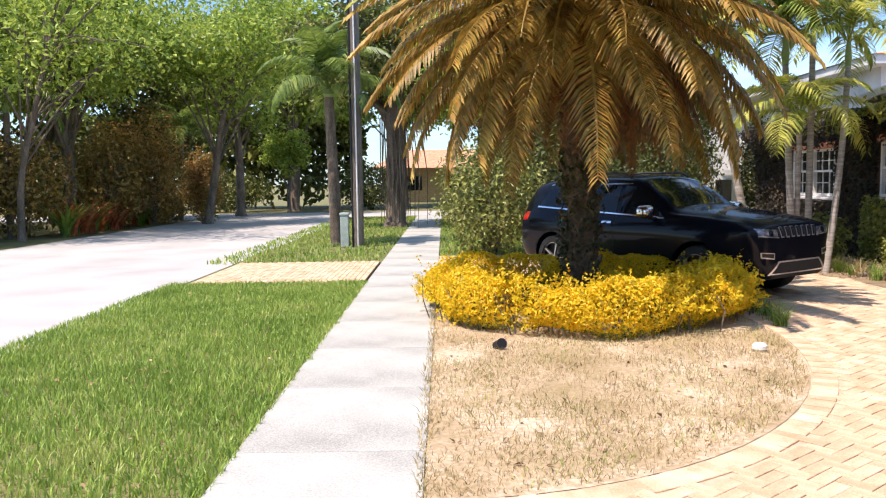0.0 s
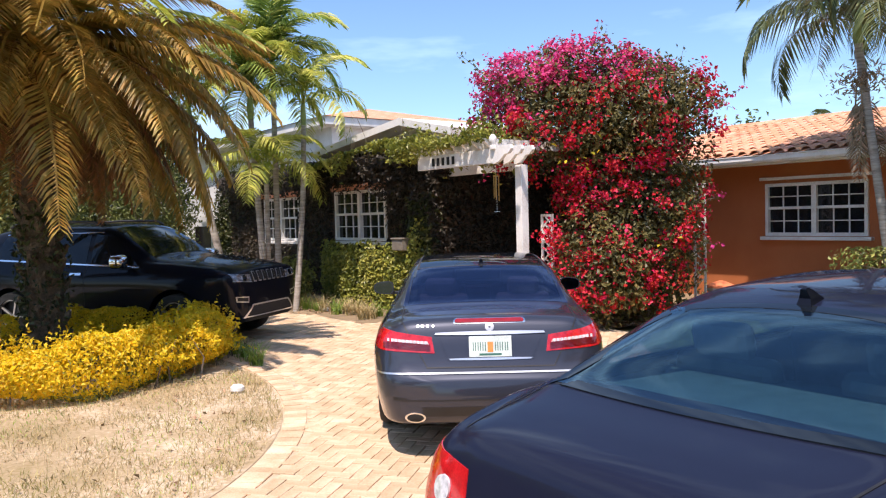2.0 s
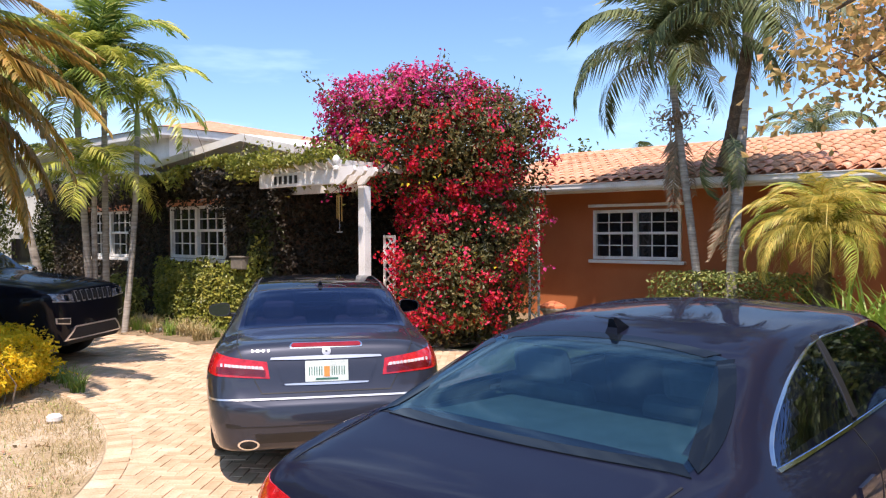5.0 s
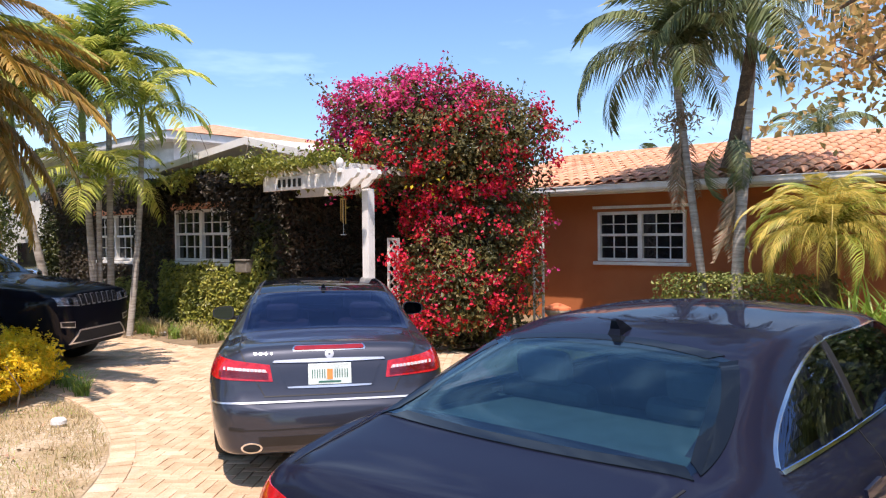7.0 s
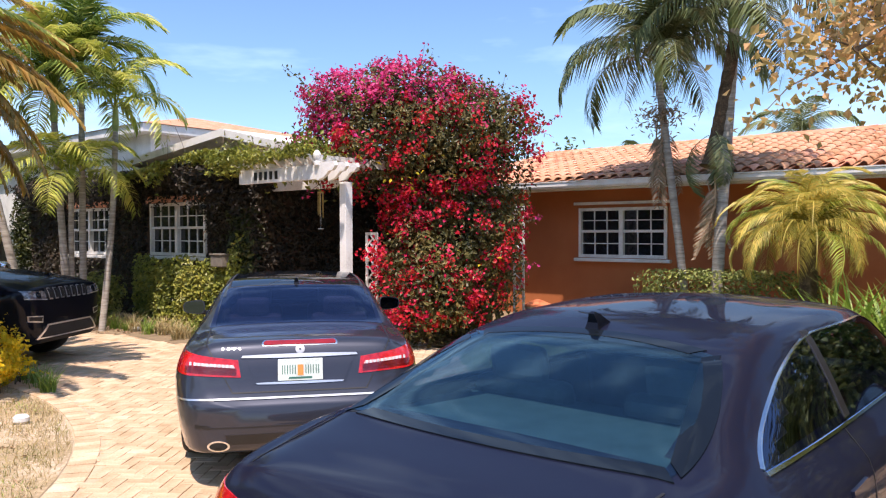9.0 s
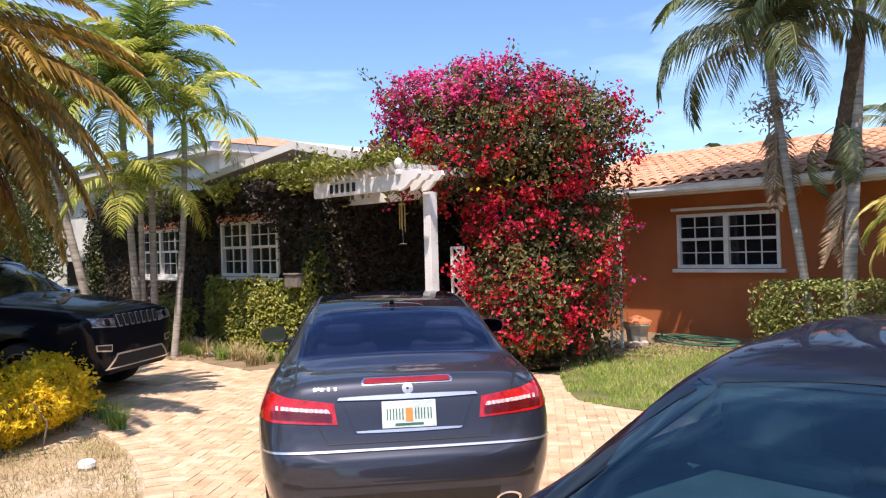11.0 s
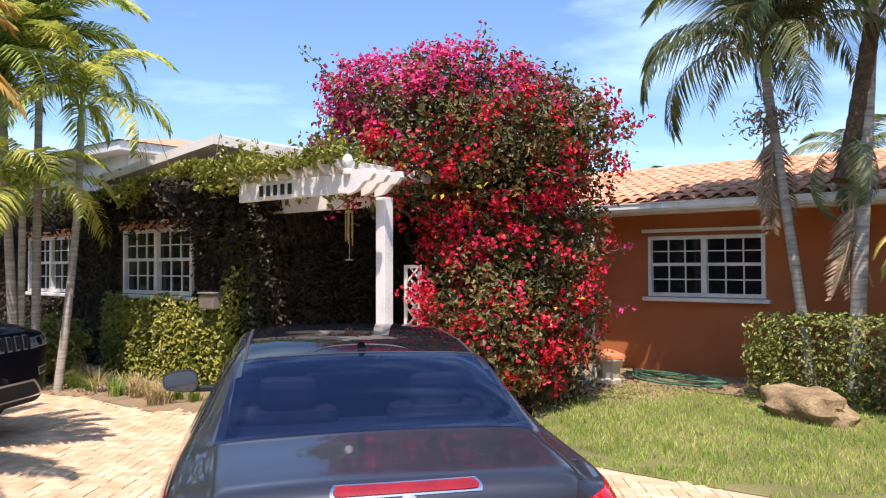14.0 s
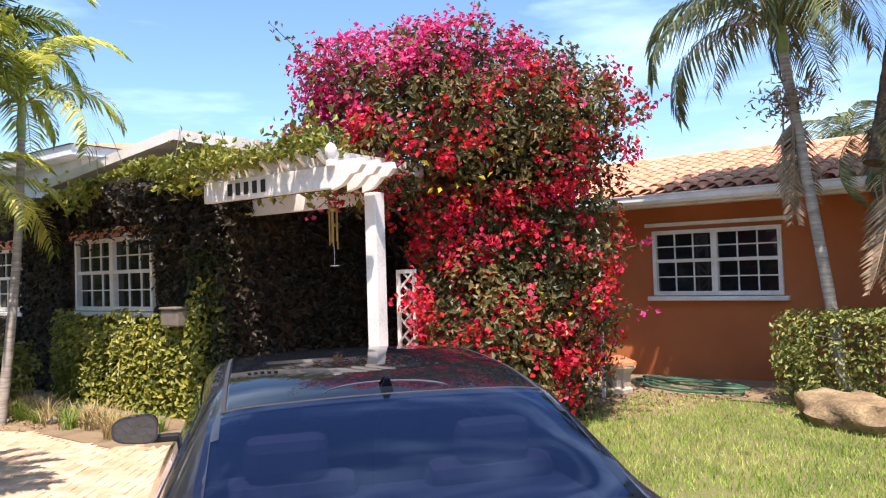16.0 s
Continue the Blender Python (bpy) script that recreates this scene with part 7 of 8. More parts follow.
def tree(name, label, loc, height, crown, n, leaf, material, seed, trunk=0.22, clumps=48, group="street trees", bare=0.35, lean=(0, 0)):
    rng = np.random.default_rng(seed)
    t = thing(name, label, "tree", group, loc)
    top = np.array([lean[0], lean[1], height * 0.62])
    bm = bmesh.new()
    C = catmull([(0, 0, -0.1), (lean[0] * 0.2 + rng.normal() * 0.1, lean[1] * 0.2, height * 0.2), (lean[0] * 0.6, lean[1] * 0.6 + rng.normal() * 0.15, height * 0.42), tuple(top)], 14)
    rad = np.linspace(trunk, trunk * 0.45, 14)
    rad[0] *= 1.5
    tube(bm, C, rad, 10)
    cent = []
    for k in range(clumps):
        d = unit(rng.normal(size=3))
        q = top + d * np.asarray(crown) * rng.uniform(0.35, 0.95) + np.array([0, 0, height * 0.08])
        q[2] = max(q[2], height * bare)
        cent.append(q)
        if k % 2 == 0:
            s = C[int(rng.integers(5, 14))]
            m = (s + q) / 2 + np.array([0, 0, 0.3])
            tube(bm, catmull([s, m, q], 7), np.linspace(trunk * 0.32, 0.02, 7), 6)
    part("trunk", bm, M["bark"], t, smooth=True)
    cent = np.array(cent)
    idx = rng.integers(0, clumps, n)
    sz = np.asarray(crown).mean() * 0.155
    P = cent[idx] + rng.normal(size=(n, 3)) * sz * np.array([1, 1, 0.7])
    P = P[P[:, 2] > 0.4]
    leaf_object("crown", P, leaf, material, t, rng=rng, up=0.5)
    return t


# street side, beyond the road
for k, (x, y, r, h) in enumerate(((-12.6, 34.0, 1.7, 2.6), (-14.4, 34.5, 1.6, 2.3), (-11.0, 36.0, 1.0, 1.7))):
    leafy_bush("bamboo", "golden-brown bamboo thicket behind the road edge planting", "bamboo", (x, y, 0.0), (r, r * 0.8, h), 5200, 0.15, M["bronze_leaf"], 340 + k, "bamboo clumps", lo=0.35)
tree("tree", "broad leafy street tree with dark trunk and spreading crown", (-14.5, 30, 0), 11, (4.5, 4.5, 3.2), 15300, 0.26, M["tree_leaf"], 201, 0.28)
tree("tree", "tall street tree with bright sunlit leaves", (-9.5, 50, 0), 14, (6, 5, 4.5), 15300, 0.36, M["tree_leaf"], 202, 0.34)
tree("tree", "tall dark street tree beyond the side street", (-2.5, 54, 0), 13, (5.5, 5, 4.5), 13600, 0.36, M["tree_leaf"], 203, 0.32)
tree("tree", "shady street tree with heavy limbs", (-19, 38, 0), 12, (5.5, 5, 4), 13600, 0.34, M["tree_leaf_dark"], 204, 0.34)
tree("tree", "small bright green tree at the street corner", (-9.3, 47.5, 0), 5.2, (1.6, 1.6, 1.5), 5950, 0.2, M["tree_leaf"], 205, 0.13)
tree("tree", "spreading tree over the far verge", (-17.5, 22, 0), 9.5, (3.8, 3.8, 2.8), 11900, 0.25, M["tree_leaf"], 206, 0.25)
tree("tree", "old fig tree with hanging roots beside the footpath", (-1.6, 29.5, 0), 9.5, (3.6, 3.2, 2.4), 11900, 0.24, M["tree_leaf_dark"], 207, 0.42)
tree("tree", "leafy tree behind the neighbouring garden", (4.5, 33, 0), 9, (3.6, 3.2, 3.0), 10200, 0.26, M["tree_leaf_dark"], 208, 0.25)
tree("tree", "dark tree across the side street", (5.5, 58, 0), 12, (5.5, 5, 4), 10200, 0.4, M["tree_leaf_dark"], 209, 0.3)
tree("tree", "dark tree massed beyond the far verge", (-24, 28, 0), 11, (5, 5, 4), 10200, 0.36, M["tree_leaf_dark"], 210, 0.3)
tree("tree", "street tree on the far verge opposite the drive", (-16.5, 4, 0), 9, (3.8, 3.8, 2.8), 6800, 0.3, M["tree_leaf"], 211, 0.25)
tree("tree", "street tree on the far verge down the road", (-16, -9, 0), 10, (4, 4, 3), 6800, 0.32, M["tree_leaf_dark"], 212, 0.27)
tree("tree", "dark garden tree behind the black vehicle", (6.4, 25.5, 0), 7.5, (3.0, 2.6, 2.4), 11000, 0.2, M["tree_leaf_dark"], 213, 0.2, bare=0.12)
tree("tree", "leafy tree beside the neighbouring garden", (2.2, 27.5, 0), 8.5, (2.8, 2.6, 2.8), 11000, 0.2, M["tree_leaf"], 214, 0.2, bare=0.15)
tree("tree", "bright street tree arching over the road", (-11.0, 42.5, 0), 12, (4.5, 4, 4), 14000, 0.26, M["tree_leaf"], 215, 0.26)
tree("tree", "dense dark tree behind the roadside shrubs", (-15.5, 40, 0), 9, (4, 3.5, 3.5), 14000, 0.24, M["tree_leaf_dark"], 216, 0.26, bare=0.2)
tree("tree", "broad dark tree near the street edge", (-21, 25, 0), 10, (4.2, 4, 3.6), 14000, 0.26, M["tree_leaf_dark"], 217, 0.28, bare=0.2)
tree("tree", "dark-trunked street tree leaning its crown over the road", (-10.4, 34.5, 0), 10.5, (4.6, 4.2, 2.6), 9000, 0.24, M["tree_leaf"], 218, 0.2, bare=0.42, lean=(1.6, -0.6))
tree("tree", "spreading shade tree at the road edge", (-13.6, 25.0, 0), 10, (4.6, 4.4, 2.6), 4200, 0.22, M["tree_leaf"], 219, 0.13, bare=0.42, lean=(1.2, 0))
roots = thing("hanging_roots", "tangle of dark aerial fig roots hanging to the ground", "roots", "", (-1.6, 29.5, 0))
rr = np.random.default_rng(13)
for k in range(46):
    bm = bmesh.new()
    x, y = rr.normal() * 0.45 + 0.1, rr.normal() * 0.5
    tube(bm, [(x, y, rr.uniform(0, 1.2) if k % 2 else -0.05), (x + rr.normal() * 0.08, y, 2.0), (x * 0.8, y * 0.8, 4.2)], [0.012, 0.025, 0.03], 4)
    part("root", bm, M["bark"], roots)
for k, (x, y, r, m, s) in enumerate(((-14.5, 27.0, (1.6, 1.8, 1.9), "croton", 0.2), (-13.4, 31.5, (1.5, 1.8, 2.1), "croton", 0.2), (-15.5, 23.0, (1.6, 1.8, 1.5), "tree_leaf_dark", 0.2), (-17.0, 26.0, (2, 2, 2.2), "tree_leaf_dark", 0.22),
                                      (-13.0, 36.0, (1.2, 1.5, 0.9), "croton", 0.18), (-16.5, 35.0, (2.2, 2.2, 2.0), "tree_leaf_dark", 0.22), (-19.0, 30.5, (2.4, 2.4, 2.6), "tree_leaf_dark", 0.24), (-22.0, 34.0, (3, 3, 3), "tree_leaf_dark", 0.3),
                                      (-13.5, 48.5, (3, 1.6, 1.3), "tree_leaf_dark", 0.24), (-4.6, 50.0, (2.6, 1.6, 1.5), "tree_leaf_dark", 0.24), (-20.5, 21.0, (2.4, 2.6, 2.4), "tree_leaf_dark", 0.26))):
    leafy_bush("roadside_shrub", "dense shrub along the far side of the street" if m != "croton" else "coppery yellow croton shrub along the street", "shrub", (x, y, -0.02), r, 2600, s, M[m], 300 + k, "roadside shrubs", lo=0.5)
for k in range(26):
    y = 26.5 + 9 * (k / 26) + random.uniform(-0.3, 0.3)
    strap_clump("ti_plant", "red and orange leaved ti plant at the road edge", "shrub", (-12.9 - random.uniform(0, 0.9) + (y - 24) * 0.02, y, -0.02), 30, random.uniform(1.2, 1.8), 0.13, M["ti_leaf"] if k % 4 else M["strap_leaf"], 330 + k, "ti plants", 1.1)

cf = [frond_mesh("frond", 2.5, 1.2, 66, 0.70, 0.038, M["frond_green"], s, hang=1.2, rise=1.0, vee=0.2) for s in (91, 92)]
slim_palm("young_coconut_palm", "young coconut palm beside the utility pole on the verge", (-2.75, 21.4, 0), (-2.85, 21.3, 4.1), 0.17, 0.12, cf, 17, -30, 84, 93, 0.2, "street palms", (0.85, 1.1), bark="bark")
slim_palm("roadside_palm", "slim palm at the far side of the street", (-14.8, 26.5, 0), (-14.7, 26.5, 4.3), 0.12, 0.10, fg, 15, -30, 60, 94, 0.3, "street palms", (1.0, 1.3), bark="bark")
slim_palm("roadside_palm", "slim palm rising behind the roadside shrubs", (-12.8, 38, 0), (-12.6, 38, 4.0), 0.12, 0.10, fg, 14, -30, 60, 95, 0.3, "street palms", (1.0, 1.3), bark="bark")
slim_palm("distant_palm", "palm crown showing above the tiled roof", (25.5, 6.8, 0), (25.5, 6.8, 4.2), 0.14, 0.11, fc, 15, -20, 60, 96, 0.3, "distant palms", (0.9, 1.1))
slim_palm("distant_palm", "palm crown showing above the tiled roof ridge", (27.5, 13.6, 0), (27.5, 13.6, 3.6), 0.14, 0.11, fc, 15, -20, 60, 97, 0.3, "distant palms", (0.9, 1.1))
leafy_bush("treetop", "distant treetop above the roof ridge", "tree", (26, 15.2, 0), (1.6, 1.6, 2.6), 1500, 0.25, M["tree_leaf_dark"], 98)

pole = thing("utility_pole", "weathered wooden utility pole beside the footpath", "utility pole", "", (-2.05, 20.5, 0))
bm = bmesh.new()
tube(bm, [(0, 0, -0.1), (0.02, 0, 4), (0.03, 0, 9.5)], [0.165, 0.15, 0.12], 14)
part("shaft", bm, M["wood_pole"], pole, smooth=True)
bm = bmesh.new()
tube(bm, [(0.02, -0.17, 0.0), (0.03, -0.165, 4.0), (0.03, -0.14, 9.0)], 0.02, 6)
part("conduit", bm, M["white_paint"], pole, "pale conduit pipe")
bm = bmesh.new()
tube(bm, [(-0.12, -0.12, 0.0), (-0.10, -0.11, 9.0)], 0.028, 6)
part("conduit", bm, M["black_trim"], pole)
cab = thing("utility_cabinet", "pale green metal utility pedestal at the pole foot", "utility box", "", (-2.38, 20.35, 0))
part("case", boxes((-0.11, 0.11, -0.10, 0.10, 0, 0.85), bevel=0.02), M["grey_box"], cab)
part("cap", boxes((-0.125, 0.125, -0.115, 0.115, 0.852, 0.93), bevel=0.02), M["grey_box"], cab)
far_house = tagged(new("far_house"), "low orange house with tile roof across the side street", "house")
part("wall", boxes((-5, 9, 66, 74, -0.1, 3.0)), M["sand"], far_house)
part("roof", (lambda b: (gable_roof := [b.verts.new(p) for p in ((-6, 65, 2.9), (10, 65, 2.9), (10, 75, 2.9), (-6, 75, 2.9), (-3, 70, 4.6), (7, 70, 4.6))], [b.faces.new([gable_roof[i] for i in f]) for f in ((0, 1, 5, 4), (1, 2, 5), (2, 3, 4, 5), (3, 0, 4))], b)[2])(bmesh.new()), M["terracotta_rest"], far_house)
for x in (-3.0, 0.2, 3.6):
    part("window", boxes((x, x + 1.4, 65.94, 66.0, 1.0, 2.2)), M["pane"], far_house)
for x, y, w in ((-19, 56, 27), (-50, 50, 34), (10, 57, 14), (28, 52, 24), (-40, 8, 20), (-44, -20, 24)):
    g = np.random.default_rng(int(abs(x) + y))
    n = 14000
    ux = g.uniform(-w / 2, w / 2, n)
    hgt = np.array([6.5 + 3.2 * noise.noise(Vector((q * 0.22, y * 0.1, 0))) + 1.2 * noise.noise(Vector((q * 0.9, y * 0.1, 4))) for q in ux])
    P = np.stack([x + ux, y + g.normal(size=n) * 1.6, hgt * np.sqrt(g.uniform(0, 1, n))], 1)
    tagged(leaf_object("far_woods", P, 0.62, M["tree_leaf_dark"], rng=g), "dense dark trees in the distance", "woods", kind="stuff")

# unseen planting along the boundary behind the drive, for the sedan to mirror
for k in range(9):
    leafy_bush("boundary_shrub", "tall green shrub along the side boundary", "shrub", (0.9 + 1.5 * k, -4.6 - 0.25 * (k % 2), 0), (1.0, 0.9, 1.35 + 0.2 * (k % 3)), 2200, 0.14, M["tree_leaf_dark" if k % 2 else "tree_leaf"], 400 + k, "boundary shrubs", lo=0.5)
# Out of view; keeps the bright wall out of the sedan's reflections.
for k, (x, y) in enumerate(((9.6, -1.6), (10.8, -0.9), (12.0, -1.6), (11.0, -2.8), (12.4, -3.6), (9.2, -3.2))):
    leafy_bush("boundary_shrub", "tall green unseen shrub before the orange wall, darkens car reflections", "shrub", (x, y, 0), (0.95, 0.9, 1.9 + 0.2 * (k % 3)), 3600, 0.14, M["tree_leaf_dark" if k % 2 else "hedge"], 420 + k, "boundary shrubs", lo=0.5)
slim_palm("boundary_palm", "feather palm standing in the side boundary", (3.6, -5.6, 0), (3.7, -5.6, 4.4), 0.1, 0.08, fg, 14, -15, 65, 410, 0.4, "boundary palms", (1.0, 1.2))
slim_palm("boundary_palm", "tall feather palm in the side boundary", (8.4, -6.0, 0), (8.3, -6.0, 5.0), 0.1, 0.08, fg, 14, -15, 65, 411, 0.4, "boundary palms", (1.0, 1.2))

# Out of view; crowns added so the sedan's paint mirrors something dark.
tree("tree", "dense dark unseen tree behind the side boundary, darkens car reflections", (2.2, -6.4, 0), 8, (2.6, 2.0, 2.6), 7000, 0.2, M["tree_leaf_dark"], 430, 0.16, group="boundary trees", bare=0.2)
tree("tree", "dense dark unseen tree behind the side boundary, darkens car reflections", (5.6, -6.6, 0), 8.5, (2.8, 2.0, 2.8), 7000, 0.2, M["tree_leaf_dark"], 431, 0.18, group="boundary trees", bare=0.2)
tree("tree", "dense dark unseen tree behind the side boundary, darkens car reflections", (9.6, -6.8, 0), 8, (2.8, 2.0, 2.6), 7000, 0.2, M["tree_leaf_dark"], 432, 0.18, group="boundary trees", bare=0.2)

# almond tree whose branch hangs over the drive
alm = thing("almond_tree", "tropical almond tree with coppery autumn leaves overhanging the drive", "tree", "", (5.7, -2.3, 0))
rng = np.random.default_rng(17)
bm = bmesh.new()
tube(bm, catmull([(0, 0, -0.1), (0.05, 0.1, 1.5), (-0.1, 0.2, 3.0), (-0.2, 0.4, 4.6)], 14), np.linspace(0.17, 0.09, 14), 10)
P = []
# The last four limbs, out of view, are added to darken the sedan's reflections.
ends = [((0.2, 3.3, 3.4), 3.0), ((1.6, 2.4, 3.6), 3.2), ((-2.0, 1.2, 3.9), 3.3), ((1.3, -1.8, 4.2), 3.5), ((0.9, 2.9, 3.1), 2.8), ((0.4, 2.5, 4.2), 3.6), ((2.4, 1.6, 4.3), 3.6), ((1.1, 1.7, 4.9), 3.9),
        ((2.2, 0.4, 3.7), 3.3), ((-0.6, 1.6, 5.0), 4.0), ((-1.9, -1.2, 4.4), 3.6), ((0.3, 3.55, 2.78), 2.6), ((0.6, 3.45, 3.15), 2.8), ((0.1, 3.1, 2.72), 2.6), ((-0.3, 3.35, 3.1), 2.9), ((-0.3, 3.05, 2.95), 2.7),
        ((-0.1, 2.9, 3.3), 2.9), ((0.5, 3.1, 2.9), 2.6), ((-1.6, -0.3, 4.6), 3.6), ((-2.5, 0.3, 4.3), 3.5), ((-1.0, -1.2, 5.0), 4.0), ((-2.9, -0.8, 4.8), 3.8)]
for k, (e, z0) in enumerate(ends):
    s = np.array([-0.1, 0.2, z0])
    e = np.array(e)
    B = catmull([s, s + (e - s) * 0.4 + np.array([0, 0, 0.45]), s + (e - s) * 0.75 + np.array([0, 0, 0.35]), e], 12)
    tube(bm, B, np.linspace(0.05, 0.010, 12), 6)
    for j in range(4, 12):
        tw = B[j] + rng.normal(size=3) * np.array([0.28, 0.28, 0.12])
        tube(bm, [B[j], (B[j] + tw) / 2 + np.array([0, 0, 0.04]), tw], [0.008, 0.006, 0.003], 4)
        for q in (B[j], tw):
            for i in range(32):
                P.append(q + rng.normal(size=3) * np.array([0.15, 0.15, 0.10]) - np.array([0, 0, 0.08]))
part("trunk", bm, M["bark"], alm, smooth=True)
leaf_object("leaves", np.array(P), 0.066, M["almond_leaf"], alm, "coppery and olive leaves", rng=rng, aspect=0.7, up=-0.1)

# ---- small things ----
rock = bmesh.new()
bmesh.ops.create_icosphere(rock, subdivisions=4, radius=1.0)
for v in rock.verts:
    p = v.co.copy()
    k = 1 + 0.26 * noise.noise(p * 1.3) + 0.14 * noise.noise(p * 3.1) + 0.07 * noise.noise(p * 7) + 0.035 * math.sin(p.z * 13 + 2 * p.y)
    v.co = Vector((p.x * 0.36 * k, p.y * 0.62 * k, max(min(p.z, 0.72), -0.55) * 0.30 * k))
bo = tagged(part("boulder", rock, M["rock"], smooth=True), "weathered tan limestone boulder on the lawn edge", "boulder")
bo.matrix_world = pose(11.35, 4.58, 0.11, 4, -3, -38)
for k, (x, y, s) in enumerate(((12.3, 6.15, 0.10), (12.5, 5.7, 0.06), (11.7, 5.4, 0.06), (9.9, 7.0, 0.07), (10.5, 7.1, 0.05))):
    o = new("stone", bo.data)
    o.matrix_world = pose(x, y, 0.05, 0, 0, 60 * k) @ Matrix.Diagonal((s * 2.2, s * 1.6, s * 2.2, 1))
    tagged(o, "small pale stone in the mulch", "stone", "garden stones")

urn = thing("garden_urn", "short pale stone urn with an orange flat cap", "urn", "", (12.2, 7.5, 0.05))
bm = bmesh.new()
tube(bm, [(0, 0, 0), (0, 0, 0.05), (0, 0, 0.08), (0, 0, 0.26), (0, 0, 0.33), (0, 0, 0.36)], [0.20, 0.20, 0.165, 0.185, 0.25, 0.25], 8)
part("bowl", bm, M["urn"], urn)
bm = bmesh.new()
tube(bm, [(0, 0, 0.362), (0, 0, 0.40), (0, 0, 0.46), (0, 0, 0.48)], [0.25, 0.24, 0.10, 0.03], 10)
part("cap", bm, M["urn_cap"], urn, "terracotta orange cap")

hose_rng = np.random.default_rng(4)
hose = thing("garden_hose", "loosely coiled green garden hose on the mulch", "hose", "", (12.6, 6.72, 0.07))
cu = bmesh.new()
pts = []
for k in range(90):
    a = k * 0.42
    pts.append((0.22 * math.sin(a * 0.5) + 0.12 * math.cos(a), 0.75 * math.cos(a * 0.47) + 0.1 * math.sin(a * 1.3), 0.03 + 0.10 * abs(math.sin(a * 0.31)) * abs(math.cos(a * 0.2))))
tube(cu, catmull(pts, 400), 0.014, 6)
part("coil", cu, M["hose"], hose, smooth=True)

for k, (x, y) in enumerate(((3.33, 7.2), (7.25, 12.6))):
    gl = thing("path_light", "small white ground spotlight at the drive edge", "garden light", "garden lights", (x, y, 0.0))
    bm = bmesh.new()
    tube(bm, [(0, 0, -0.02), (0, 0, 0.05)], [0.05, 0.055], 12)
    part("base", bm, M["urn"], gl)
    bm = bmesh.new()
    tube(bm, [(0, 0, 0.051), (0, 0, 0.085), (0, 0, 0.105)], [0.07, 0.07, 0.05], 14)
    part("head", bm, M["white_paint"], gl)
spot = thing("spotlight", "small black garden spotlight before the yellow hedge", "garden light", "garden lights", (0.82, 7.45, 0.0))
bm = bmesh.new()
tube(bm, [(0, 0, -0.02), (0, 0, 0.06)], 0.012, 6)
part("stake", bm, M["black_trim"], spot)
bm = bmesh.new()
tube(bm, [(-0.03, 0.05, 0.055), (0.01, -0.03, 0.09), (0.02, -0.06, 0.10)], [0.045, 0.05, 0.055], 12)
part("head", bm, M["black_trim"], spot)

# ---- grass, litter ----
g = np.random.default_rng(77)


def scatter(n, x0, x1, y0, y1, test):
    xy = np.stack([g.uniform(x0, x1, n), g.uniform(y0, y1, n)], 1)
    return xy[[bool(test(a, b)) for a, b in xy]]


def patchy(x, y, f, t):
    return noise.noise(Vector((x * f, y * f, 2.0))) > t


xy = scatter(62000, -4.45, WALK_L + 0.03, 2.6, 12.97, lambda x, y: y > 3.9 or patchy(x, y, 2.5, -0.25))
v, f = blades(xy, 0.085, 0.011, g, 0.75)
tagged(mesh_object("verge_grass", v, f, M["grass"]), "thick green St Augustine grass blades", "grass", kind="stuff")
xy = scatter(9000, -4.9, WALK_L, 16.3, 38, lambda x, y: True)
v, f = blades(xy, 0.09, 0.03, g, 0.7)
tagged(mesh_object("verge_grass", v, f, M["grass"]), "green grass of the far verge", "grass", kind="stuff")
xy = scatter(12000, WALK_R, 3.2, 14.2, 34, lambda x, y: not in_drive(x, y))
v, f = blades(xy, 0.10, 0.02, g, 0.7)
tagged(mesh_object("side_grass", v, f, M["grass"]), "green grass beyond the island", "grass", kind="stuff")
xy = scatter(60000, WALK_R, 3.95, 3.8, 13.8, lambda x, y: in_island(x, y, -0.03) and math.hypot(x - 2.1, y - 9.9) > 1.75 and patchy(x + 7, y, 1.6, -0.22 + 0.25 * random.uniform(-1, 1)))
v, f = blades(xy, 0.075, 0.0075, g, 1.25)
tagged(mesh_object("island_grass", v, f, M["straw"]), "dry straw-coloured thin grass", "grass", kind="stuff")
xy = scatter(2600, WALK_R - 0.07, WALK_R + 0.10, 3.6, 14.0, lambda x, y: abs(x - WALK_R + 0.02) < 0.10 * abs(noise.noise(Vector((y * 2.0, 0, 5)))) + 0.03)
v, f = blades(xy, 0.07, 0.008, g, 1.3, z=0.01)
tagged(mesh_object("path_edge_grass", v, f, M["straw"]), "dry grass creeping over the footpath edge", "grass", kind="stuff")
xy = scatter(2600, WALK_L - 0.10, WALK_L + 0.06, 2.6, 12.97, lambda x, y: x < WALK_L - 0.02 + 0.16 * noise.noise(Vector((y * 2.6, 0, 9))))
v, f = blades(xy, 0.085, 0.011, g, 0.9)
tagged(mesh_object("path_edge_grass", v, f, M["grass"]), "green grass creeping over the footpath edge", "grass", kind="stuff")
xy = scatter(15000, WALK_R, 3.9, 3.8, 13.8, lambda x, y: in_island(x, y, -0.05) and math.hypot(x - 2.1, y - 9.9) > 1.9 and patchy(x, y, 1.1, 0.08))
v, f = blades(xy, 0.055, 0.009, g, 0.9)
tagged(mesh_object("island_grass", v, f, M["grass_mixed"]), "green tufts left in the dry lawn", "grass", kind="stuff")
xy = scatter(60000, 7.9, 12.3, -2, 7.2, lambda x, y: x > lawn_edge(y) - 0.02 and (x > lawn_edge(y) + 0.5 or patchy(x, y, 2.5, -0.15)))
v, f = blades(xy, 0.085, 0.010, g, 0.7)
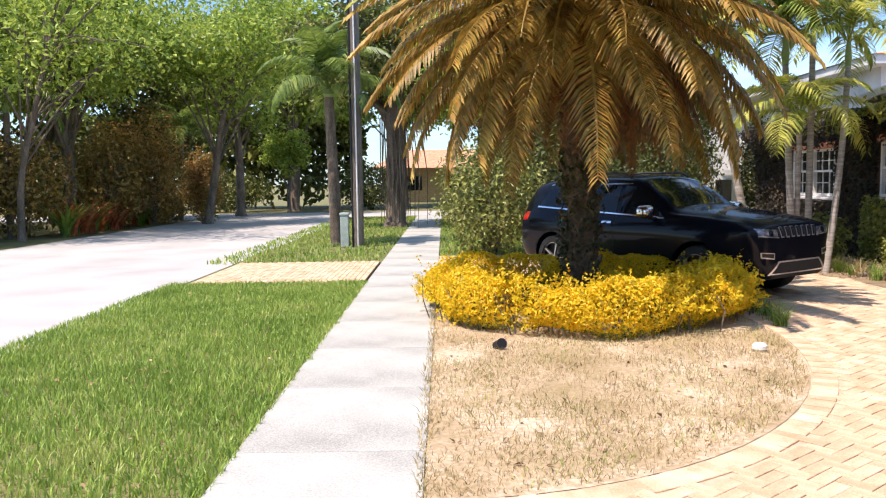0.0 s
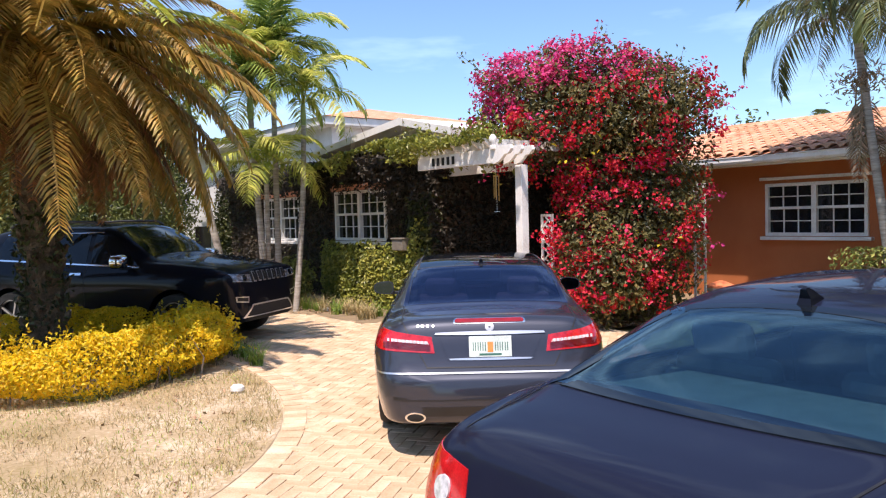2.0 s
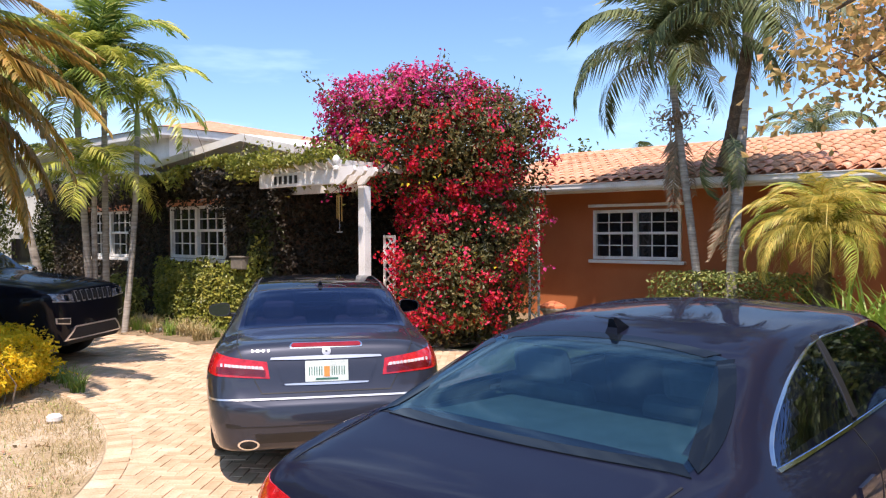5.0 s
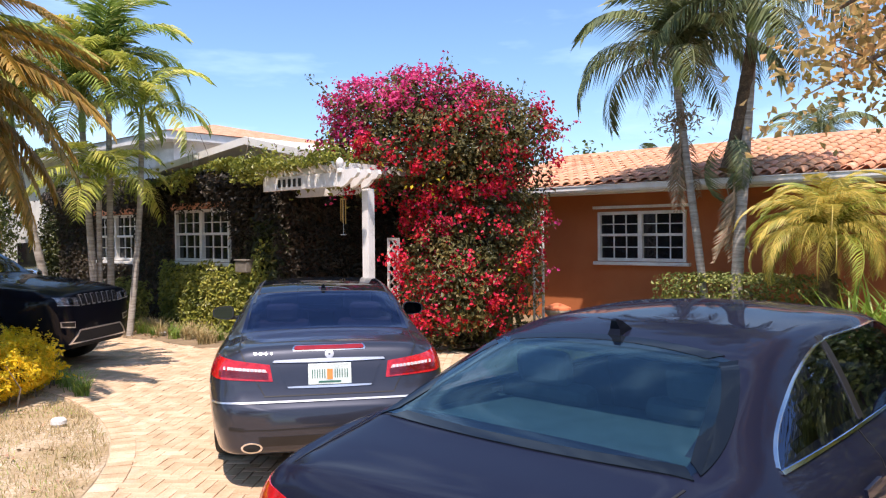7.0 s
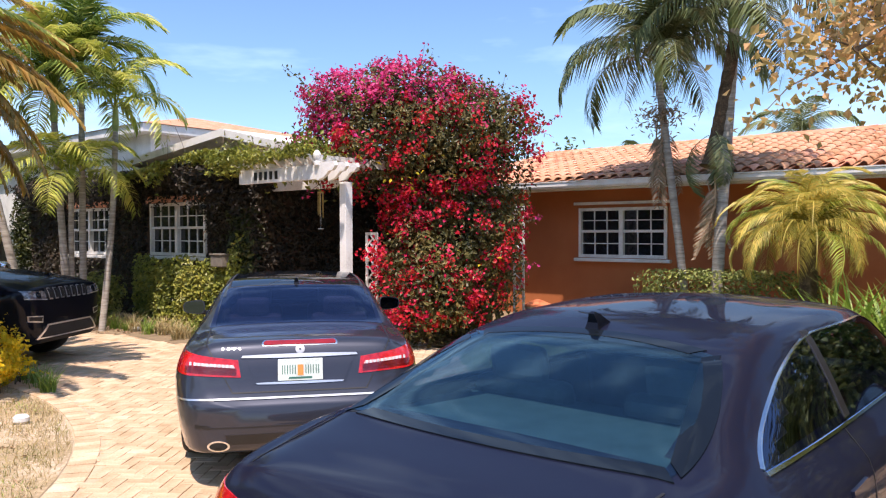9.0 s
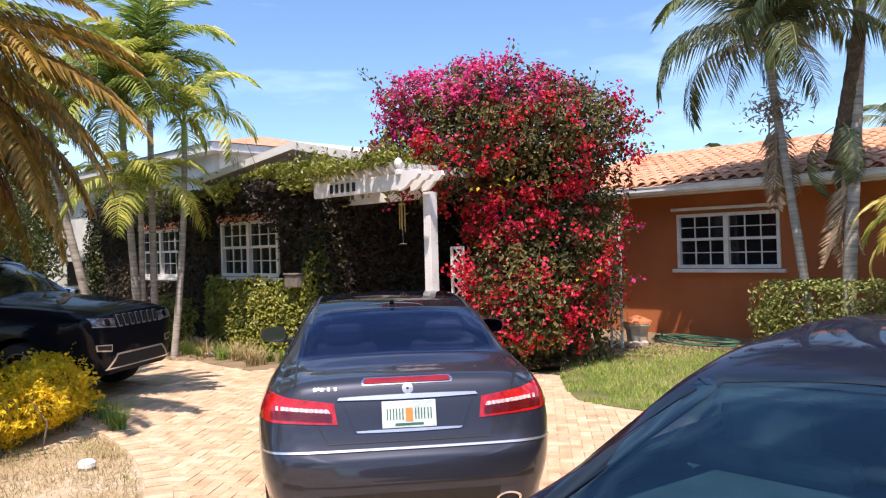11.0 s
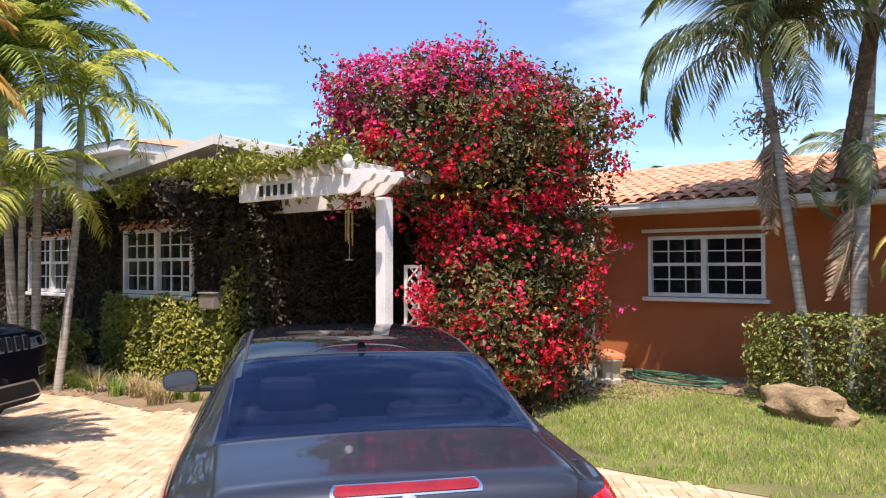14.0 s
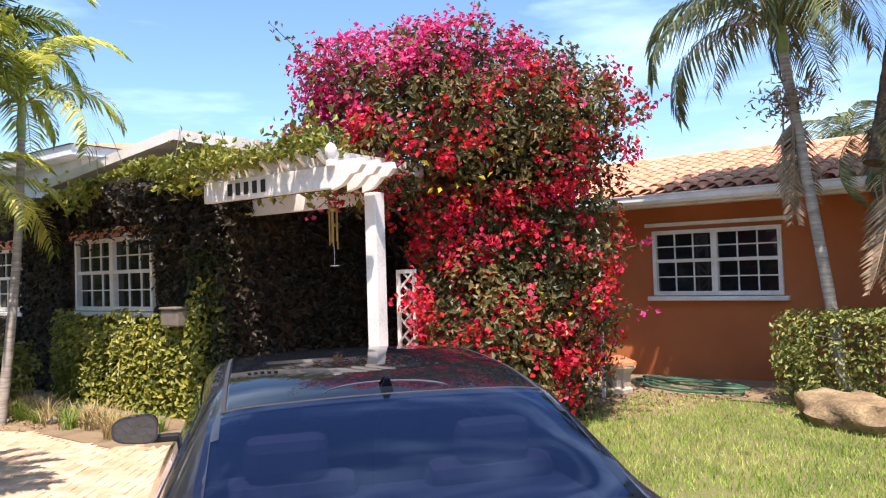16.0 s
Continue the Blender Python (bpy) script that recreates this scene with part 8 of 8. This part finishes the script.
tagged(mesh_object("lawn_grass", v, f, M["grass_mixed"]), "green lawn blades with dry tips", "grass", kind="stuff")
L = []
for n, x0, x1, y0, y1, t in ((6000, 9.0, 13.7, 5.0, 8.6, lambda x, y: x > 9.2 + max(0, 7.6 - y) * 2.0), (1500, 6.6, 8.5, 10.6, 16, lambda x, y: x > bed_edge(y)), (110, 0.2, 3.8, 4.2, 8.0, lambda x, y: in_island(x, y, -0.1)), (900, -14, -9, 36, 50, lambda x, y: True), (160, -4.2, -1.2, 4, 12, lambda x, y: True)):
    xy = scatter(n, x0, x1, y0, y1, t)
    L.append(np.concatenate([xy, g.uniform(0.025, 0.05, (len(xy), 1))], 1))
tagged(leaf_object("leaf_litter", np.concatenate(L), 0.06, M["litter"], rng=g, up=2.0), "dry brown fallen leaves", "leaf litter", kind="stuff")

# ---- roof tiles ----
slope = math.atan(ROOF_S)


def tile_verts(r0=0.098, r1=0.085, length=0.42, seg=6):
    V, F = [], []
    for x, r in ((0.0, r0), (length, r1)):
        for k in range(seg + 1):
            a = math.pi * k / seg
            V.append((x, -math.cos(a) * r, math.sin(a) * r * 0.75))
        for k in range(seg + 1):
            a = math.pi * k / seg
            V.append((x, -math.cos(a) * (r - 0.014), math.sin(a) * (r - 0.014) * 0.75))
    n = seg + 1
    for k in range(seg):
        F += [(k, k + 1, 2 * n + k + 1, 2 * n + k), (n + k + 1, n + k, k, k + 1)[::-1]]
    return V, F


tv, tf = tile_verts()
tile_me = bpy.data.meshes.new("roof_tile")
tile_me.from_pydata(tv, [], tf)
tile_me.materials.append(M["terracotta"])
tile_me.polygons.foreach_set("use_smooth", [True] * len(tile_me.polygons))
rowp, colp, rest_v, rest_f, count = 0.37, 0.235, [], [], 0
tile_rng = random.Random(9)
for c in range(86):
    y = -9.3 + colp * c
    for r in range(12):
        s = 0.0 + rowp * r
        if s > 4.3:
            continue
        m = pose(13.08 + s * math.cos(slope), y + tile_rng.uniform(-0.008, 0.008), 2.722 + s * math.sin(slope) + 0.012 * (r > 0), 0, -math.degrees(slope) + 1.6 + tile_rng.uniform(-0.5, 0.5), tile_rng.uniform(-1.2, 1.2))
        if 3.3 < y < 9.0:
            o = new("roof_tile", tile_me)
            o.parent = house
            o.matrix_basis = m
        else:
            b0 = len(rest_v)
            rest_v += [tuple(m @ Vector(q)) for q in tv]
            rest_f += [tuple(b0 + i for i in q) for q in tf]
tagged(mesh_object("roof_tiles", rest_v, rest_f, M["terracotta_rest"], house, "rows of terracotta barrel tiles", smooth=True), kind="stuff")
ridge_v, ridge_f = [], []
rv, rf = tile_verts(0.12, 0.105, 0.42)
for k in range(50):
    m = Matrix.Translation((17.46, -9.3 + 0.40 * k, 3.735)) @ Matrix.Rotation(radians(90), 4, "Z")
    b0 = len(ridge_v)
    ridge_v += [tuple(m @ Vector(q)) for q in rv]
    ridge_f += [tuple(b0 + i for i in q) for q in rf]
tagged(mesh_object("ridge_tiles", ridge_v, ridge_f, M["terracotta_rest"], house, "ridge cap tiles", smooth=True), kind="stuff")

# ---- brick paving ----
drive = tagged(new("brick_drive"), "tan and peach brick drive laid in herringbone", "drive", kind="structure")
apron = tagged(new("brick_apron"), "brick crossing between street and footpath", "drive", kind="structure")


def brick_verts(l, w, h=0.03, bev=0.0035, gap=0.0025):
    a, b = l / 2 - gap, w / 2 - gap
    V = [(-a, -b, 0), (a, -b, 0), (a, b, 0), (-a, b, 0), (-a, -b, h - bev), (a, -b, h - bev), (a, b, h - bev), (-a, b, h - bev),
         (-a + bev, -b + bev, h), (a - bev, -b + bev, h), (a - bev, b - bev, h), (-a + bev, b - bev, h)]
    F = [(8, 9, 10, 11)] + [(k, (k + 1) % 4, 4 + (k + 1) % 4, 4 + k) for k in range(4)] + [(4 + k, 4 + (k + 1) % 4, 8 + (k + 1) % 4, 8 + k) for k in range(4)]
    return V, F


bv, bf = brick_verts(0.20, 0.10)
brick_me = bpy.data.meshes.new("brick")
brick_me.from_pydata(bv, [], bf)
brick_me.materials.append(M["paver"])
br = random.Random(3)
rest_v, rest_f, near = [], [], 0
ca, sa = math.cos(radians(38)), math.sin(radians(38))


def add_brick(x, y, ang, parent, ok, near_box):
    global near, rest_v, rest_f
    m = pose(x, y, br.uniform(-0.003, 0.0025), br.uniform(-0.7, 0.7), br.uniform(-0.7, 0.7), ang + br.uniform(-1.3, 1.3))
    if near_box and near < 300:
        o = new("brick", brick_me)
        o.parent = parent
        o.matrix_basis = m
        near += 1
    else:
        b0 = len(rest_v)
        rest_v += [tuple(m @ Vector(q)) for q in bv]
        rest_f += [tuple(b0 + i for i in q) for q in bf]


for i in range(-220, 220):
    for j in range(-220, 220):
        q = (i - j) % 4
        if q == 0:
            u, w, ang = (i + 1) * 0.1, (j + 0.5) * 0.1, 0
        elif q == 3:
            u, w, ang = (i + 0.5) * 0.1, (j + 1) * 0.1, 90
        else:
            continue
        x, y = 4.5 + u * ca - w * sa, 7.5 + u * sa + w * ca
        if not (0.2 < x < 9.0 and -2.3 < y < 17.2):
            continue
        if in_drive(x, y) and in_drive(x + 0.06, y) and in_drive(x - 0.06, y) and not in_island(x, y, 0.24):
            add_brick(x, y, ang + 38, drive, True, 1.2 < x < 3.6 and 3.0 < y < 5.4)
for k in range(136):
    a = math.pi * (k + 0.5) / 136
    x, y = ISL_C[0] + (ISL_A + 0.11) * math.sin(a), ISL_C[1] - (ISL_B + 0.11) * math.cos(a)
    if x > WALK_R + 0.12:
        t = math.degrees(math.atan2(ISL_B * math.sin(a), ISL_A * math.cos(a)))
        for r in (0,):
            add_brick(x, y, t + 90, drive, True, False)
tagged(mesh_object("paving_rest", rest_v, rest_f, M["paver_rest"], drive, "herringbone brick paving"), kind="stuff")
rest_v, rest_f = [], []
for i in range(31):
    for j in range(33):
        x, y = WALK_L - 0.1 - i * 0.101, 13.02 + j * 0.2 * 0.5
        if x < ROAD_R + 0.25 or j % 2:
            continue
        add_brick(x, y + (0.1 if i % 2 else 0.0), 90, apron, True, False)
tagged(mesh_object("paving_rest", rest_v, rest_f, M["paver_rest"], apron, "brick crossing pavers"), kind="stuff")
